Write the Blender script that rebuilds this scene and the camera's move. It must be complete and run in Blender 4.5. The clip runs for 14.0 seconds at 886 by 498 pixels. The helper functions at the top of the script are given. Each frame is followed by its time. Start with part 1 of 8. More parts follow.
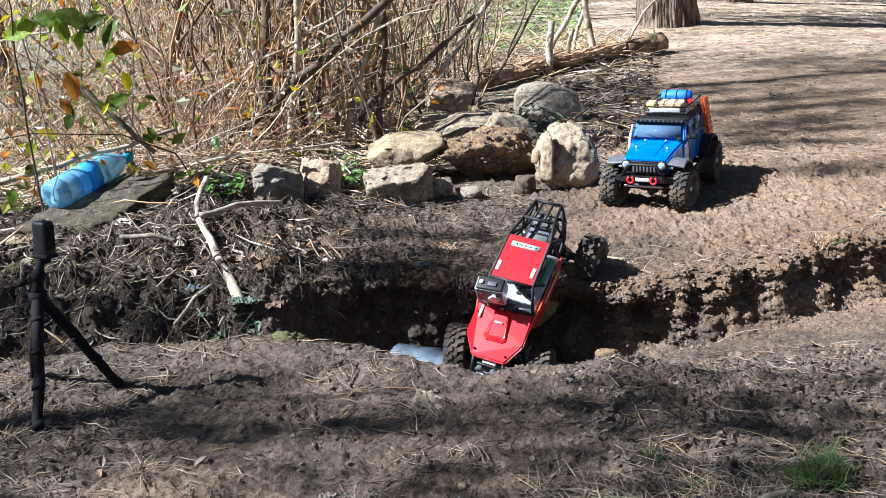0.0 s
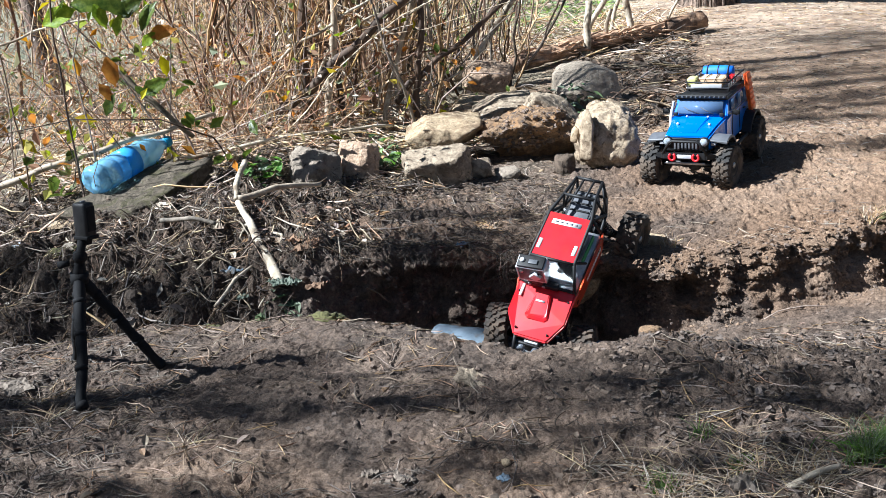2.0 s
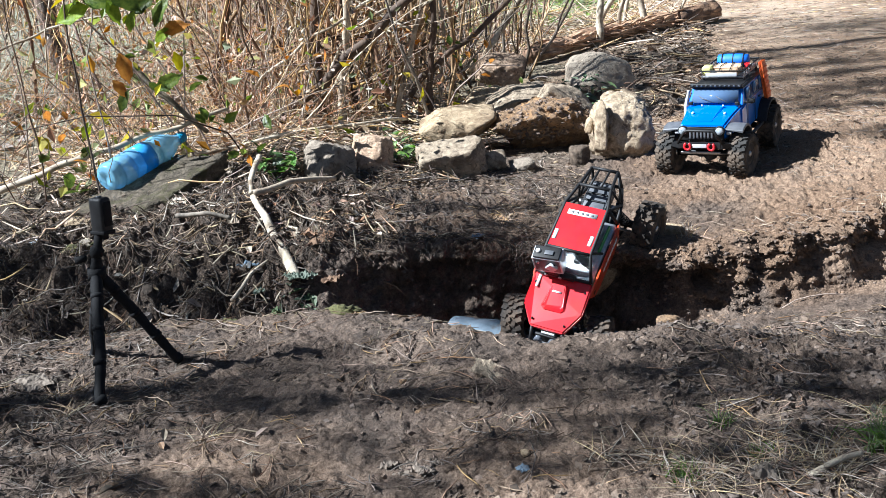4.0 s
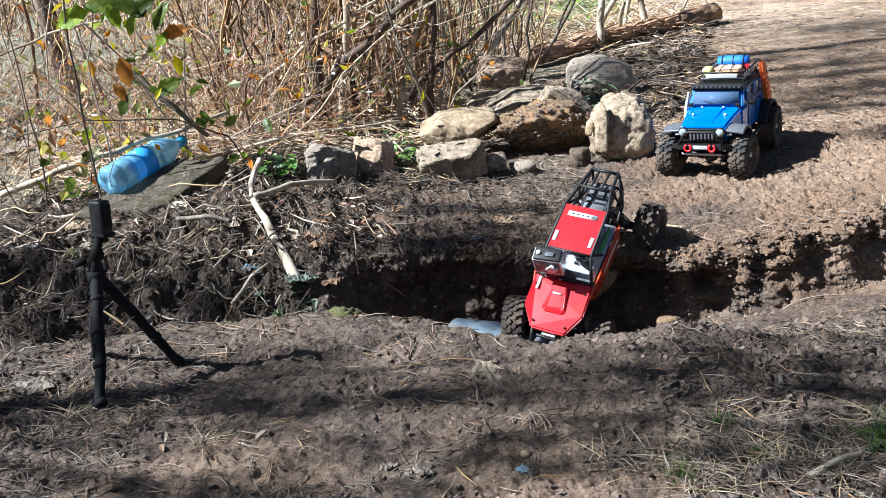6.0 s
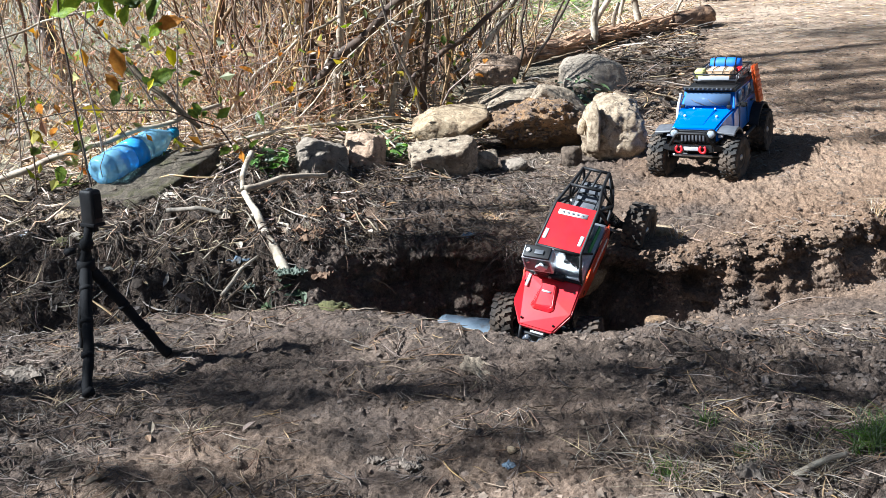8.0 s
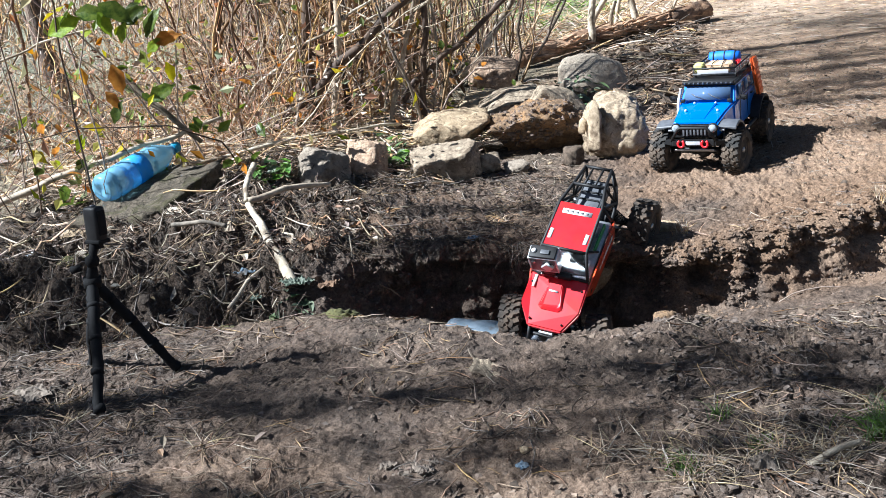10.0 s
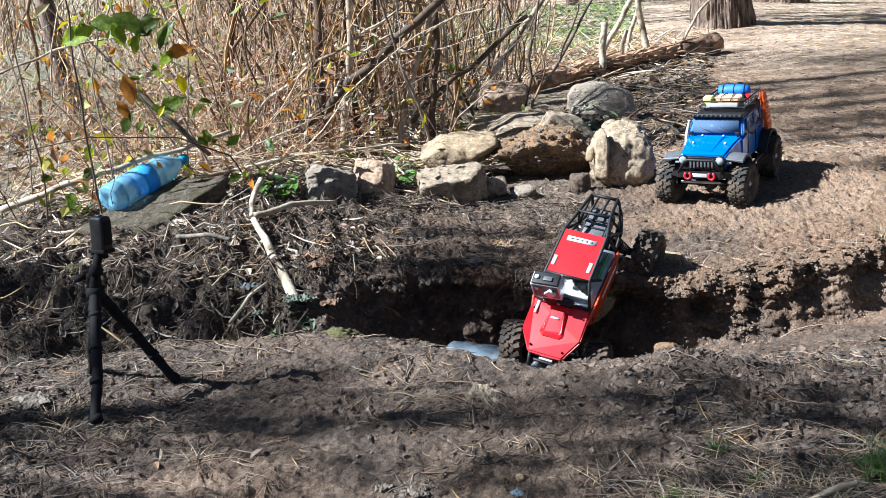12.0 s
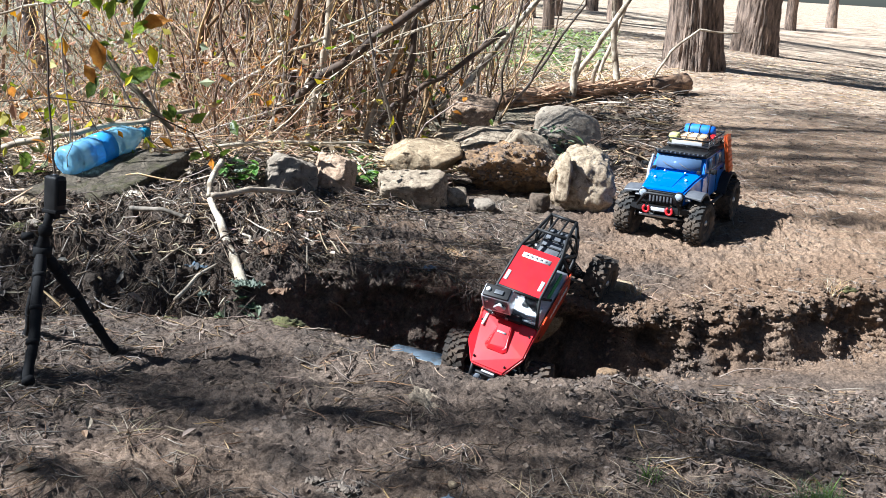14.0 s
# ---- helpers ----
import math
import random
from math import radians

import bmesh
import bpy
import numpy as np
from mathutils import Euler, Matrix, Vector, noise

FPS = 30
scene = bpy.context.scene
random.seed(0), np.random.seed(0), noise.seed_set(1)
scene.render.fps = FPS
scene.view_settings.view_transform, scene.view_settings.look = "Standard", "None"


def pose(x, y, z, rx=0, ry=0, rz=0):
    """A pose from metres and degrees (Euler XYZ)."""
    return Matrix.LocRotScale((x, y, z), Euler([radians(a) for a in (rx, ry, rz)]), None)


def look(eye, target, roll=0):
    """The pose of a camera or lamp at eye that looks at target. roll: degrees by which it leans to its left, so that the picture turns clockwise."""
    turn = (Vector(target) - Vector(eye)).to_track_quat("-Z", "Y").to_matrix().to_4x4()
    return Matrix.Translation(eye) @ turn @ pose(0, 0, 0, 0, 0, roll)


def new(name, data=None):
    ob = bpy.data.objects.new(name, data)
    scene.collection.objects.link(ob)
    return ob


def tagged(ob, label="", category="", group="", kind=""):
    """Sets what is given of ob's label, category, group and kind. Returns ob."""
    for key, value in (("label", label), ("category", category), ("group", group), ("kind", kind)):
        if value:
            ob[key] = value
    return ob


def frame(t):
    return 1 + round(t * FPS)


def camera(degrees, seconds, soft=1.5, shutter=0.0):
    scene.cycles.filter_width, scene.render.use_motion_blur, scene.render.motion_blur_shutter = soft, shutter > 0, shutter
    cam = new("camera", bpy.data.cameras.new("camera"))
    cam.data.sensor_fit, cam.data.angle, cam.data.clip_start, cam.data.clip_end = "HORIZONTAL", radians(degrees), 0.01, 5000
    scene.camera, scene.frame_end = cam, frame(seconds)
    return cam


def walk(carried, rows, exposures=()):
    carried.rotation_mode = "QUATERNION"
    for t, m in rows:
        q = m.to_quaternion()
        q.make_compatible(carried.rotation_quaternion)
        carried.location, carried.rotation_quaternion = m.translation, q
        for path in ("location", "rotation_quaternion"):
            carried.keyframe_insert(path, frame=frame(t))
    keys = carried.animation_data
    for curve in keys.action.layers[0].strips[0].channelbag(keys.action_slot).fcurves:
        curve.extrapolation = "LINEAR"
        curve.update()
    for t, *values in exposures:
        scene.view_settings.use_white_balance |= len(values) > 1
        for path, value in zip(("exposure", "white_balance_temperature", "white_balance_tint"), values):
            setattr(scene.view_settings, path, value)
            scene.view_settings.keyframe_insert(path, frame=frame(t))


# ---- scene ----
cam = camera(45.6, 14.0, 0.9)

PATH = [
    (0, (-0.028, 0.037, 0.725), (0.034, 1.962, 0.186), -2.6),
    (0.5, (-0.027, 0.044, 0.716), (0.003, 1.968, 0.171), -3.3),
    (1, (-0.03, 0.047, 0.711), (-0.024, 1.97, 0.16), -3.7),
    (1.5, (-0.031, 0.048, 0.708), (-0.037, 1.97, 0.155), -3.8),
    (2, (-0.032, 0.051, 0.702), (-0.044, 1.972, 0.144), -3.9),
    (2.5, (-0.033, 0.053, 0.698), (-0.053, 1.972, 0.135), -4.0),
    (3, (-0.037, 0.053, 0.699), (-0.064, 1.971, 0.134), -4.2),
    (5.5, (-0.033, 0.054, 0.69), (-0.079, 1.972, 0.124), -5.3),
    (6, (-0.032, 0.053, 0.691), (-0.075, 1.973, 0.133), -5.0),
    (6.5, (-0.033, 0.052, 0.692), (-0.065, 1.974, 0.14), -4.5),
    (7, (-0.032, 0.049, 0.693), (-0.052, 1.971, 0.139), -4.0),
    (7.5, (-0.038, 0.051, 0.691), (-0.057, 1.971, 0.13), -3.6),
    (8, (-0.033, 0.049, 0.69), (-0.057, 1.968, 0.125), -3.8),
    (10.5, (-0.031, 0.049, 0.684), (-0.076, 1.971, 0.135), -6.6),
    (11, (-0.031, 0.048, 0.684), (-0.087, 1.972, 0.14), -6.8),
    (11.5, (-0.036, 0.051, 0.683), (-0.1, 1.979, 0.155), -6.1),
    (12, (-0.032, 0.048, 0.69), (-0.07, 1.98, 0.175), -3.9),
    (12.5, (-0.033, 0.046, 0.686), (-0.031, 1.982, 0.183), -1.6),
    (13, (-0.038, 0.044, 0.689), (-0.003, 1.98, 0.187), 0.3),
    (13.5, (-0.038, 0.042, 0.687), (0.018, 1.977, 0.187), 2.2),
    (14, (-0.047, 0.05, 0.676), (0.013, 1.987, 0.18), 3.5),
]
walk(cam, [(t, look(eye, target, roll)) for t, eye, target, roll in PATH], [(0, 1.525, 5420, 6), (14, 1.525, 5420, 6)])

# ---------- world and sun ----------
SUN_TO = Vector((-0.70, -0.09, 0.70)).normalized()
world = bpy.data.worlds.new("sky")
scene.world = world
world.use_nodes = True
wn = world.node_tree.nodes
wl = world.node_tree.links
sky = wn.new("ShaderNodeTexSky")
sky.sky_type = "NISHITA"
sky.sun_disc = False
sky.sun_elevation = math.asin(SUN_TO.z)
sky.sun_rotation = math.atan2(SUN_TO.x, SUN_TO.y)
wn["Background"].inputs["Strength"].default_value = 0.0188
wl.new(sky.outputs["Color"], wn["Background"].inputs["Color"])
sun_data = bpy.data.lights.new("sun", "SUN")
sun_data.energy = 5.0
sun_data.angle = radians(0.55)
sun_data.color = (1.0, 0.945, 0.87)
sun = new("sun", sun_data)
sun.matrix_world = look(SUN_TO * 20, (0, 0, 0))

# ---------- materials ----------


def mat(name, c1, c2, scale=20.0, rough=0.8, bump=0.2, metal=0.0, c3=None, scale3=3.0, island=0.0, rand=0.0,
        coat=0.0, spec=0.5, stretch=(1, 1, 1), bump_scale=None, bump_dist=0.01, trans=0.0, subs=0.0, tint=True):
    """Two-scale noise colour with grain relief; island/rand: brightness spread per piece."""
    m = bpy.data.materials.new(name)
    m.use_nodes = True
    n, l = m.node_tree.nodes, m.node_tree.links
    b = n["Principled BSDF"]
    tc = n.new("ShaderNodeTexCoord")
    mp = n.new("ShaderNodeMapping")
    mp.inputs["Scale"].default_value = stretch
    l.new(tc.outputs["Object"], mp.inputs["Vector"])
    no = n.new("ShaderNodeTexNoise")
    no.inputs["Scale"].default_value = scale
    no.inputs["Detail"].default_value = 6
    no.inputs["Roughness"].default_value = 0.65
    l.new(mp.outputs["Vector"], no.inputs["Vector"])
    ramp = n.new("ShaderNodeValToRGB")
    ramp.color_ramp.elements[0].position, ramp.color_ramp.elements[1].position = 0.33, 0.68
    ramp.color_ramp.elements[0].color, ramp.color_ramp.elements[1].color = (*c1, 1), (*c2, 1)
    l.new(no.outputs["Fac"], ramp.inputs["Fac"])
    col = ramp.outputs["Color"]
    if c3:
        n3 = n.new("ShaderNodeTexNoise")
        n3.inputs["Scale"].default_value = scale3
        n3.inputs["Detail"].default_value = 5
        l.new(tc.outputs["Object"], n3.inputs["Vector"])
        r3 = n.new("ShaderNodeValToRGB")
        r3.color_ramp.elements[0].position, r3.color_ramp.elements[1].position = 0.48, 0.62
        l.new(n3.outputs["Fac"], r3.inputs["Fac"])
        mx = n.new("ShaderNodeMixRGB")
        mx.inputs["Color2"].default_value = (*c3, 1)
        l.new(r3.outputs["Color"], mx.inputs["Fac"])
        l.new(col, mx.inputs["Color1"])
        col = mx.outputs["Color"]
    if island or rand:
        src = n.new("ShaderNodeNewGeometry").outputs["Random Per Island"] if island else n.new("ShaderNodeObjectInfo").outputs["Random"]
        spread = island or rand
        mr = n.new("ShaderNodeMapRange")
        mr.inputs["To Min"].default_value, mr.inputs["To Max"].default_value = 1 - spread, 1 + spread
        l.new(src, mr.inputs["Value"])
        hs = n.new("ShaderNodeHueSaturation")
        l.new(mr.outputs["Result"], hs.inputs["Value"])
        for key, times, lo, hi in (("Hue", 7.3, 0.482, 0.522), ("Saturation", 13.7, 0.55, 1.3)) if island and tint else ():
            mul = n.new("ShaderNodeMath")
            mul.operation = "MULTIPLY"
            mul.inputs[1].default_value = times
            l.new(src, mul.inputs[0])
            fr = n.new("ShaderNodeMath")
            fr.operation = "FRACT"
            l.new(mul.outputs[0], fr.inputs[0])
            mh = n.new("ShaderNodeMapRange")
            mh.inputs["To Min"].default_value, mh.inputs["To Max"].default_value = lo, hi
            l.new(fr.outputs[0], mh.inputs["Value"])
            l.new(mh.outputs["Result"], hs.inputs[key])
        l.new(col, hs.inputs["Color"])
        col = hs.outputs["Color"]
    l.new(col, b.inputs["Base Color"])
    rr = n.new("ShaderNodeMapRange")
    rr.inputs["To Min"].default_value, rr.inputs["To Max"].default_value = max(0.02, rough - 0.12), min(1, rough + 0.12)
    l.new(no.outputs["Fac"], rr.inputs["Value"])
    l.new(rr.outputs["Result"], b.inputs["Roughness"])
    b.inputs["Metallic"].default_value = metal
    b.inputs["Specular IOR Level"].default_value = spec
    b.inputs["Coat Weight"].default_value = coat
    b.inputs["Coat Roughness"].default_value = 0.06
    b.inputs["Transmission Weight"].default_value = trans
    b.inputs["Subsurface Weight"].default_value = subs
    if bump:
        nb = no
        if bump_scale:
            nb = n.new("ShaderNodeTexNoise")
            nb.inputs["Scale"].default_value = bump_scale
            nb.inputs["Detail"].default_value = 8
            nb.inputs["Roughness"].default_value = 0.7
            l.new(mp.outputs["Vector"], nb.inputs["Vector"])
        bp = n.new("ShaderNodeBump")
        bp.inputs["Strength"].default_value = bump
        bp.inputs["Distance"].default_value = bump_dist
        l.new(nb.outputs["Fac"], bp.inputs["Height"])
        l.new(bp.outputs["Normal"], b.inputs["Normal"])
    return m


def stone_mat(name, light, mid, stain, speck, patch=9.0, grain=60.0, rough=0.92, dist=0.014):
    """Weathered stone: broad stains over two tones, fine mottling, dark lichen specks and a gritty surface."""
    m = bpy.data.materials.new(name)
    m.use_nodes = True
    n, l = m.node_tree.nodes, m.node_tree.links
    b = n["Principled BSDF"]
    tc = n.new("ShaderNodeTexCoord")

    def tex(scale, detail=7, lumpy=0.7):
        t = n.new("ShaderNodeTexNoise")
        t.inputs["Scale"].default_value = scale
        t.inputs["Detail"].default_value = detail
        t.inputs["Roughness"].default_value = lumpy
        t.inputs["Distortion"].default_value = 0.6
        l.new(tc.outputs["Object"], t.inputs["Vector"])
        return t.outputs["Fac"]

    def over(fac, lo, hi, top, under, amount=1.0):
        r = n.new("ShaderNodeMapRange")
        r.inputs["From Min"].default_value, r.inputs["From Max"].default_value = lo, hi
        r.inputs["To Max"].default_value = amount
        l.new(fac, r.inputs["Value"])
        x = n.new("ShaderNodeMixRGB")
        l.new(r.outputs["Result"], x.inputs["Fac"])
        if isinstance(under, tuple):
            x.inputs["Color1"].default_value = (*under, 1)
        else:
            l.new(under, x.inputs["Color1"])
        x.inputs["Color2"].default_value = (*top, 1)
        return x.outputs["Color"]

    col = over(tex(grain), 0.4, 0.6, mid, light)
    col = over(tex(patch), 0.5, 0.6, stain, col, 0.8)
    col = over(tex(patch * 3.1), 0.54, 0.64, mid, col, 0.7)
    col = over(tex(grain * 0.8), 0.58, 0.66, speck, col, 0.85)
    l.new(col, b.inputs["Base Color"])
    b.inputs["Roughness"].default_value = rough
    b.inputs["Specular IOR Level"].default_value = 0.3
    bp = n.new("ShaderNodeBump")
    bp.inputs["Strength"].default_value = 1.0
    bp.inputs["Distance"].default_value = dist
    l.new(tex(grain * 0.7, 9, 0.75), bp.inputs["Height"])
    l.new(bp.outputs["Normal"], b.inputs["Normal"])
    return m


def ground_material():
    """Dark worn soil near the ditch, needle litter on the path, pale straw under the thicket, moss specks."""
    m = bpy.data.materials.new("forest_soil")
    m.use_nodes = True
    n, l = m.node_tree.nodes, m.node_tree.links
    b = n["Principled BSDF"]
    tc = n.new("ShaderNodeTexCoord")

    def noise_tex(scale, detail=6):
        t = n.new("ShaderNodeTexNoise")
        t.inputs["Scale"].default_value = scale
        t.inputs["Detail"].default_value = detail
        t.inputs["Roughness"].default_value = 0.68
        l.new(tc.outputs["Object"], t.inputs["Vector"])
        return t.outputs["Fac"]

    def ramp(fac, stops):
        r = n.new("ShaderNodeValToRGB")
        while len(r.color_ramp.elements) < len(stops):
            r.color_ramp.elements.new(0.5)
        for e, (p, c) in zip(r.color_ramp.elements, stops):
            e.position, e.color = p, (*c, 1)
        l.new(fac, r.inputs["Fac"])
        return r.outputs["Color"]

    def mix(fac, a, c):
        x = n.new("ShaderNodeMixRGB")
        l.new(fac, x.inputs["Fac"])
        l.new(a, x.inputs["Color1"])
        l.new(c, x.inputs["Color2"])
        return x.outputs["Color"]

    def attr(name):
        a = n.new("ShaderNodeAttribute")
        a.attribute_name = name
        return a.outputs["Fac"]

    fine, mid, big = noise_tex(140), noise_tex(24), noise_tex(3.5)
    grit = noise_tex(420, 4)
    soil = ramp(fine, [(0.3, SOIL_DARK), (0.52, SOIL_MID), (0.75, SOIL_LIGHT)])
    wet = ramp(mid, [(0.35, (0.03, 0.024, 0.02)), (0.7, (0.105, 0.082, 0.067))])
    soil = mix(ramp(big, [(0.46, (0, 0, 0)), (0.62, (0.6, 0.6, 0.6))]), soil, wet)
    soil = mix(ramp(noise_tex(11, 8), [(0.50, (0, 0, 0)), (0.60, (0.7, 0.7, 0.7))]), soil, ramp(fine, [(0.3, (0.10, 0.07, 0.05)), (0.7, (0.36, 0.265, 0.195))]))
    litter = ramp(fine, [(0.3, (0.20, 0.126, 0.077)), (0.5, (0.41, 0.272, 0.175)), (0.72, (0.63, 0.455, 0.31))])
    litter = mix(ramp(mid, [(0.36, (0.45, 0.45, 0.45)), (0.56, (0, 0, 0))]), litter, soil)
    straw = ramp(fine, [(0.3, (0.10, 0.08, 0.052)), (0.5, (0.34, 0.285, 0.19)), (0.75, (0.62, 0.55, 0.41))])
    green = ramp(fine, [(0.35, (0.07, 0.12, 0.03)), (0.7, (0.3, 0.38, 0.13))])
    humus = ramp(fine, [(0.3, (0.034, 0.024, 0.017)), (0.55, (0.12, 0.083, 0.057)), (0.78, (0.27, 0.19, 0.132))])
    ochre = ramp(fine, [(0.3, (0.12, 0.074, 0.044)), (0.55, (0.29, 0.183, 0.112)), (0.75, (0.47, 0.32, 0.205))])
    col = mix(attr("litter"), mix(attr("humus"), soil, humus), litter)
    col = mix(attr("ochre"), col, ochre)
    col = mix(attr("straw"), col, straw)
    col = mix(attr("green"), col, green)
    # far path: pale straw, with tree-shade dapples put into the colour
    straw_dapple = ramp(noise_tex(2.6, 11), [(0.36, (0.14, 0.10, 0.072)), (0.48, (0.42, 0.315, 0.225)), (0.6, (0.70, 0.56, 0.42))])
    col = mix(attr("straw_dapple"), col, straw_dapple)
    meadow = ramp(fine, [(0.3, (0.085, 0.092, 0.055)), (0.5, (0.25, 0.26, 0.18)), (0.72, (0.52, 0.52, 0.42))])
    col = mix(attr("meadow"), col, meadow)
    hs = n.new("ShaderNodeHueSaturation")
    gr = n.new("ShaderNodeMapRange")
    gr.inputs["From Min"].default_value, gr.inputs["From Max"].default_value = 0.3, 0.7
    gr.inputs["To Min"].default_value, gr.inputs["To Max"].default_value = 0.72, 1.25
    l.new(grit, gr.inputs["Value"])
    l.new(gr.outputs["Result"], hs.inputs["Value"])
    l.new(col, hs.inputs["Color"])
    l.new(hs.outputs["Color"], b.inputs["Base Color"])
    ro = n.new("ShaderNodeMapRange")
    ro.inputs["From Min"].default_value, ro.inputs["From Max"].default_value = 0.35, 0.65
    ro.inputs["To Min"].default_value, ro.inputs["To Max"].default_value = 0.5, 0.95
    l.new(mid, ro.inputs["Value"])
    l.new(ro.outputs["Result"], b.inputs["Roughness"])
    b.inputs["Specular IOR Level"].default_value = 0.35
    bp = n.new("ShaderNodeBump")
    bp.inputs["Strength"].default_value = 1.0
    bp.inputs["Distance"].default_value = 0.010
    l.new(noise_tex(95, 9), bp.inputs["Height"])
    bp2 = n.new("ShaderNodeBump")
    bp2.inputs["Strength"].default_value = 0.8
    bp2.inputs["Distance"].default_value = 0.03
    l.new(mid, bp2.inputs["Height"])
    bp3 = n.new("ShaderNodeBump")
    bp3.inputs["Strength"].default_value = 0.8
    bp3.inputs["Distance"].default_value = 0.005
    l.new(grit, bp3.inputs["Height"])
    l.new(bp2.outputs["Normal"], bp3.inputs["Normal"])
    l.new(bp3.outputs["Normal"], bp.inputs["Normal"])
    l.new(bp.outputs["Normal"], b.inputs["Normal"])
    return m


SOIL_DARK, SOIL_MID, SOIL_LIGHT = (0.062, 0.046, 0.036), (0.166, 0.119, 0.089), (0.30, 0.222, 0.168)
M = {}
M["soil"] = ground_material()
M["stone_pale"] = stone_mat("pale_sandstone", (0.58, 0.45, 0.295), (0.38, 0.275, 0.165), (0.22, 0.15, 0.09), (0.09, 0.063, 0.04), 12)
M["stone_tan"] = stone_mat("stained_tan_boulder", (0.56, 0.44, 0.305), (0.35, 0.265, 0.175), (0.15, 0.103, 0.064), (0.065, 0.05, 0.035), 14)
M["stone_smooth"] = stone_mat("smooth_grey_boulder", (0.50, 0.42, 0.325), (0.36, 0.295, 0.225), (0.25, 0.198, 0.148), (0.085, 0.07, 0.057), 8, 70, 0.85, 0.007)
M["stone_rust"] = stone_mat("rusty_ironstone", (0.60, 0.44, 0.31), (0.42, 0.285, 0.19), (0.22, 0.15, 0.10), (0.06, 0.042, 0.03), 14)
M["stone_grey"] = stone_mat("grey_fieldstone", (0.48, 0.385, 0.275), (0.28, 0.218, 0.155), (0.15, 0.107, 0.07), (0.075, 0.06, 0.045), 12)
M["stone_dull"] = stone_mat("dull_grey_fieldstone", (0.36, 0.30, 0.235), (0.235, 0.193, 0.15), (0.125, 0.098, 0.07), (0.06, 0.05, 0.038), 10)
M["stone_mossy"] = stone_mat("mossy_dark_stone", (0.19, 0.155, 0.113), (0.10, 0.082, 0.06), (0.095, 0.088, 0.04), (0.035, 0.029, 0.02), 14, 45, 0.95, 0.03)
M["stone_soil"] = stone_mat("matted_dark_soil", (0.20, 0.15, 0.11), (0.11, 0.082, 0.06), (0.055, 0.042, 0.032), (0.03, 0.024, 0.018), 12, 50, 0.95, 0.02)
M["stone_brown"] = stone_mat("soil_caked_stone", (0.44, 0.29, 0.17), (0.21, 0.138, 0.086), (0.52, 0.30, 0.14), (0.06, 0.043, 0.03), 10, 45, 0.95, 0.03)
M["bark"] = mat("furrowed_bark", (0.035, 0.024, 0.018), (0.46, 0.335, 0.255), 34, 0.92, 1.0, stretch=(1, 1, 0.14), bump_dist=0.06)
M["log"] = mat("barkless_log_wood", (0.34, 0.19, 0.11), (0.68, 0.46, 0.29), 30, 0.85, 0.7, c3=(0.2, 0.12, 0.075), scale3=7, stretch=(0.2, 1, 1))
M["log_dark"] = mat("red_brown_log_wood", (0.14, 0.075, 0.042), (0.42, 0.26, 0.15), 24, 0.85, 0.8, c3=(0.08, 0.05, 0.035), scale3=9, bump_dist=0.02)
M["stem"] = mat("dry_stem", (0.24, 0.142, 0.078), (0.58, 0.405, 0.24), 30, 0.75, 0.3, island=0.55)
M["rusty"] = mat("rust_brown_dead_stalk", (0.24, 0.12, 0.06), (0.52, 0.31, 0.17), 30, 0.75, 0.0, island=0.5)
M["hang_tan"] = mat("bleached_dead_leaf", (0.34, 0.23, 0.13), (0.66, 0.52, 0.35), 30, 0.7, 0.0, island=0.5)
M["hang_yellow"] = mat("yellowing_leaf", (0.36, 0.30, 0.03), (0.6, 0.52, 0.10), 30, 0.5, 0.0, island=0.35)
M["needle_pale"] = mat("sunlit_needle_litter", (0.22, 0.155, 0.105), (0.50, 0.385, 0.28), 40, 0.75, 0.0, island=0.4)
M["straw"] = mat("straw_stem", (0.40, 0.255, 0.145), (0.70, 0.53, 0.35), 30, 0.7, 0.2, island=0.45)
M["dark_stem"] = mat("dark_woody_stem", (0.04, 0.026, 0.019), (0.15, 0.095, 0.06), 30, 0.8, 0.4, rand=0.25, stretch=(1, 1, 0.2))
M["rusty_wood"] = mat("reddish_bare_wood", (0.16, 0.09, 0.05), (0.34, 0.21, 0.125), 30, 0.8, 0.4, rand=0.3, stretch=(1, 1, 0.2))
M["twig"] = mat("weathered_twig", (0.04, 0.028, 0.019), (0.30, 0.212, 0.143), 40, 0.8, 0.3, island=0.65)
M["needle"] = mat("dry_pine_needle", (0.11, 0.07, 0.043), (0.34, 0.235, 0.15), 40, 0.7, 0.0, island=0.5)
M["dark_stems"] = mat("brown_shrub_stem", (0.07, 0.042, 0.026), (0.22, 0.14, 0.085), 30, 0.8, 0.4, island=0.5)
M["fibre"] = mat("weathered_fibre", (0.07, 0.048, 0.034), (0.33, 0.245, 0.172), 40, 0.8, 0.0, island=0.6)
M["fibre_dark"] = mat("trodden_fibre", (0.05, 0.038, 0.03), (0.24, 0.187, 0.145), 40, 0.8, 0.0, island=0.55)
M["root"] = mat("dark_root", (0.028, 0.019, 0.013), (0.15, 0.102, 0.069), 40, 0.8, 0.3, island=0.55)
M["dead_blade"] = mat("dead_grass_blade", (0.24, 0.18, 0.12), (0.49, 0.39, 0.275), 40, 0.75, 0.0, island=0.35)
M["chip"] = mat("bark_and_soil_chip", (0.06, 0.044, 0.032), (0.24, 0.178, 0.13), 70, 0.95, 0.4, island=0.55, tint=False)
M["mud"] = mat("trodden_mud_flake", (0.05, 0.039, 0.032), (0.20, 0.156, 0.127), 90, 0.92, 0.6, island=0.18, tint=False, bump_dist=0.004)
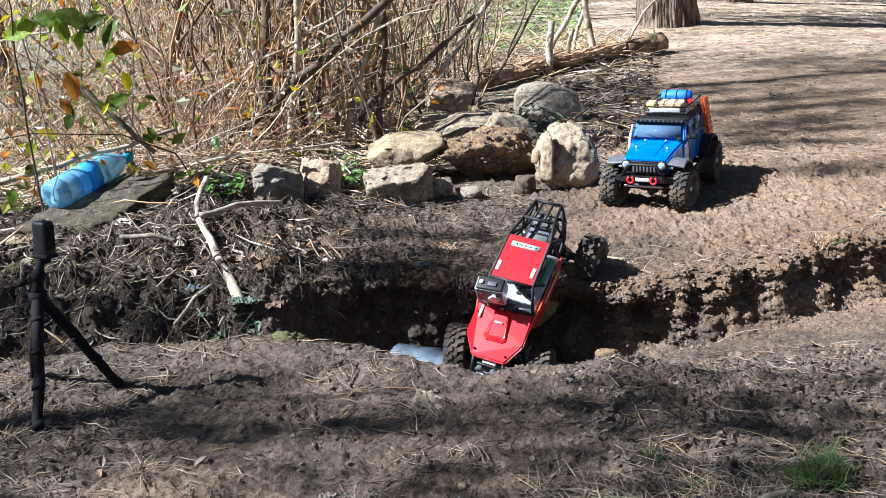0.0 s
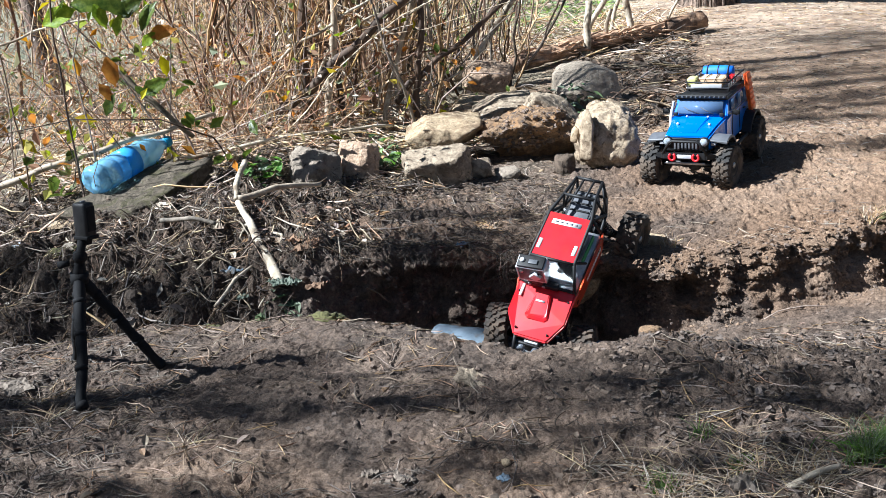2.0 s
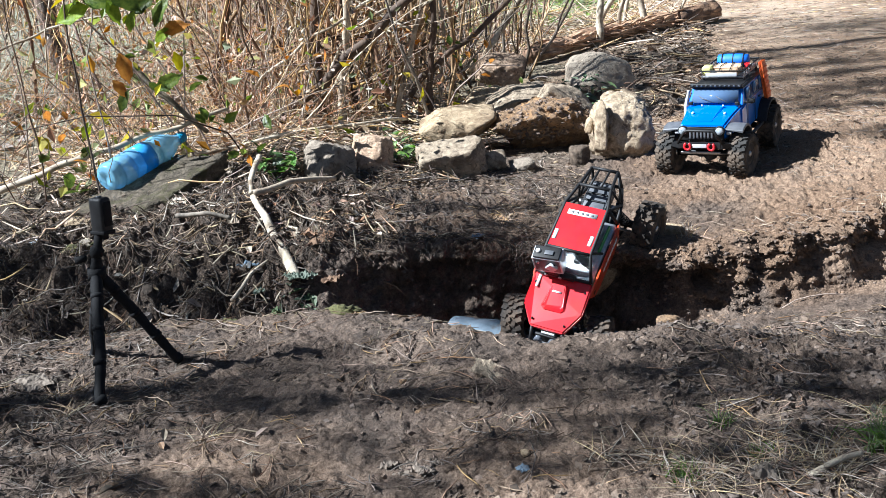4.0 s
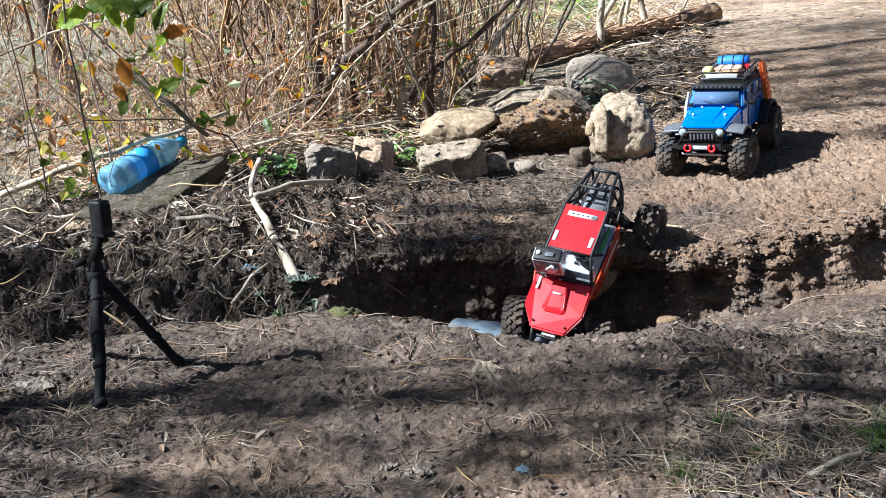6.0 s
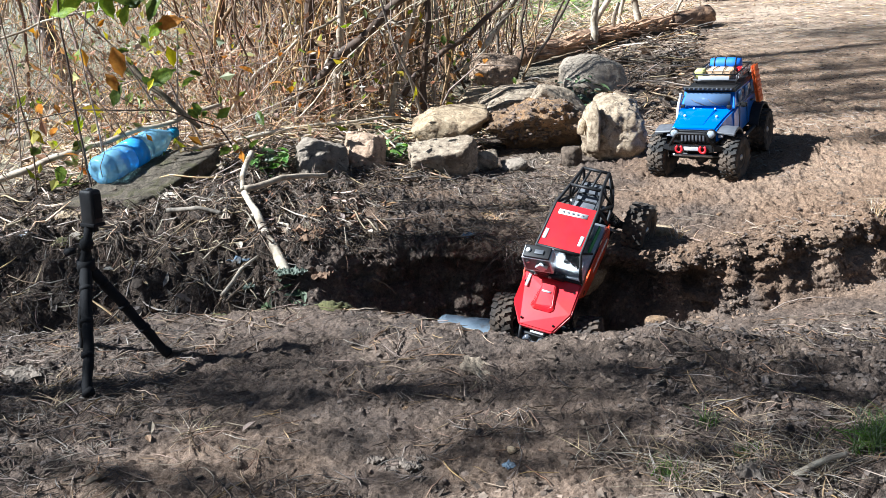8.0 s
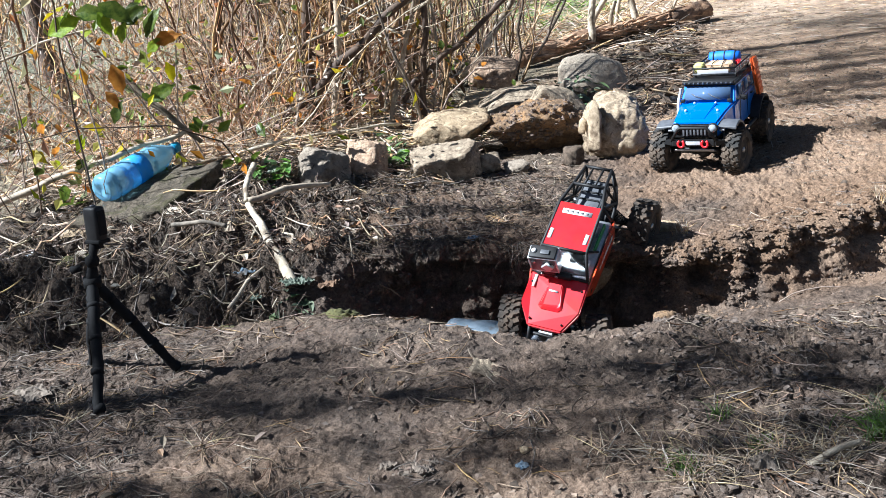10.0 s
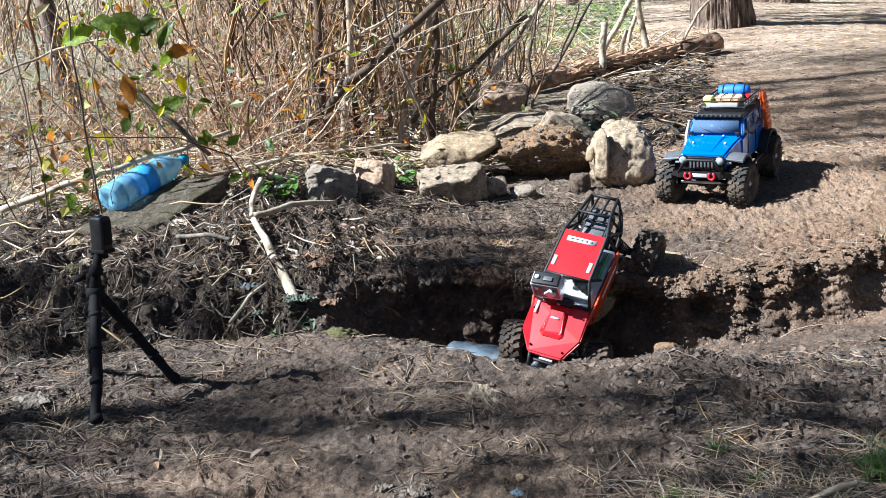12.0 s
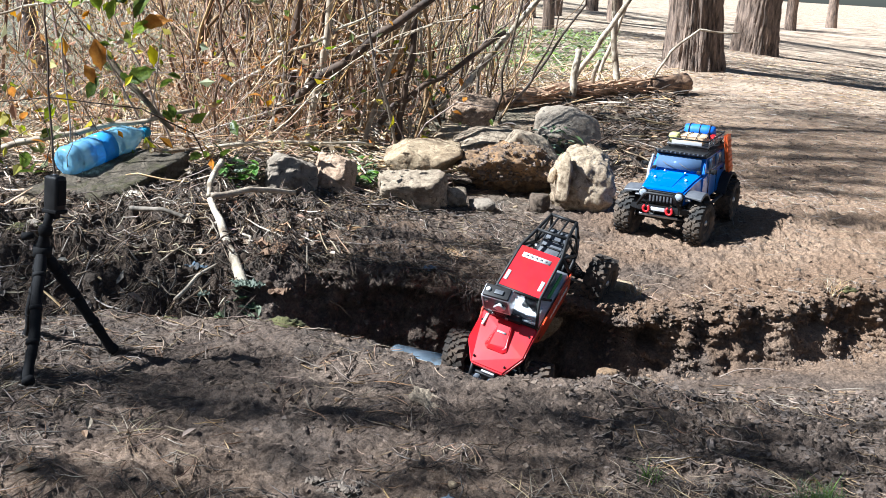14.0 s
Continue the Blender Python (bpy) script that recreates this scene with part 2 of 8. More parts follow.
M["clod"] = mat("dark_humus_clod", (0.03, 0.023, 0.017), (0.13, 0.098, 0.074), 60, 0.95, 0.8, island=0.3, tint=False, bump_dist=0.006)
M["path_needle"] = mat("russet_needle_litter", (0.14, 0.095, 0.065), (0.48, 0.36, 0.26), 40, 0.8, 0.0, island=0.45)
M["crumb"] = mat("soil_crumb", (0.06, 0.044, 0.034), (0.24, 0.177, 0.135), 90, 0.95, 0.5, island=0.35, tint=False)
M["ochre_crumb"] = mat("ochre_soil_crumb", (0.10, 0.066, 0.043), (0.33, 0.225, 0.148), 90, 0.95, 0.5, island=0.22, tint=False)
M["bark_pale"] = mat("weathered_pale_bark", (0.11, 0.086, 0.066), (0.28, 0.228, 0.178), 60, 0.85, 0.6, stretch=(1, 0.25, 1), bump_dist=0.004)
M["pale_wood"] = mat("pale_bare_branch", (0.36, 0.29, 0.2), (0.66, 0.58, 0.45), 40, 0.8, 0.5, c3=(0.2, 0.15, 0.1), scale3=14)
M["leaf_green"] = mat("bramble_leaf_green", (0.05, 0.10, 0.015), (0.22, 0.28, 0.04), 60, 0.35, 0.4, rand=0.4, bump_dist=0.004)
# lit copy of the bramble leaf, sunlight put into its colour
M["leaf_lit"] = mat("sunlit_bramble_leaf", (0.22, 0.34, 0.02), (0.46, 0.56, 0.05), 60, 0.45, 0.3, rand=0.2)
M["leaf_orange"] = mat("withered_leaf_orange", (0.44, 0.18, 0.03), (0.72, 0.40, 0.08), 30, 0.6, 0.3, rand=0.25)
M["hang_green"] = mat("thicket_leaf_green", (0.12, 0.17, 0.02), (0.34, 0.38, 0.06), 30, 0.5, 0.0, island=0.4)
M["hang_orange"] = mat("thicket_leaf_orange", (0.3, 0.11, 0.025), (0.6, 0.3, 0.08), 30, 0.6, 0.0, island=0.4)
M["leaf_dry"] = mat("dry_leaf_litter", (0.15, 0.10, 0.065), (0.40, 0.31, 0.22), 30, 0.75, 0.3, island=0.4)
M["leaf_brown"] = mat("russet_dead_leaf", (0.19, 0.115, 0.07), (0.42, 0.28, 0.185), 60, 0.75, 0.3, island=0.45)
M["grey_grass"] = mat("grey_green_dead_grass", (0.24, 0.245, 0.165), (0.56, 0.56, 0.44), 40, 0.8, 0.0, island=0.4)
M["grass"] = mat("grass_blade", (0.07, 0.13, 0.025), (0.2, 0.29, 0.08), 40, 0.55, 0.0, island=0.3)
M["ivy"] = mat("ground_ivy_leaf", (0.07, 0.15, 0.035), (0.24, 0.36, 0.1), 40, 0.5, 0.0, island=0.35)
M["far_green"] = mat("pale_green_herb", (0.13, 0.19, 0.06), (0.36, 0.44, 0.17), 40, 0.6, 0.0, island=0.4)
M["dull_leaf"] = mat("dusty_green_leaf", (0.04, 0.065, 0.03), (0.13, 0.17, 0.085), 40, 0.6, 0.0, island=0.3)
M["moss"] = mat("moss_cushion", (0.04, 0.04, 0.013), (0.14, 0.13, 0.045), 120, 0.95, 0.8, bump_dist=0.006)
M["crown"] = mat("pine_needle_crown", (0.03, 0.06, 0.02), (0.08, 0.12, 0.04), 10, 0.6, 0.0, island=0.3)
M["black"] = mat("black_plastic", (0.006, 0.006, 0.007), (0.017, 0.017, 0.018), 60, 0.55, 0.15, spec=0.35, bump_dist=0.002)
M["matt_black"] = mat("matt_black_rubber", (0.005, 0.005, 0.006), (0.014, 0.014, 0.015), 60, 0.8, 0.2, spec=0.2, bump_dist=0.002)
M["rubber"] = mat("dusty_tyre_rubber", (0.012, 0.011, 0.010), (0.036, 0.033, 0.03), 50, 0.85, 0.5, c3=(0.12, 0.09, 0.065), scale3=22, bump_dist=0.003)
M["mud_rubber"] = mat("muddy_tyre_rubber", (0.02, 0.018, 0.016), (0.06, 0.045, 0.034), 50, 0.85, 0.5, c3=(0.15, 0.105, 0.07), scale3=16, bump_dist=0.004)
M["steel"] = mat("dull_steel", (0.3, 0.3, 0.31), (0.5, 0.5, 0.51), 60, 0.35, 0.1, metal=1.0, bump_dist=0.002)
M["red"] = mat("glossy_red_body_shell", (0.53, 0.005, 0.012), (0.61, 0.010, 0.02), 6, 0.35, 0.0, coat=0.35, spec=0.35, c3=(0.46, 0.012, 0.012), scale3=14)
M["orange_red"] = mat("orange_red_side_panel", (0.66, 0.055, 0.012), (0.74, 0.075, 0.018), 6, 0.35, 0.0, coat=0.4, c3=(0.5, 0.07, 0.03), scale3=14)
M["blue"] = mat("metallic_blue_paint", (0.006, 0.14, 0.64), (0.012, 0.21, 0.78), 5, 0.3, 0.0, metal=0.2, coat=0.9)
M["blue_cloth"] = mat("blue_nylon_roll", (0.012, 0.12, 0.62), (0.03, 0.2, 0.8), 30, 0.6, 0.3, bump_dist=0.003)
M["grey_plastic"] = mat("grey_fender_plastic", (0.07, 0.075, 0.085), (0.13, 0.135, 0.15), 40, 0.45, 0.1, bump_dist=0.002)
M["orange"] = mat("orange_plastic", (0.72, 0.13, 0.02), (0.85, 0.2, 0.03), 10, 0.5, 0.0)
M["hook_red"] = mat("red_enamel", (0.75, 0.015, 0.025), (0.85, 0.03, 0.04), 10, 0.35, 0.0)
M["dash"] = mat("grey_moulded_dash", (0.34, 0.37, 0.41), (0.62, 0.66, 0.70), 60, 0.35, 0.0)
M["white"] = mat("white_decal", (0.72, 0.72, 0.72), (0.82, 0.82, 0.8), 30, 0.4, 0.0)
M["liner"] = mat("pale_grey_liner", (0.42, 0.43, 0.46), (0.62, 0.63, 0.66), 18, 0.35, 0.0)
M["green_plastic"] = mat("green_panel", (0.04, 0.24, 0.07), (0.07, 0.32, 0.1), 18, 0.4, 0.0)
M["crate"] = mat("tan_cardboard", (0.56, 0.37, 0.22), (0.72, 0.52, 0.34), 40, 0.8, 0.2, bump_dist=0.002)
M["yellow"] = mat("yellow_cloth", (0.45, 0.42, 0.14), (0.58, 0.55, 0.22), 40, 0.8, 0.2, bump_dist=0.002)
M["sheet"] = mat("scuffed_grey_pipe", (0.13, 0.18, 0.23), (0.26, 0.32, 0.38), 22, 0.8, 0.3, c3=(0.13, 0.115, 0.10), scale3=26, spec=0.2, bump_dist=0.003)
M["reflector"] = mat("bright_lamp_reflector", (0.2, 0.23, 0.26), (0.5, 0.55, 0.6), 120, 0.1, 0.0, spec=0.8)
M["paper"] = mat("crumpled_paper", (0.55, 0.58, 0.64), (0.75, 0.78, 0.82), 30, 0.7, 0.4, bump_dist=0.003)
M["case"] = mat("clouded_clear_case", (0.5, 0.52, 0.54), (0.66, 0.68, 0.7), 30, 0.15, 0.0, spec=0.7)
M["cap"] = mat("blue_bottle_cap", (0.02, 0.24, 0.42), (0.04, 0.32, 0.5), 30, 0.4, 0.0)


def glass(name, color, rough=0.05, alpha=0.0, trans=1.0, ior=1.45):
    m = bpy.data.materials.new(name)
    m.use_nodes = True
    b = m.node_tree.nodes["Principled BSDF"]
    b.inputs["Base Color"].default_value = (*color, 1)
    b.inputs["Roughness"].default_value = rough
    b.inputs["Transmission Weight"].default_value = trans
    b.inputs["IOR"].default_value = ior
    return m


M["bottle_pet"] = glass("dusty_blue_pet", (0.36, 0.73, 1.0), 0.22, trans=0.6, ior=1.2)
M["bottle_label"] = glass("blue_label_film", (0.10, 0.46, 0.98), 0.25, trans=0.35, ior=1.2)
# dark glass; the sky's blue reflection is put into its colour
M["dark_glass"] = glass("sky_toned_glass", (0.13, 0.21, 0.36), 0.06, trans=0.35)
M["clear_plastic"] = glass("clear_polycarbonate", (0.93, 0.95, 0.96), 0.05, ior=1.2)
M["lens_glass"] = glass("lens_glass", (0.03, 0.03, 0.04), 0.03, trans=0.0)
M["lamp_glass"] = glass("lamp_glass", (0.30, 0.33, 0.38), 0.04, trans=0.7)

def translucent(m, share):
    """Lets part of the light through a leaf, in the leaf's own colour."""
    n, l = m.node_tree.nodes, m.node_tree.links
    b = n["Principled BSDF"]
    tr, mx = n.new("ShaderNodeBsdfTranslucent"), n.new("ShaderNodeMixShader")
    l.new(b.inputs["Base Color"].links[0].from_socket, tr.inputs["Color"])
    mx.inputs["Fac"].default_value = share
    l.new(b.outputs["BSDF"], mx.inputs[1])
    l.new(tr.outputs["BSDF"], mx.inputs[2])
    l.new(mx.outputs["Shader"], n["Material Output"].inputs["Surface"])


for key in ("leaf_green", "leaf_orange", "leaf_lit", "hang_green", "hang_orange", "hang_yellow", "grass", "ivy", "far_green"):
    translucent(M[key], 0.4)

# ---------- mesh helpers ----------


def fade(t):
    return t * t * t * (t * (t * 6 - 15) + 10)


def hash01(ix, iy, seed):
    h = (ix * 374761393 + iy * 668265263 + seed * 974634777) & 0xFFFFFFFF
    h = ((h ^ (h >> 13)) * 1274126177) & 0xFFFFFFFF
    return ((h ^ (h >> 16)) & 0xFFFFFF) / float(0xFFFFFF)


def pn(x, y, seed=0):
    """Gradient noise on arrays, about -0.7 to 0.7."""
    x, y = np.asarray(x, float), np.asarray(y, float)
    ix, iy = np.floor(x).astype(np.int64), np.floor(y).astype(np.int64)
    fx, fy = x - ix, y - iy
    u, v = fade(fx), fade(fy)

    def corner(dx, dy):
        a = hash01(ix + dx, iy + dy, seed) * 2 * np.pi
        return np.cos(a) * (fx - dx) + np.sin(a) * (fy - dy)

    a = corner(0, 0) * (1 - u) + corner(1, 0) * u
    b = corner(0, 1) * (1 - u) + corner(1, 1) * u
    return a * (1 - v) + b * v


def fbm(x, y, size, octaves=4, seed=0, gain=0.5):
    out, amp, k = 0, 1.0, 1.0 / size
    for o in range(octaves):
        out = out + amp * pn(x * k, y * k, seed + o * 17)
        amp, k = amp * gain, k * 2.03
    return out


def sstep(a, b, x):
    t = np.clip((np.asarray(x, float) - a) / (np.asarray(b, float) - a), 0, 1)
    return t * t * (3 - 2 * t)


def np_mesh(name, verts, faces, material, smooth=True):
    """A mesh from arrays of vertices and of quads or triangles."""
    verts, faces = np.asarray(verts, np.float32), np.asarray(faces, np.int32)
    me = bpy.data.meshes.new(name)
    k = faces.shape[1]
    me.vertices.add(len(verts))
    me.vertices.foreach_set("co", verts.ravel())
    me.loops.add(faces.size)
    me.loops.foreach_set("vertex_index", faces.ravel())
    me.polygons.add(len(faces))
    me.polygons.foreach_set("loop_start", np.arange(0, faces.size, k, dtype=np.int32))
    me.polygons.foreach_set("loop_total", np.full(len(faces), k, np.int32))
    me.polygons.foreach_set("use_smooth", np.full(len(faces), smooth))
    me.update(calc_edges=True)
    me.validate()
    me.materials.append(material)
    return me


def part(name, bm, material, parent=None, label="", smooth=True, loc=None):
    """Links a bmesh as one mesh object, under a thing or a part if one is given."""
    me = bpy.data.meshes.new(name)
    bm.normal_update()
    bm.to_mesh(me)
    bm.free()
    me.materials.append(material)
    for p in me.polygons:
        p.use_smooth = smooth
    ob = new(name, me)
    if parent is not None:
        ob.parent = parent
    if loc is not None:
        ob.matrix_basis = loc
    if label:
        tagged(ob, label)
    return ob


def thing(name, m, label, category, group=""):
    ob = new(name)
    ob.empty_display_size = 0.05
    ob.matrix_basis = m
    return tagged(ob, label, category, group)


def box(size, loc=(0, 0, 0), bevel=0.003, bm=None, turn=None, taper=1.0):
    bm = bm or bmesh.new()
    made = bmesh.ops.create_cube(bm, size=1.0)["verts"]
    for v in made:
        k = taper if v.co.z > 0 else 1.0
        v.co = Vector((v.co.x * size[0] * k, v.co.y * size[1] * k, v.co.z * size[2]))
    if bevel:
        edges = list({e for v in made for e in v.link_edges})
        res = bmesh.ops.bevel(bm, geom=edges, offset=min(bevel, min(size) * 0.45), segments=2, profile=0.6, affect="EDGES")
        made = list({v for f in res["faces"] for v in f.verts} | {v for v in made if v.is_valid})
    m = Matrix.Translation(loc) @ (turn.to_matrix().to_4x4() if turn else Matrix())
    bmesh.ops.transform(bm, matrix=m, verts=made)
    return bm


def tube(points, radii, sides=8, bm=None, cap=True):
    """A tube along points; radii: one number or one for each point."""
    bm = bm or bmesh.new()
    pts = [Vector(p) for p in points]
    if isinstance(radii, (int, float)):
        radii = [radii] * len(pts)
    rings, up = [], None
    for i, p in enumerate(pts):
        d = (pts[min(i + 1, len(pts) - 1)] - pts[max(i - 1, 0)]).normalized()
        if up is None:
            up = d.orthogonal().normalized()
        up = (up - d * up.dot(d)).normalized()
        side = d.cross(up)
        rings.append([bm.verts.new(p + (up * math.cos(a) + side * math.sin(a)) * radii[i])
                      for a in (2 * math.pi * k / sides for k in range(sides))])
    for a, b in zip(rings, rings[1:]):
        for k in range(sides):
            bm.faces.new((a[k], a[(k + 1) % sides], b[(k + 1) % sides], b[k]))
    if cap:
        bm.faces.new(rings[0][::-1])
        bm.faces.new(rings[-1])
    return bm


def lathe(profile, sides=32, axis="Y", bm=None, loc=(0, 0, 0)):
    """Turns (radius, along) pairs round an axis."""
    bm = bm or bmesh.new()
    rings = []
    for r, h in profile:
        ring = []
        for k in range(sides):
            a = 2 * math.pi * k / sides
            c, s = r * math.cos(a), r * math.sin(a)
            p = {"Y": (c, h, s), "Z": (c, s, h), "X": (h, c, s)}[axis]
            ring.append(bm.verts.new(Vector(p) + Vector(loc)))
        rings.append(ring)
    for a, b in zip(rings, rings[1:]):
        for k in range(sides):
            bm.faces.new((a[k], b[k], b[(k + 1) % sides], a[(k + 1) % sides]))
    bm.faces.new(rings[0])
    bm.faces.new(rings[-1][::-1])
    bmesh.ops.recalc_face_normals(bm, faces=bm.faces)
    return bm


def panel(points, thick=0.002, bm=None, bevel=0.0):
    """A thin shell panel from a polygon given by its corners, thickened along its normal."""
    bm = bm or bmesh.new()
    pts = [Vector(p) for p in points]
    n = Vector((0, 0, 0))
    for i in range(1, len(pts) - 1):
        n += (pts[i] - pts[0]).cross(pts[i + 1] - pts[0])
    n.normalize()
    a = [bm.verts.new(p) for p in pts]
    b = [bm.verts.new(p - n * thick) for p in pts]
    bm.faces.new(a)
    bm.faces.new(b[::-1])
    for i in range(len(pts)):
        j = (i + 1) % len(pts)
        bm.faces.new((a[j], a[i], b[i], b[j]))
    if bevel:
        bmesh.ops.bevel(bm, geom=list(bm.edges), offset=bevel, segments=1, affect="EDGES")
    return bm


def strands(P, R, sides=3):
    """Vertices and quads of many thin stems: P is (n, k, 3), R is (n, k)."""
    n, k, _ = P.shape
    T = np.gradient(P, axis=1)
    T /= np.linalg.norm(T, axis=2, keepdims=True) + 1e-9
    ref = np.array([0.31, 0.77, 0.55])
    U = np.cross(T, ref)
    U /= np.linalg.norm(U, axis=2, keepdims=True) + 1e-9
    V = np.cross(T, U)
    ang = np.arange(sides) * 2 * np.pi / sides
    rings = P[:, :, None, :] + R[:, :, None, None] * (np.cos(ang)[None, None, :, None] * U[:, :, None, :] + np.sin(ang)[None, None, :, None] * V[:, :, None, :])
    verts = rings.reshape(-1, 3)
    idx = np.arange(n * k * sides).reshape(n, k, sides)
    a, b = idx[:, :-1, :], idx[:, 1:, :]
    quads = np.stack([a, np.roll(a, -1, 2), np.roll(b, -1, 2), b], -1).reshape(-1, 4)
    return verts, quads


def stuff(name, verts, faces, material, label, category, smooth=True):
    return tagged(new(name, np_mesh(name, verts, faces, material, smooth)), label, category, kind="stuff")


# ---------- the ground ----------
NEAR_X = [-3, -1.1, -0.96, -0.66, -0.45, -0.3, -0.2, -0.1, 0, 0.1, 0.24, 0.33, 0.47, 0.6, 0.8, 1.2, 2, 4]
NEAR_Y = [2.1, 2.02, 2.01, 2.05, 2.05, 2.06, 2.01, 1.95, 1.86, 1.80, 1.81, 1.83, 1.9, 1.9, 1.9, 2.0, 2.2, 2.9]
FAR_X = [-3, -1.1, -0.7, -0.45, -0.36, -0.27, -0.17, -0.06, 0.06, 0.13, 0.2, 0.27, 0.4, 0.56, 0.77, 1.0, 1.2, 2, 4]
FAR_Y = [2.7, 2.45, 2.45, 2.42, 2.38, 2.42, 2.46, 2.47, 2.42, 2.38, 2.38, 2.32, 2.3, 2.29, 2.38, 2.49, 2.58, 2.9, 3.6]


def height(x, y):
    x, y = np.asarray(x, float), np.asarray(y, float)
    wob = 0.03 * fbm(x, y, 0.16, 3, 5)
    near = np.interp(x, NEAR_X, NEAR_Y) + wob
    far = np.interp(x, FAR_X, FAR_Y) + wob * 1.3 + 0.02 * pn(x * 22, y * 8, 9)
    deep = np.interp(x, [-3, -1.1, -0.6, -0.3, -0.1, 0.1, 0.3, 0.5, 0.75, 1.1, 2, 4], [0.1, 0.1, 0.1, 0.15, 0.2, 0.215, 0.21, 0.15, 0.13, 0.13, 0.08, 0.0])
    drop0 = np.interp(x, [0.35, 0.7], [-0.03, -0.45])
    drop1 = np.interp(x, [-0.5, -0.2, 0.35, 0.7], [0.12, 0.22, 0.24, 0.5])
    wall = np.interp(x, [-1.2, -0.5, -0.3, -0.2, 0.3, 0.5, 2, 4], [0.33, 0.3, 0.2, 0.1, 0.09, 0.12, 0.11, 0.4])
    z = -deep * sstep(drop0, drop1, y - near)
    rise = sstep(far - wall, far, y)
    z = z + deep * rise ** 0.8
    bank = np.interp(x, [-3, -1.2, -0.6, -0.3, -0.05, 0.2], [0.05, 0.055, 0.09, 0.05, 0.015, 0.0])
    z = z + bank * sstep(far - 0.25, far + 0.15, y)
    z = z + 0.02 * sstep(0.3, 0.9, x) * sstep(2.9, 3.3, y) + 0.02 * sstep(3.0, 3.6, y)
    z = z + 0.018 * np.clip(y - 4, 0, 9) + 0.003 * np.clip(y - 13, 0, 60)
    z = z - 0.07 * np.clip(x - 2.3, 0, 6) * sstep(5.5, 8, y)
    # foreground swell, ruts and clods
    z = z + 0.012 * fbm(x, y, 0.55, 3, 21) * sstep(60, 4, y) + 0.15 * fbm(x, y, 9, 3, 3) * sstep(7, 14, np.hypot(x, y - 2))
    near_zone = sstep(6.5, 3.5, y) * sstep(0.3, 1.0, y) * sstep(2.1, 1.3, np.abs(x))
    front = sstep(2.1, 1.9, y)
    churn = np.clip(0.4 + 0.6 * sstep(-0.15, 0.25, x - 0.25 + 0.25 * fbm(x, y, 0.35, 2, 64)) + 0.35 * sstep(-0.55, -0.8, x), 0, 1) * front
    # trodden mud: torn ridges running across, pits between them
    wx = x + 0.05 * fbm(x, y, 0.12, 2, 66)
    wy = y + 0.035 * fbm(x, y, 0.10, 2, 67) + 0.12 * x
    ridge = 0.25 - np.abs(fbm(wx, wy, 0.030, 3, 68, 0.6))
    slab = np.clip(fbm(wx, wy * 1.2, 0.05, 4, 69, 0.7), -0.25, 0.10)
    grain = fbm(wx, wy, 0.014, 2, 71, 0.7)
    z = z + near_zone * churn * (0.018 * ridge + 0.024 * slab + 0.010 * grain - 0.004)
    z = z + near_zone * (0.008 * fbm(x, y, 0.14, 3, 33) + 0.006 * fbm(x, y, 0.055, 3, 40) - 0.005 * np.abs(fbm(x * 0.75, y, 0.03, 3, 55, 0.6)) + 0.004 * fbm(x, y, 0.016, 2, 57, 0.7) + 0.009 * np.clip(fbm(x * 0.7, y * 1.5, 0.05, 3, 59, 0.65), -0.08, 0.2))
    z = z + near_zone * rise * (1 - rise) * 0.12 * fbm(x, y, 0.12, 3, 61)
    slope = sstep(2.3, 2.42, y) * (0.35 + 0.65 * sstep(0.45, 0.15, x + 0.2 * fbm(x, y, 0.4, 2, 63)) * sstep(3.2, 2.8, y))
    z = z + near_zone * slope * (0.034 * np.clip(fbm(x, y, 0.08, 4, 85, 0.65), -0.25, 0.15) + 0.022 * (0.25 - np.abs(fbm(x, y, 0.035, 3, 87, 0.6))))
    trod = near_zone * sstep(0.2, 0.5, x + 0.2 * fbm(x, y, 0.4, 2, 63)) * sstep(2.4, 2.55, y)
    z = z + trod * (0.016 * (0.22 - np.abs(fbm(wx, wy, 0.045, 3, 101, 0.6))) + 0.013 * np.clip(fbm(wx, wy * 1.3, 0.06, 4, 103, 0.75), -0.25, 0.1))
    loose = sstep(-0.05, -0.4, x) * sstep(2.15, 2.3, y) * sstep(3.6, 2.9, y) * sstep(-2.1, -1.3, x)
    z = z + loose * (0.045 * fbm(x, y, 0.10, 4, 81, 0.6) + 0.035 * np.abs(fbm(x, y, 0.05, 3, 83)) - 0.012)
    return z


def gz(x, y):
    return float(height(np.array([x]), np.array([y]))[0])


def axis_steps(lo, hi, step, out_lo, out_hi, grow):
    mid = list(np.arange(lo, hi, step))
    s, v, up = step, mid[-1], []
    while v < out_hi:
        s *= grow
        v += s
        up.append(v)
    s, v, down = step, mid[0], []
    while v > out_lo:
        s *= grow
        v -= s
        down.append(v)
    return np.array(down[::-1] + mid + up)


WALL = []


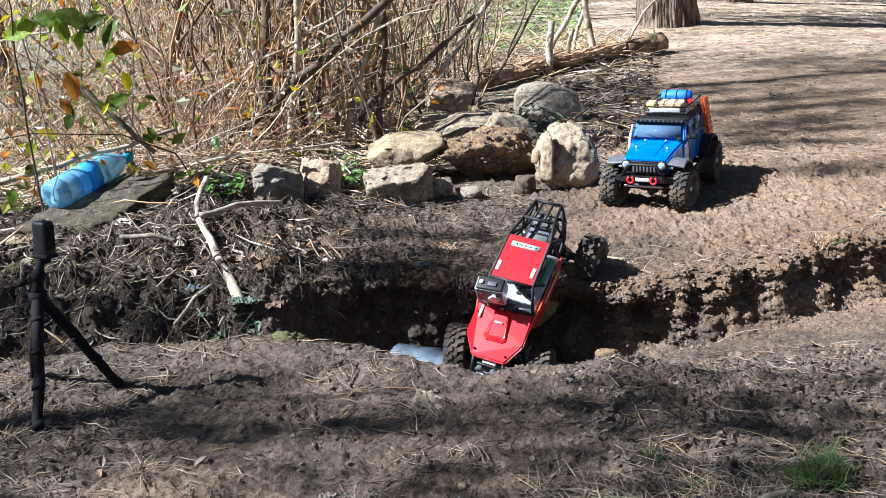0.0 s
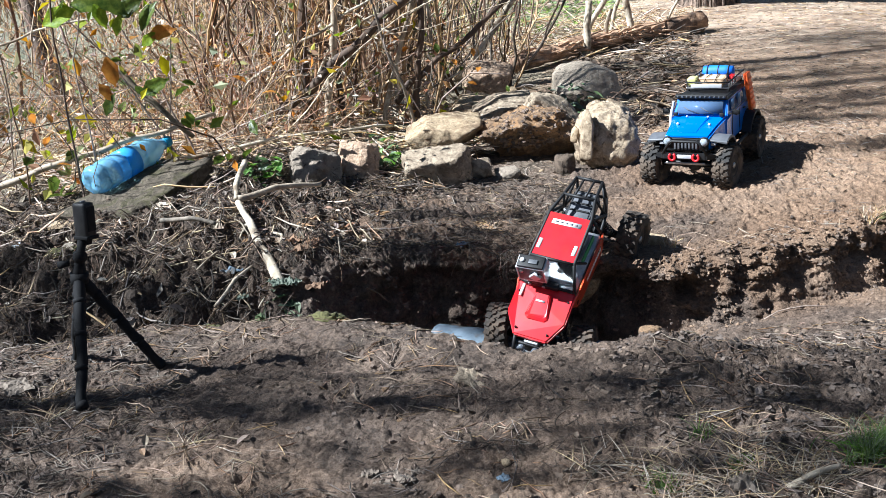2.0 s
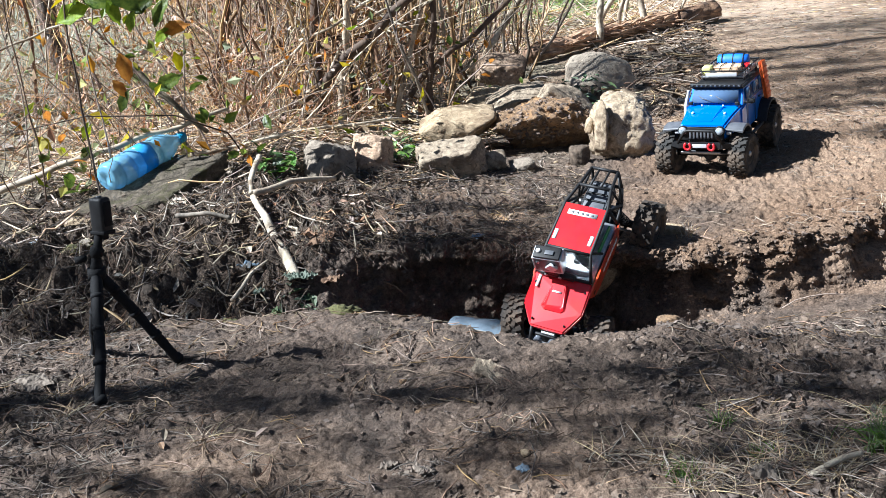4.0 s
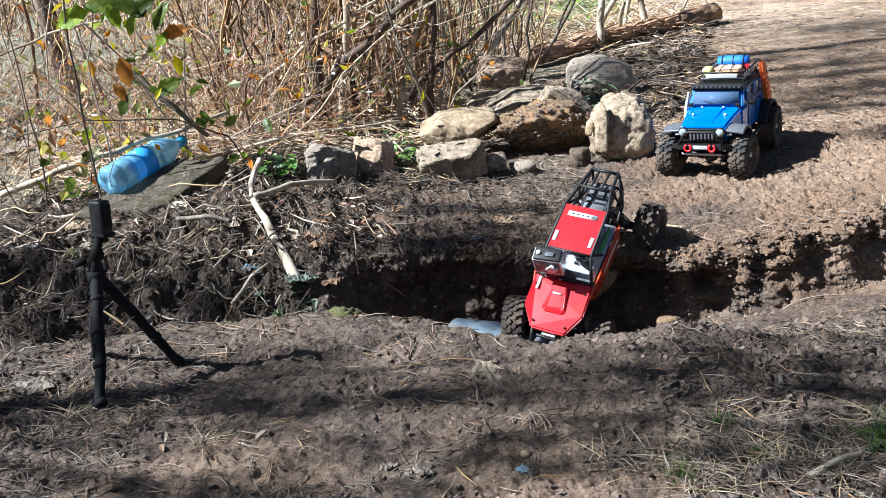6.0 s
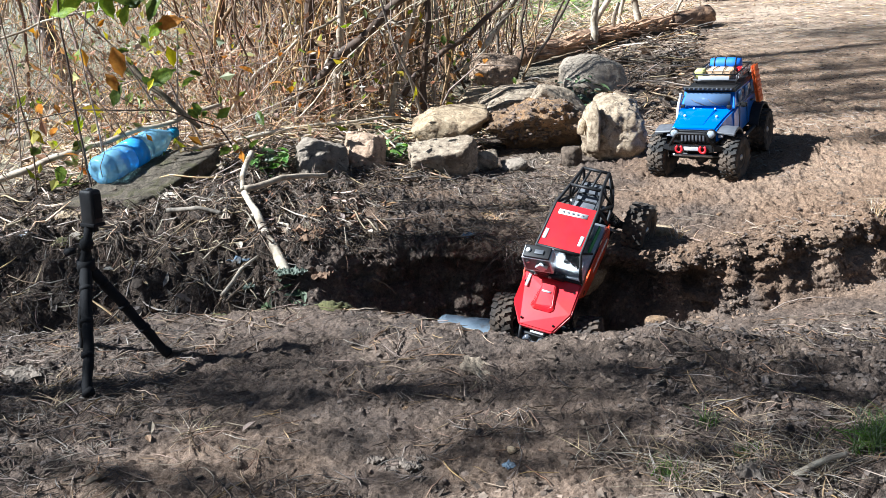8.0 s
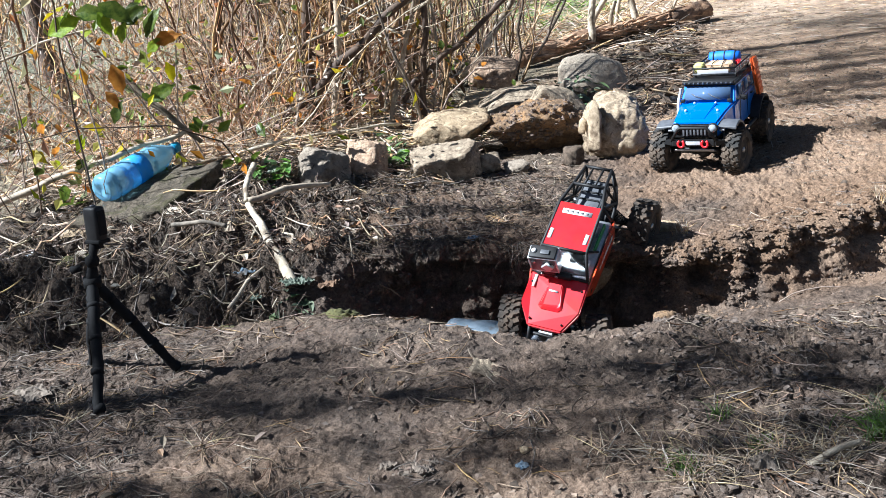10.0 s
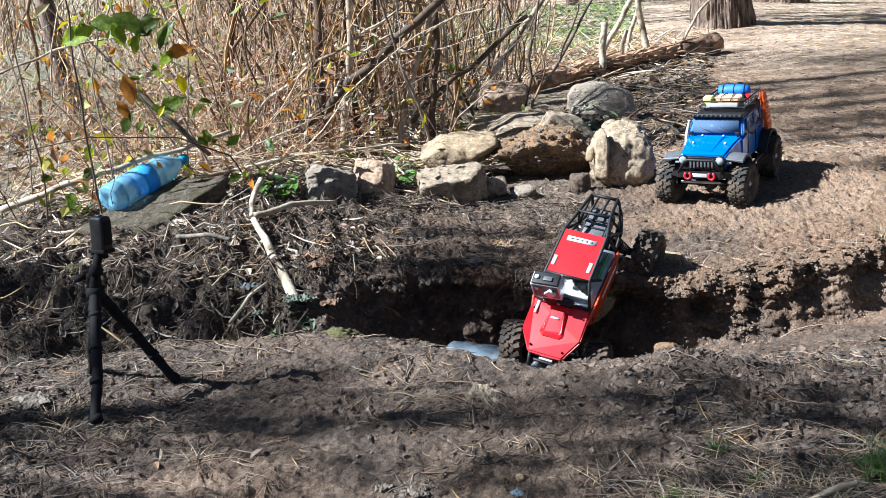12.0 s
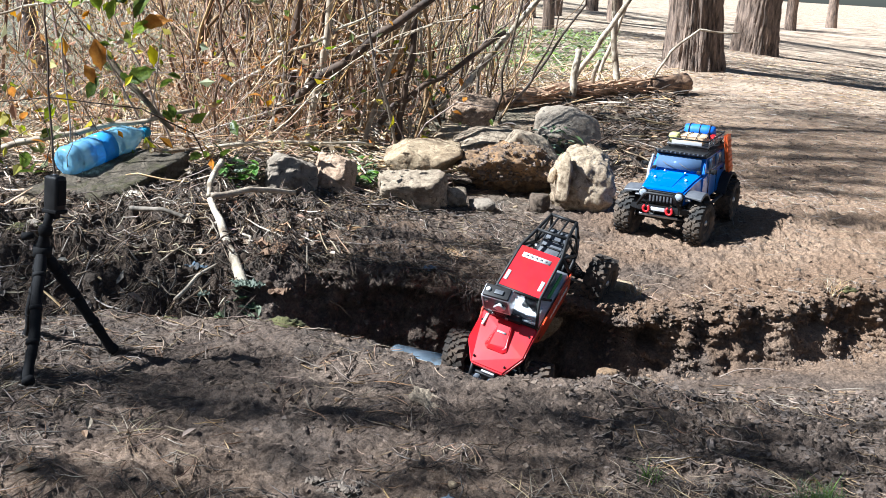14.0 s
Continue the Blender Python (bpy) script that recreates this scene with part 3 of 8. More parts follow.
def build_ground():
    xs = axis_steps(-1.05, 1.4, 0.0043, -320, 320, 1.10)
    ys = np.concatenate([axis_steps(1.12, 2.15, 0.0042, -80, 2.0, 1.09), np.arange(2.15, 2.62, 0.0026), axis_steps(2.62, 4.5, 0.011, 3.0, 420, 1.07)])
    ys = np.unique(np.round(ys, 5))
    ys = ys[np.concatenate([[True], np.diff(ys) > 0.0015])]
    X, Y = np.meshgrid(xs, ys)
    Zv = height(X, Y)
    # undercut, crumbling far wall
    near = np.interp(X, FAR_X, FAR_Y)
    band = np.exp(-((Y - near + 0.03) / 0.07) ** 2) * sstep(-0.45, -0.15, X)
    lump = fbm(X, Zv * 3.2, 0.12, 5, 91, 0.62)
    ledge = np.abs(fbm(X * 0.7, Zv * 4.5, 0.06, 3, 93))
    hollow = np.clip(1 - 0.9 * sstep(0.44, 0.56, X) + 0.3 * sstep(0.62, 0.75, X + 0.3 * fbm(X, Y * 0, 0.2, 2, 92)), 0, 1)
    Yd = Y + band * ((0.038 - 0.006 * sstep(0.4, 0.55, X)) * lump + 0.03 * ledge - (0.062 * sstep(-0.06, -0.012, Zv) - 0.024) * hollow)
    Yd = Yd + band * ((0.005 + 0.006 * sstep(0.3, 0.45, X)) * fbm(X, Zv * 2.5, 0.022, 4, 95, 0.75) - 0.010 * np.abs(fbm(X, Zv, 0.034, 3, 99, 0.6)))
    Yd = Yd + band * 0.07 * sstep(0.28, 0.36, X) * sstep(0.52, 0.47, X + 0.06 * fbm(X, Zv * 2, 0.08, 2, 98)) * sstep(-0.02, -0.07, Zv)
    Xd = X + band * 0.014 * fbm(X, Zv * 4, 0.05, 3, 97)
    verts = np.stack([Xd, Yd, Zv], -1).reshape(-1, 3)
    on_wall = (np.abs(Y - near + 0.04) < 0.1) & (X > -0.4) & (X < 1.25)
    WALL.append((verts[on_wall.reshape(-1)], None))
    h, w = X.shape
    idx = np.arange(h * w).reshape(h, w)
    quads = np.stack([idx[:-1, :-1], idx[:-1, 1:], idx[1:, 1:], idx[1:, :-1]], -1).reshape(-1, 4)
    me = np_mesh("ground", verts, quads, M["soil"])
    nz = fbm(X, Y, 0.5, 3, 7) * 0.5
    litter = np.clip(sstep(2.2, 2.5, Y + nz * 0.8) * sstep(0.4, 0.85, X + nz) * 0.95 + sstep(4.0, 5.2, Y), 0, 1)
    # sunlit warmth put into the left foreground's colour as extra litter tone
    litter = np.clip(litter + 0.45 * sstep(-0.02, 0.25, nz + 0.1) * sstep(1.85, 1.3, Y) * sstep(0.6, 1.1, Y) * sstep(0.35, 0.0, X), 0, 1)
    straw = np.clip(sstep(0.2, -0.3, X + nz - 0.28 * (Y - 3.2)) * sstep(2.75, 3.5, Y + nz * 0.6), 0, 1)
    green = sstep(-0.15, 0.2, fbm(X, Y, 1.3, 3, 13)) * sstep(5.5, 7.5, Y) * sstep(1.5, 0.6, X - 0.18 * (Y - 7)) * 0.9
    # where the far straw and its painted shade dapples lie
    straw_dapple = np.clip(sstep(7.5, 11.5, Y + 4 * fbm(X, Y * 2.2, 2.6, 3, 77)) + 0.55 * sstep(4.9, 6.2, Y + 0.8 * nz), 0, 0.9)
    meadow = sstep(-0.2, -0.34, X / np.maximum(Y, 1) + nz * 0.12) * sstep(3.9, 4.6, Y + nz) * 0.9
    ochre = sstep(-0.35, 0.1, fbm(X, Y, 0.16, 3, 17)) * sstep(0.2, 0.42, X) * np.exp(-((Y - near + 0.02) / 0.12) ** 2) * 0.95
    ochre = np.clip(ochre + 0.7 * sstep(0.2, 0.6, X + nz) * sstep(2.3, 2.5, Y) * sstep(3.9, 3.0, Y + nz) * sstep(-0.3, 0.3, fbm(X, Y, 0.3, 3, 19)) + 0.6 * sstep(-0.4, -0.25, X) * sstep(0.25, 0.0, X) * sstep(-0.1, 0.25, fbm(X, Y, 0.18, 3, 23)) * sstep(2.36, 2.44, Y) * sstep(3.2, 2.9, Y), 0, 1)
    humus = np.clip(sstep(-0.22, -0.45, X + nz * 0.4) * sstep(1.98, 2.12, Y) * sstep(3.2, 2.9, Y + nz * 0.3), 0, 1)
    for key, val in (("litter", litter), ("straw", straw), ("green", green), ("humus", humus), ("ochre", ochre), ("meadow", meadow), ("straw_dapple", straw_dapple)):
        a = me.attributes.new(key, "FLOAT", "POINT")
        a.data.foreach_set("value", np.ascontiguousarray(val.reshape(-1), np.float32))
    return tagged(new("ground", me), "brown forest soil with a washed-out ditch and needle litter", "ground", kind="structure")


build_ground()

# ---------- stones ----------


BLOCK = [((1, 0, 0), 1.0), ((-1, 0, 0), 1.0), ((0, 1, 0), 1.0), ((0, -1, 0), 1.0), ((0, 0, 1), 1.0), ((0, 0, -1), 1.0)]


def rock_mesh(size, seed, planes=(), sharp=30.0, rough=0.1, level=5, pits=0.8, carve=None, grain=(1, 1, 1), chips=14):
    """A stone: the soft-edged solid between broken faces (normal, distance), weathered by lumps, chips and pits."""
    rnd = random.Random(seed)
    faces = list(planes)
    for _ in range(1 if planes else 7):
        faces.append(((rnd.gauss(0, 1), rnd.gauss(0, 1), rnd.gauss(0, 0.8)), rnd.uniform(0.88, 1.1)))
    faces = [(Vector(n).normalized(), d) for n, d in faces + BLOCK]
    N = np.array([n[:] for n, d in faces]) / np.array([d for n, d in faces])[:, None]
    bm = bmesh.new()
    bmesh.ops.create_icosphere(bm, subdivisions=level, radius=1)
    D = np.array([v.co.normalized()[:] for v in bm.verts])
    for _ in range(chips):
        hull = D * (np.clip(D @ N.T, 0, None) ** sharp).sum(1)[:, None] ** (-1.0 / sharp)
        n = np.array([rnd.gauss(0, 1), rnd.gauss(-0.5, 1), rnd.gauss(0.3, 1)])
        n /= np.linalg.norm(n)
        N = np.concatenate([N, [n / ((hull @ n).max() * rnd.uniform(0.88, 0.98))]])
    off = Vector((seed * 3.1, seed * 1.7, seed * 0.9))
    for v in bm.verts:
        d = v.co.normalized()
        k = np.clip(N @ np.array(d[:]), 0, None)
        p = d * float((k ** sharp).sum() ** (-1.0 / sharp))
        q = Vector((p.x * size[0], p.y * size[1], p.z * size[2])) * (0.5 / max(size))
        q = Vector((q.x * grain[0], q.y * grain[1], q.z * grain[2])) + off
        n1 = noise.fractal(q * 3.0, 0.8, 2.0, 3)
        n2 = noise.fractal(q * 9.0, 0.75, 2.1, 4)
        n3 = abs(noise.noise(q * 13.0))
        n4 = abs(noise.noise(q * 27.0))
        out = rough * (0.55 * n1 + 0.75 * n2 - pits * (0.6 * max(0.0, 0.16 - n3) * 3 + 0.5 * max(0.0, 0.14 - n4) * 2))
        if carve:
            out += carve(p)
        p = p * (1 + out)
        v.co = Vector((p.x * size[0] / 2, p.y * size[1] / 2, p.z * size[2] / 2))
    return bm


def rock(name, x, y, z_base, size, seed, material, label, turn=(0, 0, 0), group="stone pile", **shape):
    bm = rock_mesh(size, seed, **shape)
    r = Euler([radians(a) for a in turn]).to_matrix().to_4x4()
    bmesh.ops.transform(bm, matrix=r, verts=bm.verts)
    low = min(v.co.z for v in bm.verts)
    ob = part(name, bm, material, smooth=True)
    ob.matrix_basis = Matrix.Translation((x, y, z_base - low))
    return tagged(ob, label, "stone", group)


CAKED = []


def caked_lumps(p):
    """Big clods that stick out of the caked stone, most of all low on one end."""
    return 0.17 * noise.noise(p * 1.7 + Vector((4.2, 1.1, 7.3))) + 0.17 * noise.noise(p * 3.6) - 0.10 * max(0.0, 0.2 - abs(noise.noise(p * 2.6 + Vector((9, 2, 5))))) * 3 + 0.12 * max(0.0, p.x) * (p.z < 0.1)


def boulder_bands(p):
    """Slanting worn folds and a crack down one flank of the tall boulder."""
    fold = p.x * 0.8 + p.z * 0.45 + 0.25 * noise.noise(p * 2.1 + Vector((3, 8, 1)))
    crack = math.exp(-((p.x + 0.52 + 0.12 * p.z) / 0.05) ** 2) * (p.z > -0.4)
    return 0.026 * math.sin(fold * 13) * (0.4 + 0.6 * max(0.0, -p.x + 0.3)) - 0.06 * crack - 0.045 * math.exp(-(((p.x - 0.12) / 0.2) ** 2 + ((p.z - 0.05) / 0.3) ** 2))


def stones():
    P, G, B = M["stone_pale"], M["stone_grey"], M["stone_brown"]
    s = "stone"
    T, S_, R_ = M["stone_tan"], M["stone_smooth"], M["stone_rust"]
    rock("slab_stone", -0.026, 3.42, 0.022, (0.25, 0.2, 0.14), 3, P, "warm tan angular sandstone slab on the stone pile", sharp=80, rough=0.075, chips=4,
         planes=[((0.22, -0.30, 0.95), 0.72), ((-0.75, -0.1, 0.65), 0.88), ((-1, 0, -0.15), 0.95), ((-0.15, -1, -0.1), 0.8), ((0.78, -0.3, -0.6), 0.52)])
    rock("slab_stone", -0.05, 3.12, 0.005, (0.2, 0.15, 0.115), 8, G, "grey-tan flat-topped sandstone block at the pile's foot", (0, -3, 4), sharp=80, rough=0.08, chips=4,
         planes=[((-0.1, -0.34, 1), 0.66), ((0, -1, -0.1), 0.85), ((1, -0.4, 0.1), 0.9), ((-0.6, -0.2, -0.8), 0.98)])
    caked = rock(s, 0.248, 3.44, -0.02, (0.305, 0.24, 0.175), 12, B, "large brown stone caked with crumbling soil, its end bare and ochre", sharp=20, rough=0.20, pits=1.0, chips=10, carve=caked_lumps,
                 planes=[((-0.6, -0.1, 0.8), 0.70), ((0.25, 0.0, 1), 0.80), ((0.0, -0.78, -0.62), 0.50), ((0.7, -0.3, 0.5), 0.85), ((-0.95, -0.25, -0.3), 0.92)])
    CAKED.append(np.array([v.co for v in caked.data.vertices]) + np.array(caked.matrix_basis.translation))
    rock(s, 0.474, 3.26, -0.012, (0.19, 0.2, 0.2), 26, T, "tall rounded tan boulder with brown stains and worn grooves", (0, 0, 0), sharp=7, rough=0.12, pits=0.0, chips=5, carve=boulder_bands,
         planes=[((-0.1, -0.3, 1), 0.93), ((0.8, -0.2, 0.6), 0.98), ((0, -1, 0.2), 0.85), ((-0.8, -0.5, -0.4), 0.98), ((-0.9, -0.1, 0.5), 0.9)])
    rock(s, 0.405, 3.20, 0.03, (0.036, 0.06, 0.15), 25, T, "thin upright pale stone shard leaning on a boulder", (0, 5, 0), sharp=30, rough=0.13, grain=(1, 1, 0.25), level=4,
         planes=[((-0.4, -1, 0), 0.7), ((0.6, 0, 1), 0.92)])
    rock(s, -0.393, 3.0, 0.03, (0.14, 0.12, 0.125), 34, M["stone_dull"], "grey angular stone on loose soil", (0, 8, 15), sharp=60, rough=0.10, chips=6,
         planes=[((-0.5, -0.5, 0.7), 0.7), ((0.5, -0.7, 0.4), 0.72), ((0.2, 0, 1), 0.85)])
    rock(s, -0.276, 3.10, 0.025, (0.115, 0.1, 0.115), 37, M["stone_rust"], "small pale brown stone on loose soil", (0, 14, 20), sharp=60, rough=0.10, chips=6,
         planes=[((-0.6, -0.5, 0.6), 0.68), ((0.6, -0.6, 0.5), 0.75)])
    rock(s, 0.078, 3.17, 0.012, (0.066, 0.06, 0.056), 41, G, "small grey stone at the pile's foot", level=4, rough=0.1, planes=[((0.5, -0.4, 0.7), 0.7)])
    rock(s, 0.160, 3.17, 0.0, (0.075, 0.06, 0.032), 43, M["stone_dull"], "small flat grey-brown stone at the pile's foot", (0, -8, 0), level=4, planes=[((-0.3, -0.5, 0.8), 0.6)])
    rock(s, 0.336, 3.195, -0.008, (0.06, 0.05, 0.066), 47, M["stone_soil"], "small dark brown stone below the boulder", level=4, rough=0.12)
    rock(s, 0.375, 3.245, 0.085, (0.022, 0.03, 0.05), 49, P, "little bright stone chip wedged beside the boulder", (0, 15, 0), level=3, sharp=16)
    rock(s, 0.565, 4.3, 0.0, (0.265, 0.2, 0.2), 53, S_, "large smooth grey boulder behind the pile", sharp=16, rough=0.06, pits=0.6, chips=8,
         planes=[((-0.45, -0.5, 0.8), 0.68), ((0.5, -0.75, 0.25), 0.82), ((0.5, 0, 0.85), 0.9), ((-0.2, -0.2, 1), 0.92)])
    rock(s, 0.081, 3.92, 0.03, (0.15, 0.13, 0.12), 59, P, "pale flat stone at the back of the pile", (0, -3, 0), sharp=40, rough=0.09, grain=(0.3, 1, 1), planes=[((0, -0.4, 1), 0.75), ((-0.7, 0, 0.5), 0.9)])
    rock(s, 0.188, 3.76, 0.03, (0.225, 0.16, 0.13), 61, G, "broad grey stone at the back of the pile", (0, -4, 8), sharp=60, rough=0.08, chips=5, planes=[((-0.5, -0.2, 0.8), 0.7), ((0.1, -0.4, 1), 0.78)])
    rock(s, 0.357, 3.58, 0.03, (0.20, 0.12, 0.10), 67, G, "pale wedge-shaped stone leaning in the pile", (0, 36, 0), sharp=60, rough=0.08, chips=5, planes=[((0.1, -0.5, 0.9), 0.6), ((-0.6, 0, 0.6), 0.85)])
    rock(s, 0.182, 4.62, 0.03, (0.19, 0.13, 0.15), 71, R_, "pale reddish broken block by the thicket", (0, 18, 10), sharp=40, rough=0.1, planes=[((-0.3, -0.5, 0.8), 0.65)])
    rock(s, 0.266, 4.1, 0.04, (0.085, 0.08, 0.12), 73, P, "pale pointed stone behind the pile", (0, 0, 40), sharp=16, level=4, planes=[((-0.7, -0.3, 0.6), 0.5), ((0.7, -0.3, 0.6), 0.5)])
    rock(s, 0.44, 3.86, 0.0, (0.17, 0.12, 0.14), 74, M["stone_soil"], "dark clod of matted soil and roots inside the pile", sharp=12, rough=0.24, pits=1.0)
    rock("flat_stone", -0.885, 2.86, -0.03, (0.27, 0.38, 0.125), 77, M["stone_mossy"], "mossy grey stone slab tilted under a plastic bottle", (11, -4, -24), "single stones", sharp=50, rough=0.13, chips=8,
         planes=[((-0.3, -1, -0.15), 0.85), ((0.2, -0.1, 1), 0.9)])
    rock("ledge_stone", 0.235, 2.33, -0.115, (0.14, 0.12, 0.08), 83, P, "ochre stone sticking out of the ditch wall", (0, 8, 10), "single stones", rough=0.1, sharp=10)
    rock("clod", 0.336, 1.9, -0.055, (0.042, 0.04, 0.042), 85, B, "small reddish clod of earth on the ditch rim", (0, 0, 0), "clods", level=4, rough=0.12)
    rock("clod", 0.447, 2.4, gz(0.447, 2.4) - 0.012, (0.065, 0.045, 0.032), 87, P, "pale stone chip in the ditch rim", (0, 0, 0), "clods", level=4)
    rnd = random.Random(5)
    for i in range(60):
        x, y = rnd.uniform(-0.9, 1.3), rnd.uniform(1.25, 3.6)
        k = rnd.uniform(0.006, 0.015)
        rock("pebble", x, y, gz(x, y) - k * 0.3, (k * 1.3, k, k * 0.7), 200 + i % 7, rnd.choice([P, B, B]), "small pebble on the soil", (0, 0, rnd.uniform(0, 360)), "pebbles", level=2, sharp=9)


stones()

# ---------- trees, log and stumps ----------


def trunk_mesh(radius, tall, seed, lean=(0.0, 0.0), sides=96, rings=70, flare=0.16, ridge=0.15, furrows=7.5):
    bm = bmesh.new()
    rows = []
    for i in range(rings + 1):
        t = (i / rings) ** 1.8
        z = t * tall - 0.15
        r = radius * (1 - 0.72 * t) * (1 + flare * math.exp(-max(z, 0) / (radius * 0.9)))
        row = []
        for k in range(sides):
            a = 2 * math.pi * k / sides
            ca, sa = math.cos(a), math.sin(a)
            n1 = noise.fractal(Vector((ca * 2.2, sa * 2.2, z * 1.1 + seed)), 0.7, 2, 3)
            n2 = abs(noise.noise(Vector((ca * furrows + seed, sa * furrows, z * 2.6 + 0.6 * n1))))
            n3 = noise.noise(Vector((ca * 22 + seed, sa * 22, z * 9)))
            rr = r * (1 + 0.06 * n1 + ridge * (min(n2, 0.28) * 2.4 - 0.35) + ridge * 0.5 * n3)
            row.append(bm.verts.new((rr * ca + lean[0] * z, rr * sa + lean[1] * z, z)))
        rows.append(row)
    for a, b in zip(rows, rows[1:]):
        for k in range(sides):
            bm.faces.new((a[k], a[(k + 1) % sides], b[(k + 1) % sides], b[k]))
    bm.faces.new(rows[-1])
    return bm


def crown_arrays(rnd, centres, per, spread, size):
    """Many small pointed leaf blades round the centres."""
    c = np.array(centres)
    n = len(c) * per
    p = np.repeat(c, per, 0) + np.array([[rnd.gauss(0, spread), rnd.gauss(0, spread), rnd.gauss(0, spread * 0.5)] for _ in range(n)])
    d = np.array([[rnd.gauss(0, 1), rnd.gauss(0, 1), rnd.gauss(0, 0.5)] for _ in range(n)])
    d /= np.linalg.norm(d, axis=1, keepdims=True)
    w = np.cross(d, np.array([0.2, 0.3, 0.93]))
    w /= np.linalg.norm(w, axis=1, keepdims=True)
    s = np.array([rnd.uniform(0.6, 1.4) for _ in range(n)])[:, None] * size
    v = np.stack([p - d * s, p + w * s * 0.3, p + d * s, p - w * s * 0.3], 1).reshape(-1, 3)
    return v, np.arange(n * 4).reshape(n, 4)


def tree(x, y, radius, tall, seed, lean=(0, 0), crown_from=0.45, limbs=14, per=60, spread=0.28, size=0.05, reach=1.5, label="", sides=96, rings=70, aim=None):
    rnd = random.Random(seed)
    t = thing("tree", pose(x, y, gz(x, y)), label or "tall pine with furrowed grey-brown bark on the path's edge", "tree", "trees")
    part("trunk", trunk_mesh(radius, tall, seed, lean, sides, rings, furrows=12.0 if sides > 90 else 7.5), M["bark"], t)
    centres = []
    for i in range(limbs):
        h = tall * rnd.uniform(crown_from, 0.95)
        a = rnd.uniform(0, 2 * math.pi) if aim is None else aim + rnd.uniform(-1.3, 1.3)
        k = reach * (1.15 - 0.7 * (h / tall)) * rnd.uniform(0.6, 1.1)
        base = Vector((lean[0] * h, lean[1] * h, h))
        pts = [base + Vector((math.cos(a), math.sin(a), 0)) * k * f + Vector((0, 0, 0.25 * k * f - 0.2 * k * f * f)) + Vector((rnd.uniform(-1, 1), rnd.uniform(-1, 1), rnd.uniform(-1, 1))) * 0.06 * k * f for f in (0, 0.3, 0.6, 0.85, 1)]
        r0 = radius * 0.16
        part("limb", tube(pts, [r0, r0 * 0.75, r0 * 0.5, r0 * 0.3, r0 * 0.12], 7), M["bark"], t)
        centres += [tuple(p) for p in pts[1:]] + [tuple((pts[j] + pts[j + 1]) / 2) for j in (1, 2, 3)]
    v, f = crown_arrays(rnd, centres, per, spread, size)
    cr = new("crown", np_mesh("crown", v, f, M["crown"], False))
    cr.parent = t
    return t


def log():
    t = thing("fallen_log", Matrix.Translation((0, 0, 0)), "fallen reddish-brown log with peeling bark beside the path", "log")
    pts = [Vector(p) for p in ((0.36, 5.35, 0.10), (0.72, 5.75, 0.125), (1.12, 6.12, 0.135), (1.52, 6.46, 0.13))]
    bm = bmesh.new()
    n, sides, rows = 110, 44, []
    for i in range(n + 1):
        f = i / n * 3
        k = min(2, int(f))
        p = pts[k].lerp(pts[k + 1], f - k)
        d = (pts[3] - pts[0]).normalized()
        s = d.cross(Vector((0, 0, 1))).normalized()
        u = s.cross(d)
        r = 0.043 + 0.014 * noise.noise(Vector((i * 0.07, 3, 1)))
        row = []
        for j in range(sides):
            a = 2 * math.pi * j / sides
            q = r * (1 + 0.2 * noise.fractal(Vector((math.cos(a) * 2, math.sin(a) * 2, i * 0.1)), 0.7, 2, 5) + 0.13 * (noise.noise(Vector((math.cos(a) * 8, math.sin(a) * 8, i * 0.12)))))
            row.append(bm.verts.new(p + (s * math.cos(a) + u * math.sin(a)) * q))
        rows.append(row)
    for a, b in zip(rows, rows[1:]):
        for j in range(sides):
            bm.faces.new((a[j], a[(j + 1) % sides], b[(j + 1) % sides], b[j]))
    bm.faces.new(rows[0][::-1])
    bm.faces.new(rows[-1])
    part("trunk", bm, M["log"], t)
    rnd = random.Random(12)
    for i in range(110):
        f = rnd.uniform(0, 0.86)
        p = pts[0].lerp(pts[3], f) + Vector((rnd.uniform(-0.03, 0.02), rnd.uniform(-0.05, 0.0), rnd.uniform(0.0, 0.05)))
        d = (pts[3] - pts[0]).normalized() + Vector((rnd.gauss(0, 0.25), rnd.gauss(0, 0.25), rnd.gauss(0, 0.12)))
        k = rnd.uniform(0.05, 0.2)
        part("bark_shred", tube([p, p + d * k * 0.5 + Vector((0, 0, rnd.uniform(0, 0.012))), p + d * k], [0.003, rnd.uniform(0.004, 0.01), 0.002], 5), M["log"], t)
    stub = bmesh.new()
    a, c = Vector((1.27, 6.22, 0.13)), Vector((1.56, 6.50, 0.14))
    rows = []
    for i in range(25):
        f = i / 24
        p = a.lerp(c, f)
        d = (c - a).normalized()
        side = d.cross(Vector((0, 0, 1))).normalized()
        up = side.cross(d)
        r = 0.066 * (0.82 + 0.25 * f) * (0.75 if i in (0, 24) else 1.0)
        rows.append([stub.verts.new(p + (side * math.cos(w) + up * math.sin(w)) * r * (1 + 0.16 * noise.fractal(Vector((math.cos(w) * 2.5, math.sin(w) * 2.5, f * 3)), 0.7, 2, 4))) for w in (2 * math.pi * j / 32 for j in range(32))])
    for u, v in zip(rows, rows[1:]):
        for j in range(32):
            stub.faces.new((u[j], u[(j + 1) % 32], v[(j + 1) % 32], v[j]))
    stub.faces.new(rows[0][::-1])
    stub.faces.new(rows[-1])
    part("stub", stub, M["log_dark"], t, "thick red-brown stub at the log's end")


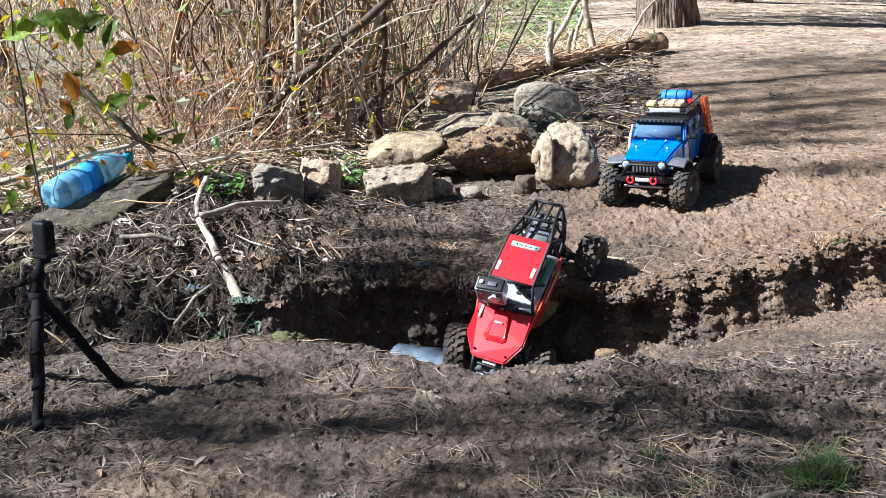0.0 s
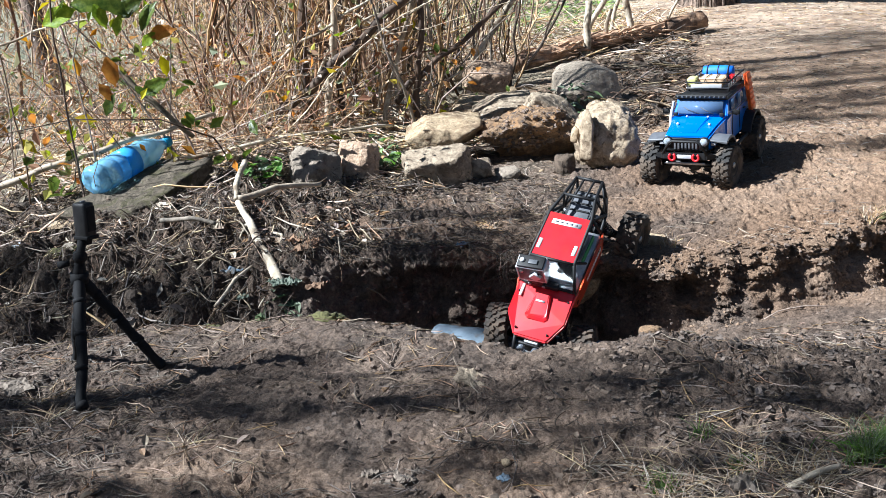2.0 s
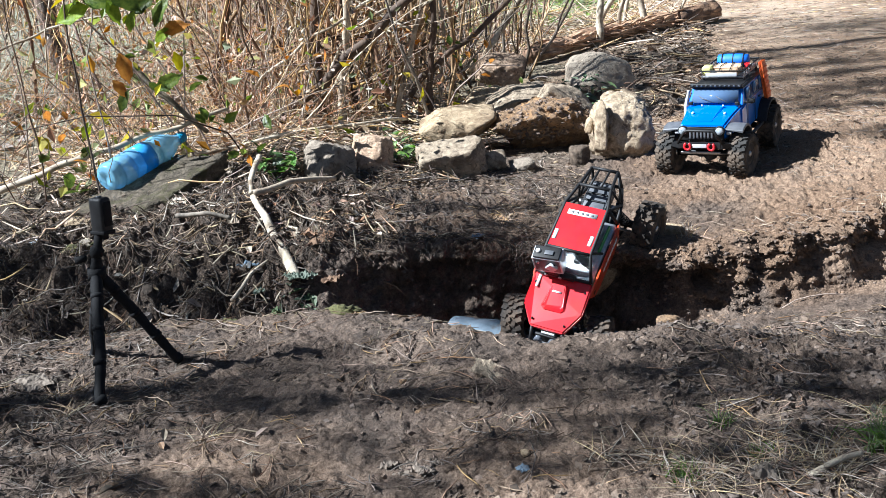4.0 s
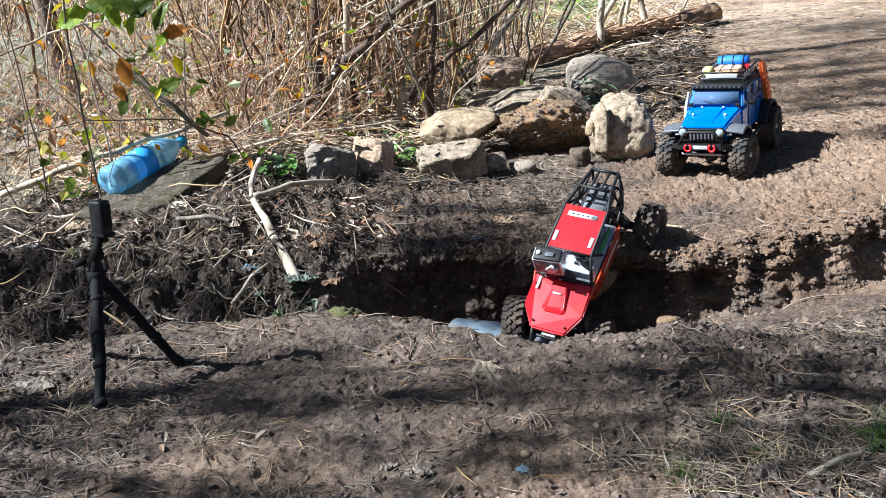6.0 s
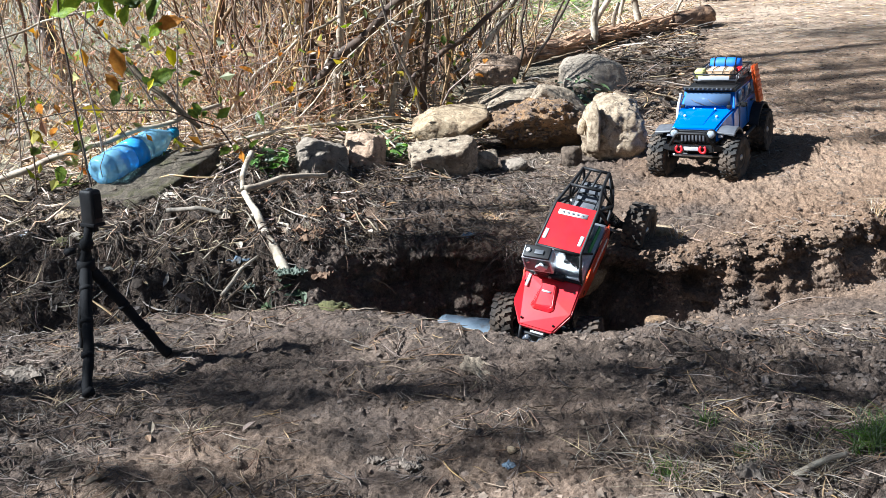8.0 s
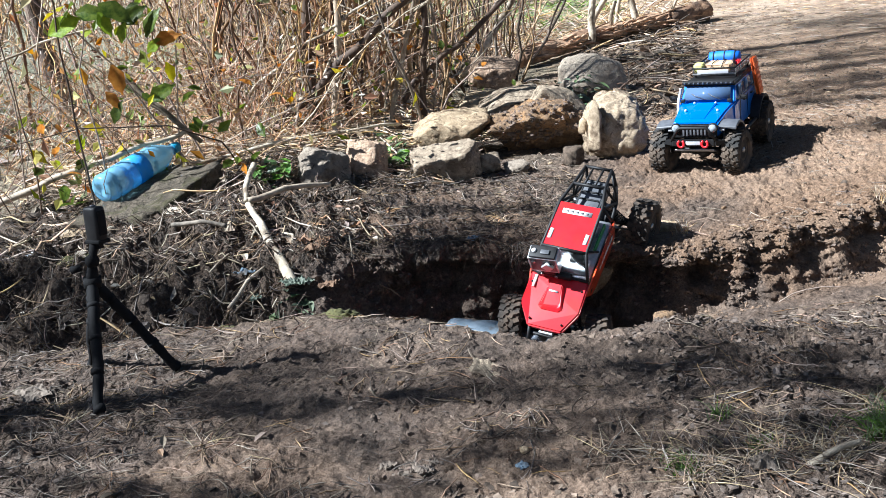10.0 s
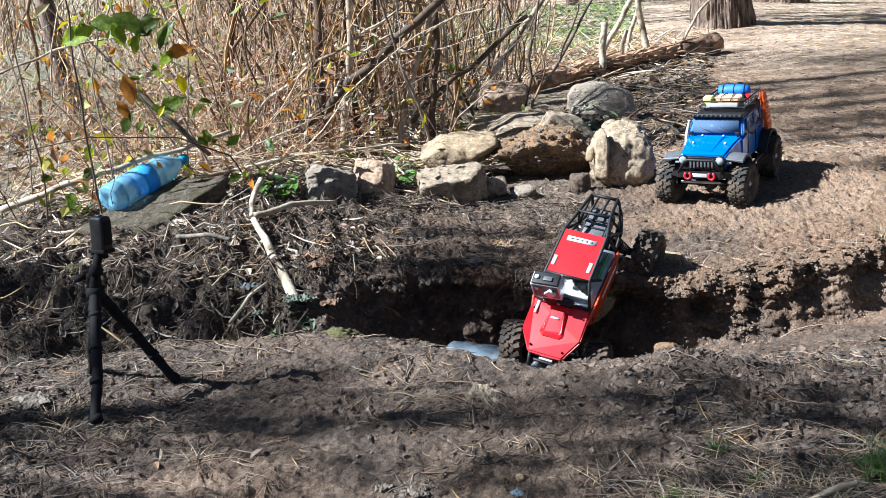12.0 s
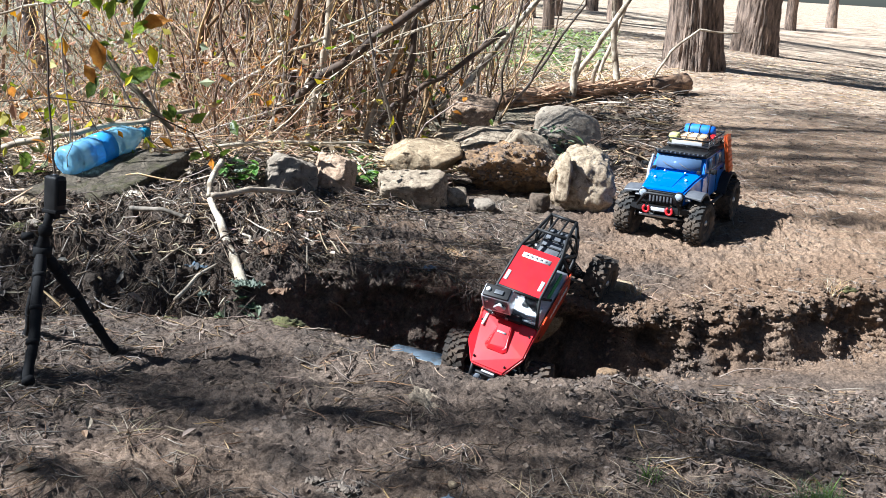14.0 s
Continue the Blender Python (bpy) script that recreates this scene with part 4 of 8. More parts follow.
def bough(name, pts, r0, r1, material, label, category="branch", group="", sides=9, wobble=0.012, seed=1):
    """One bare limb through a few points, with knots and bends."""
    rnd = random.Random(seed)
    P = [Vector(p) for p in pts]
    out, steps = [], 7
    for i in range(len(P) - 1):
        for s in range(steps):
            out.append(P[i].lerp(P[i + 1], s / steps))
    out.append(P[-1])
    out = [p + Vector((noise.noise(p * 9 + Vector((seed, 0, 0))), noise.noise(p * 9 + Vector((0, seed, 0))), noise.noise(p * 9 + Vector((0, 0, seed))))) * wobble for p in out]
    n = len(out) - 1
    radii = [(r0 + (r1 - r0) * i / n) * (1 + 0.18 * noise.noise(Vector((i * 0.9, seed, 0)))) for i in range(n + 1)]
    ob = part(name, tube(out, radii, sides), material)
    return tagged(ob, label, category, group)


def shrub(x, y, tall, lean, r, material, seed):
    """A crooked shrub stem with a few side twigs."""
    rnd = random.Random(seed)
    t = thing("shrub", pose(x, y, gz(x, y) - 0.02), "crooked brown shrub stem with side twigs in the thicket", "shrub", "thicket stems")

    def way(p, d, length, steps, bend):
        pts = [p]
        for _ in range(steps):
            d = (d + Vector((rnd.gauss(0, bend), rnd.gauss(0, bend * 0.6), rnd.gauss(0, bend * 0.5)))).normalized()
            pts.append(pts[-1] + d * length / steps)
        return pts

    main = way(Vector((0, 0, 0)), Vector((lean, 0, 1)).normalized(), tall, 14, 0.11)
    part("stem", tube(main, [r * (1 - 0.6 * i / 14) for i in range(15)], 7), material, t)
    for i in range(rnd.randint(2, 5)):
        k = rnd.randint(2, 9)
        d = Vector((rnd.choice((-1, 1)) * rnd.uniform(0.4, 1.2), rnd.uniform(-0.6, 0.4), rnd.uniform(0.1, 1.0))).normalized()
        twig = way(main[k], d, rnd.uniform(0.15, 0.5), 8, 0.16)
        part("twig", tube(twig, [r * (0.5 - 0.045 * j) for j in range(9)], 5), material, t)


def wood():
    log()
    tree(2.06, 8.3, 0.205, 9.5, 4, (-0.05, 0.0), label="thick pine trunk with furrowed reddish bark beside the path", crown_from=0.6, sides=180, rings=110)
    tree(3.67, 12.0, 0.23, 10, 9, (0.01, 0.0), label="pine trunk with furrowed bark at the path's far bend", crown_from=0.6, sides=120, rings=80)
    D, S, W = M["dark_stem"], M["stem"], M["pale_wood"]
    g = "thicket stems"
    bough("sapling", [(-0.94, 4.12, 0.07), (-0.932, 4.1, 0.249), (-0.874, 4.1, 0.436), (-0.836, 4.1, 0.558), (-0.78, 4.12, 1.3)], 0.019, 0.012, D, "dark upright sapling stem in the thicket", "sapling", g, seed=3)
    bough("leaning_branch", [(-0.70, 3.60, 0.10), (-0.606, 3.64, 0.157), (-0.511, 3.64, 0.227), (-0.395, 3.64, 0.314), (-0.272, 3.64, 0.408), (-0.139, 3.64, 0.518), (0.25, 3.7, 0.83)], 0.021, 0.013, D, "dark leaning branch caught in the thicket", "branch", g, seed=5, wobble=0.02)
    bough("sapling", [(-0.51, 3.8, 0.06), (-0.505, 3.8, 0.3), (-0.488, 3.8, 0.546), (-0.46, 3.82, 1.3)], 0.02, 0.014, D, "brown upright sapling stem in the thicket", "sapling", g, seed=7)
    bough("sapling", [(-0.425, 3.7, 0.05), (-0.418, 3.7, 0.182), (-0.387, 3.7, 0.355), (-0.364, 3.7, 0.542), (-0.34, 3.72, 1.2)], 0.015, 0.011, S, "brown upright sapling stem in the thicket", "sapling", g, seed=9)
    bough("sapling", [(-0.118, 3.9, 0.05), (-0.113, 3.9, 0.171), (-0.085, 3.9, 0.392), (-0.05, 3.92, 1.0)], 0.014, 0.01, D, "brown upright sapling stem in the thicket", "sapling", g, seed=11)
    bough("leaning_branch", [(-0.19, 3.88, 0.15), (-0.14, 3.9, 0.214), (-0.031, 3.9, 0.298), (0.097, 3.9, 0.378), (0.25, 3.95, 0.5)], 0.014, 0.008, D, "dark crooked branch in the thicket", "branch", g, seed=13)
    bough("stake", [(0.765, 5.7, 0.0), (0.767, 5.7, 0.185), (0.788, 5.7, 0.36)], 0.022, 0.018, W, "short pale broken stake by the log", "stake", g, seed=15)
    bough("stake", [(0.88, 5.85, 0.03), (0.885, 5.9, 0.12), (0.90, 5.9, 0.2), (0.937, 5.9, 0.29)], 0.017, 0.01, S, "thin forked broken stake by the log", "stake", g, seed=17)
    bough("pale_stem", [(0.78, 6.2, 0.05), (0.86, 6.2, 0.2), (1.02, 6.2, 0.45), (1.25, 6.2, 0.85)], 0.018, 0.014, W, "pale leaning bare stem behind the log", "branch", g, seed=19)
    bough("pale_stem", [(1.13, 6.4, 0.1), (1.10, 6.4, 0.3), (1.06, 6.4, 0.7)], 0.022, 0.016, W, "pale upright bare stem behind the log", "branch", g, seed=21)
    bough("pale_stem", [(1.02, 6.5, 0.1), (1.08, 6.5, 0.32), (1.2, 6.5, 0.75)], 0.014, 0.01, W, "pale bare stem behind the log", "branch", g, seed=22)
    bough("pale_stem", [(1.35, 6.55, 0.1), (1.45, 6.5, 0.33), (1.62, 6.5, 0.47), (1.85, 6.5, 0.46)], 0.01, 0.005, W, "thin pale arching bare twig before the trunk", "branch", g, seed=24)
    bough("pale_stem", [(0.05, 4.9, 0.1), (0.2, 5.0, 0.25), (0.6, 5.2, 0.75)], 0.018, 0.012, M["pale_wood"], "pale leaning stem at the thicket's edge", "branch", g, seed=26)
    bough("slim_tree", [(-1.79, 5.0, 0.03), (-1.814, 5.0, 0.19), (-1.862, 5.0, 0.444), (-1.877, 5.0, 0.66), (-1.93, 5.0, 1.3)], 0.05, 0.036, M["bark"], "slim leaning bare tree behind the shoots", "tree", g, seed=61, wobble=0.02, sides=14)
    bough("bare_twig", [(-1.6, 3.6, 0.42), (-1.518, 3.6, 0.45), (-1.352, 3.6, 0.506), (-1.187, 3.6, 0.535), (-1.05, 3.65, 0.56)], 0.005, 0.003, M["pale_wood"], "thin grey bare twig reaching across the shoots", "branch", g, 6, 0.012, 63)
    bough("bare_twig", [(-0.80, 3.72, 0.14), (-0.677, 3.7, 0.287), (-0.542, 3.7, 0.377), (-0.396, 3.7, 0.458), (-0.2, 3.7, 0.56)], 0.007, 0.004, W, "thin pale twig leaning through the thicket", "branch", g, 6, 0.014, 65)
    bough("bare_twig", [(-0.48, 3.76, 0.25), (-0.371, 3.75, 0.409), (-0.249, 3.75, 0.472), (-0.1, 3.75, 0.52)], 0.006, 0.003, W, "thin pale twig leaning through the thicket", "branch", g, 6, 0.014, 67)
    bough("broken_branch", [(-0.95, 3.12, 0.42), (-0.883, 3.1, 0.334), (-0.816, 3.1, 0.272), (-0.76, 3.12, 0.2)], 0.010, 0.007, M["twig"], "short broken dark branch hung in the shoots", "branch", g, 8, 0.01, 69)
    rnd = random.Random(44)
    for i in range(26):
        x0, y0 = (rnd.gauss(-0.46, 0.08), rnd.uniform(3.75, 4.15)) if i < 13 else (rnd.uniform(-0.3, 0.1), rnd.uniform(3.85, 4.5))
        shrub(x0, y0, rnd.uniform(0.8, 1.3), rnd.uniform(-0.14, 0.18), rnd.uniform(0.005, 0.013), rnd.choice([D, D, S, M["rusty_wood"]] if i < 13 else [S, S, M["rusty_wood"], W]), 100 + i)
    # dead branches on the bank
    bough("dead_branch", [(-0.585, 2.95, 0.155), (-0.575, 2.78, 0.135), (-0.555, 2.62, 0.125)], 0.0085, 0.0065, W, "pale barkless branch lying on the bank", "branch", "dead branches", seed=31, wobble=0.008)
    bough("dead_branch", [(-0.545, 2.60, 0.115), (-0.495, 2.47, 0.085), (-0.445, 2.37, 0.03), (-0.415, 2.30, -0.01)], 0.0075, 0.014, W, "pale thick-ended branch lying down the bank", "branch", "dead branches", seed=33, wobble=0.008)
    bough("dead_branch", [(-0.56, 2.62, 0.115), (-0.47, 2.7, 0.125), (-0.36, 2.8, 0.105)], 0.009, 0.006, S, "brown dead branch lying across the bank", "branch", "dead branches", seed=35)
    bough("dead_branch", [(-0.72, 2.5, 0.105), (-0.64, 2.48, 0.11), (-0.58, 2.47, 0.1)], 0.006, 0.005, M["twig"], "short grey stick on the bank", "branch", "dead branches", seed=37)
    bough("dead_branch", [(-1.35, 3.0, 0.1), (-1.179, 3.0, 0.15), (-1.0, 3.02, 0.2), (-0.7, 3.15, 0.26)], 0.011, 0.006, M["stem"], "brown stick leaning behind the bottle", "branch", "dead branches", seed=39)
    bough("dead_branch", [(-0.85, 3.15, 0.13), (-0.55, 3.3, 0.15), (-0.2, 3.5, 0.14)], 0.007, 0.005, W, "long pale dry stalk lying before the thicket", "branch", "dead branches", seed=41)
    bough("dead_branch", [(-0.301, 2.36, 0.008), (-0.257, 2.4, 0.007), (-0.21, 2.412, 0.012)], 0.0038, 0.003, W, "pale stalk lying along the ditch's upper rim", "branch", "dead branches", sides=7, seed=101, wobble=0.004)
    bough("dead_branch", [(-0.552, 2.25, -0.035), (-0.519, 2.325, 0.0), (-0.482, 2.365, 0.02)], 0.0045, 0.0032, W, "pale crooked stalk leaning into the ditch's end", "branch", "dead branches", sides=7, seed=103, wobble=0.006)
    bough("dead_branch", [(-0.54, 2.238, -0.045), (-0.51, 2.28, -0.025), (-0.49, 2.306, -0.012)], 0.0036, 0.0026, M["twig"], "brown stalk leaning into the ditch's end", "branch", "dead branches", sides=7, seed=105, wobble=0.006)
    bough("dead_branch", [(-0.612, 2.362, 0.02), (-0.59, 2.38, 0.035), (-0.566, 2.398, 0.048)], 0.003, 0.0025, W, "short pale twig on dark roots", "branch", "dead branches", sides=7, seed=107, wobble=0.004)
    bough("dead_branch", [(-0.456, 2.51, 0.056), (-0.432, 2.50, 0.052), (-0.426, 2.42, 0.025), (-0.419, 2.362, 0.008)], 0.0042, 0.0035, W, "bent pale stick beside the thick branch", "branch", "dead branches", sides=7, seed=109, wobble=0.004)
    bough("dead_branch", [(-0.229, 2.36, -0.05), (-0.204, 2.37, -0.068), (-0.178, 2.372, -0.092)], 0.0024, 0.0016, M["twig"], "thin root sticking out of the ditch wall", "branch", "dead branches", sides=7, seed=111, wobble=0.004)
    bough("dead_branch", [(-0.285, 2.378, 0.01), (-0.285, 2.40, 0.035), (-0.288, 2.42, 0.06)], 0.0022, 0.0014, W, "thin pale stalk standing up from the rim", "branch", "dead branches", sides=6, seed=113, wobble=0.003)
    bough("dead_branch", [(-0.227, 2.415, 0.0), (-0.227, 2.43, 0.022), (-0.224, 2.44, 0.045)], 0.002, 0.0013, W, "thin pale stalk standing up from the rim", "branch", "dead branches", sides=6, seed=115, wobble=0.003)
    for k, (x0, y0, x1, y1) in enumerate(((0.64, 2.20, 0.71, 2.22), (0.70, 2.225, 0.79, 2.232))):
        za, zb = gz(x0, y0) + 0.004, gz(x1, y1) + 0.004
        bough("dead_branch", [(x0, y0, za), ((x0 + x1) / 2, (y0 + y1) / 2 + 0.004, (za + zb) / 2 + 0.003), (x1, y1, zb)], 0.0016, 0.0011, M["stem"], "thin brown stalk lying at the foot of the wall", "branch", "dead branches", sides=6, seed=120 + k, wobble=0.004)


wood()

# ---------- thicket ----------


def thicket():
    rs = np.random.RandomState(11)

    def bulk(name, n, xr, yr, tall, r, lean, curl, material, label, category, edge=0.0, k=7, sides=3, low=0.0, crook=0.012, left=0.09):
        x = rs.uniform(*xr, n * 3)
        y = rs.uniform(*yr, n * 3)
        keep = (x < edge + 0.2 * (y - 3.6) + 0.25 * pn(y * 2, x * 2, 3)) & (np.abs(x) < 0.62 * y + 0.4) & (pn(x * 2.3, y * 2.3, 8) > -0.28) & ((x > -0.24 * y) | (rs.uniform(0, 1, n * 3) < left))
        x, y = x[keep][:n], y[keep][:n]
        n = len(x)
        z = height(x, y) - 0.02
        H = rs.uniform(*tall, n)
        a = rs.uniform(0, 2 * np.pi, n)
        le = np.clip(np.abs(rs.normal(0, lean, n)), 0, 0.85)
        t = np.linspace(0, 1, k)[None, :]
        bend = le[:, None] * t + curl * np.clip(rs.normal(0, 1, n), -1.2, 1.2)[:, None] * t ** 2
        side = curl * 0.5 * rs.normal(0, 1, n)[:, None] * np.sin(t * np.pi * rs.uniform(0.5, 1.6, n)[:, None])
        px = x[:, None] + H[:, None] * (np.cos(a)[:, None] * bend - np.sin(a)[:, None] * side)
        py = y[:, None] + H[:, None] * (np.sin(a)[:, None] * bend + np.cos(a)[:, None] * side)
        pz = z[:, None] + low + H[:, None] * (t - 0.35 * np.clip(np.abs(bend), 0, 1.2) * t)
        px = px + H[:, None] * crook * np.cumsum(rs.normal(0, 1, (n, k)), 1) * (t > 0)
        py = py + H[:, None] * crook * np.cumsum(rs.normal(0, 1, (n, k)), 1) * (t > 0)
        R = rs.uniform(*r, n)[:, None] * (1.05 - 0.75 * t)
        v, f = strands(np.stack([px, py, pz], -1), R, sides)
        return stuff(name, v, f, material, label, category)

    bulk("thicket_stems", 300, (-4, 1.2), (3.5, 7.0), (0.6, 1.6), (0.002, 0.008), 0.30, 0.18, M["dark_stems"], "brown bare shrub stems standing in a dense thicket", "shrub stems", sides=5, k=11, crook=0.018, left=0.07)
    bulk("light_stems", 260, (-4, 1.2), (3.5, 7.0), (0.5, 1.5), (0.0018, 0.006), 0.34, 0.25, M["stem"], "light brown bare shrub stems in the thicket", "shrub stems", sides=4, k=11, crook=0.02, left=0.08)
    bulk("reed_stems", 230, (-4, 1.0), (3.6, 7.0), (0.4, 1.2), (0.0016, 0.0042), 0.38, 0.25, M["straw"], "straw-coloured dry stalks filling the thicket", "dry stalks", edge=-0.12, k=9, crook=0.018)
    bulk("bramble_canes", 520, (-4, 1.0), (3.3, 7), (0.3, 1.0), (0.0012, 0.0034), 0.75, 0.7, M["stem"], "tangled arching dry bramble canes", "bramble", edge=-0.42, k=12, crook=0.022, left=0.16)
    bulk("rusty_canes", 900, (-2.2, 0.3), (3.3, 5.5), (0.15, 0.6), (0.0009, 0.0024), 0.6, 0.7, M["rusty"], "rust-brown dead bracken and thin canes", "bramble", edge=-0.35, k=9, crook=0.03, left=0.3)
    bulk("straw_canes", 240, (-4, 1.0), (3.3, 6.5), (0.25, 0.8), (0.0012, 0.003), 0.8, 0.8, M["straw"], "bleached arching dead canes", "bramble", edge=-0.55, k=12, crook=0.02, left=0.3)
    bulk("dry_grass", 2600, (-3.2, 0.8), (3.15, 6.5), (0.05, 0.26), (0.0008, 0.002), 0.9, 0.8, M["straw"], "bleached dry grass at the thicket's foot", "dry grass", edge=-0.28, k=7, crook=0.04, left=0.4)
    bulk("far_stalks", 1500, (-9, 3), (7.5, 15), (0.4, 1.4), (0.004, 0.012), 0.5, 0.3, M["stem"], "brown dry stalks far back in the wood", "dry stalks", edge=-0.9, k=7, crook=0.02, left=0.7)
    bulk("grey_grass", 1500, (-6, -0.8), (4.2, 8.5), (0.06, 0.35), (0.0015, 0.0035), 0.7, 0.5, M["grey_grass"], "grey-green dead grass in the open wood", "dry grass", edge=-0.9, k=6, crook=0.03, left=1.0)
    bulk("low_canes", 150, (-2.5, 0.0), (2.9, 3.6), (0.2, 0.6), (0.001, 0.0026), 0.7, 0.6, M["dark_stems"], "thin dark canes along the bank's top", "bramble", edge=-0.6, k=10, crook=0.025, left=0.5)

thicket()


def litter():
    rs = np.random.RandomState(23)

    def lying(n, xr, yr, length, r, mask, k=4, lift=0.004, tilt=0.12, bend=0.12, dirs=None):
        x, y = rs.uniform(*xr, n), rs.uniform(*yr, n)
        keep = mask(x, y)
        x, y = x[keep], y[keep]
        span = np.abs(height(x + 0.05, y) - height(x - 0.05, y)) + np.abs(height(x, y + 0.05) - height(x, y - 0.05))
        x, y = x[span < 0.085], y[span < 0.085]
        n = len(x)
        a = rs.uniform(0, 2 * np.pi, n) if dirs is None else rs.normal(dirs[0], dirs[1], n)
        L = rs.uniform(*length, n)
        t = np.linspace(-0.5, 0.5, k)[None, :]
        off = bend * rs.normal(0, 1, n)[:, None] * (t * t - 0.1)
        qx = x[:, None] + L[:, None] * (np.cos(a)[:, None] * t - np.sin(a)[:, None] * off)
        qy = y[:, None] + L[:, None] * (np.sin(a)[:, None] * t + np.cos(a)[:, None] * off)
        mid = height(qx, qy)
        ok = (mid.max(1) - mid.min(1)) < 0.05
        qx, qy, mid, L = qx[ok], qy[ok], mid[ok], L[ok]
        n = len(L)
        flat = mid.mean(1, keepdims=True) + (mid[:, -1:] - mid[:, :1]) * t
        qz = np.maximum(flat, mid * 0.6 + flat * 0.4) + lift * rs.uniform(0.3, 1.6, n)[:, None] + tilt * rs.normal(0, 1, n)[:, None] * t * L[:, None] * 0.5
        qz = np.maximum(qz, mid + 0.0005)
        R = rs.uniform(*r, n)[:, None] * (1 - 0.6 * np.abs(t * 2) ** 3)
        return strands(np.stack([qx, qy, qz], -1), R, 3)

    v, f = lying(7000, (-1.05, 1.15), (1.12, 2.1), (0.012, 0.055), (0.0005, 0.0013), lambda x, y: pn(x * 2.5, y * 2.5, 9) + 0.6 * sstep(-0.3, -0.6, x + (y - 1.6) * 0.3) - 0.15 + 0.3 * sstep(1.42, 1.3, y) * sstep(0.0, 0.2, x) > 0.26 + 0.25 * rs.normal(0, 1, x.shape) ** 2 * 0.6, bend=0.3, tilt=0.25)
    stuff("fibre_litter", v, f, M["fibre_dark"], "grey-brown plant fibres trodden into the foreground soil", "fibres")
    v, f = lying(2600, (-1.05, 1.15), (1.12, 2.1), (0.015, 0.06), (0.0004, 0.0011), lambda x, y: pn(x * 3, y * 3, 19) + 0.3 * (x < -0.4) > 0.1, k=5, bend=0.35, tilt=0.2)
    stuff("root_litter", v, f, M["root"], "dark rootlets and damp fibres on the foreground soil", "fibres")
    path = lambda x, y: (pn(x * 3.3, y * 3.3, 5) > -0.15)
    v, f = lying(2600, (-1.0, 1.1), (1.15, 2.1), (0.02, 0.075), (0.0006, 0.0013), lambda x, y: pn(x * 3.5, y * 3.5, 5) + 0.1 * (x > 0.3) + 0.2 * (x < -0.4) > 0.0, k=6, bend=0.28)
    stuff("needle_litter", v, f, M["needle"], "dry pine needles strewn over the foreground soil", "needles")
    v, f = lying(5500, (-0.1, 2.4), (2.3, 5.2), (0.02, 0.07), (0.0005, 0.0011), lambda x, y: (pn(x * 2.4, y * 2.4, 6) > -0.1) & (y > np.interp(x, FAR_X, FAR_Y) + 0.02))
    stuff("needle_litter", v, f, M["needle_pale"], "dry pine needles and straw on the path", "needles")
    v, f = lying(6500, (0.3, 2.9), (3.2, 6.6), (0.015, 0.06), (0.0007, 0.0018), lambda x, y: (x > 0.55 + 0.15 * (y - 3.5)) & (x < 0.46 * y + 0.1), bend=0.3)
    stuff("needle_litter", v, f, M["path_needle"], "russet needles and bark shreds trodden into the path", "needles")
    v, f = lying(7000, (0.2, 6), (5, 14), (0.02, 0.085), (0.0015, 0.0035), lambda x, y: x > -0.5 + 0.15 * (y - 5), k=3)
    stuff("needle_litter", v, f, M["needle_pale"], "sunlit straw and needles on the far path", "needles")
    bank = lambda x, y: (x < -0.12 + 0.25 * pn(y * 3, x * 3, 2)) & (y > 2.1) & ((np.abs(x + 0.885) > 0.12) | (np.abs(y - 2.83) > 0.15) | (pn(x * 30, y * 30, 4) > 0.25))
    v, f = lying(4200, (-1.3, 0.2), (2.08, 3.4), (0.012, 0.07), (0.0005, 0.0016), bank, k=5, lift=0.012, tilt=0.35, bend=0.25)
    stuff("twig_litter", v, f, M["twig"], "broken twigs and stalks heaped on the bank", "twigs")
    v, f = lying(2600, (-1.3, 0.15), (2.08, 3.2), (0.015, 0.08), (0.0007, 0.0024), bank, k=6, lift=0.014, tilt=0.45, bend=0.5)
    stuff("root_litter", v, f, M["root"], "dark gnarled roots and rootlets on the bank", "roots")
    v, f = lying(2600, (-1.3, 0.15), (2.08, 3.2), (0.008, 0.05), (0.0005, 0.0013), bank, k=5, lift=0.010, tilt=0.4, bend=0.3)
    stuff("fibre_litter", v, f, M["fibre"], "grey weathered fibres and stalks on the bank", "fibres")
    slope = lambda x, y: (x > -0.2) & (x < 0.32 + 0.2 * pn(y * 3, x * 3, 2)) & (y > np.interp(x, FAR_X, FAR_Y) + 0.01)
    v, f = lying(1500, (-0.2, 0.5), (2.4, 3.15), (0.012, 0.06), (0.0005, 0.0016), slope, k=5, lift=0.006, tilt=0.3, bend=0.4)
    stuff("root_litter", v, f, M["root"], "dark rootlets on the trodden slope above the ditch", "roots")
    for n, shade, label in ((420, "root", "dark rootlets hanging over the ditch's upper rim"), (170, "fibre", "weathered fibres hanging over the ditch's upper rim")):
        x0 = rs.uniform(-0.42, 0.22, n)
        y0 = np.interp(x0, FAR_X, FAR_Y) + rs.uniform(-0.01, 0.05, n)
        t = np.linspace(0, 1, 6)[None, :]
        out, fall = rs.uniform(0.02, 0.07, n)[:, None], rs.uniform(0.0, 0.07, n)[:, None]
        side = rs.normal(0, 0.03, n)[:, None]
        P = np.stack([x0[:, None] + side * t + 0.006 * np.sin(t * 5 + x0[:, None] * 90), y0[:, None] - out * t ** 0.7, height(x0, y0)[:, None] + 0.006 + 0.012 * t - fall * t ** 2.2], -1)
        v, f = strands(P, rs.uniform(0.0006, 0.0017, n)[:, None] * (1.1 - 0.7 * t), 3)
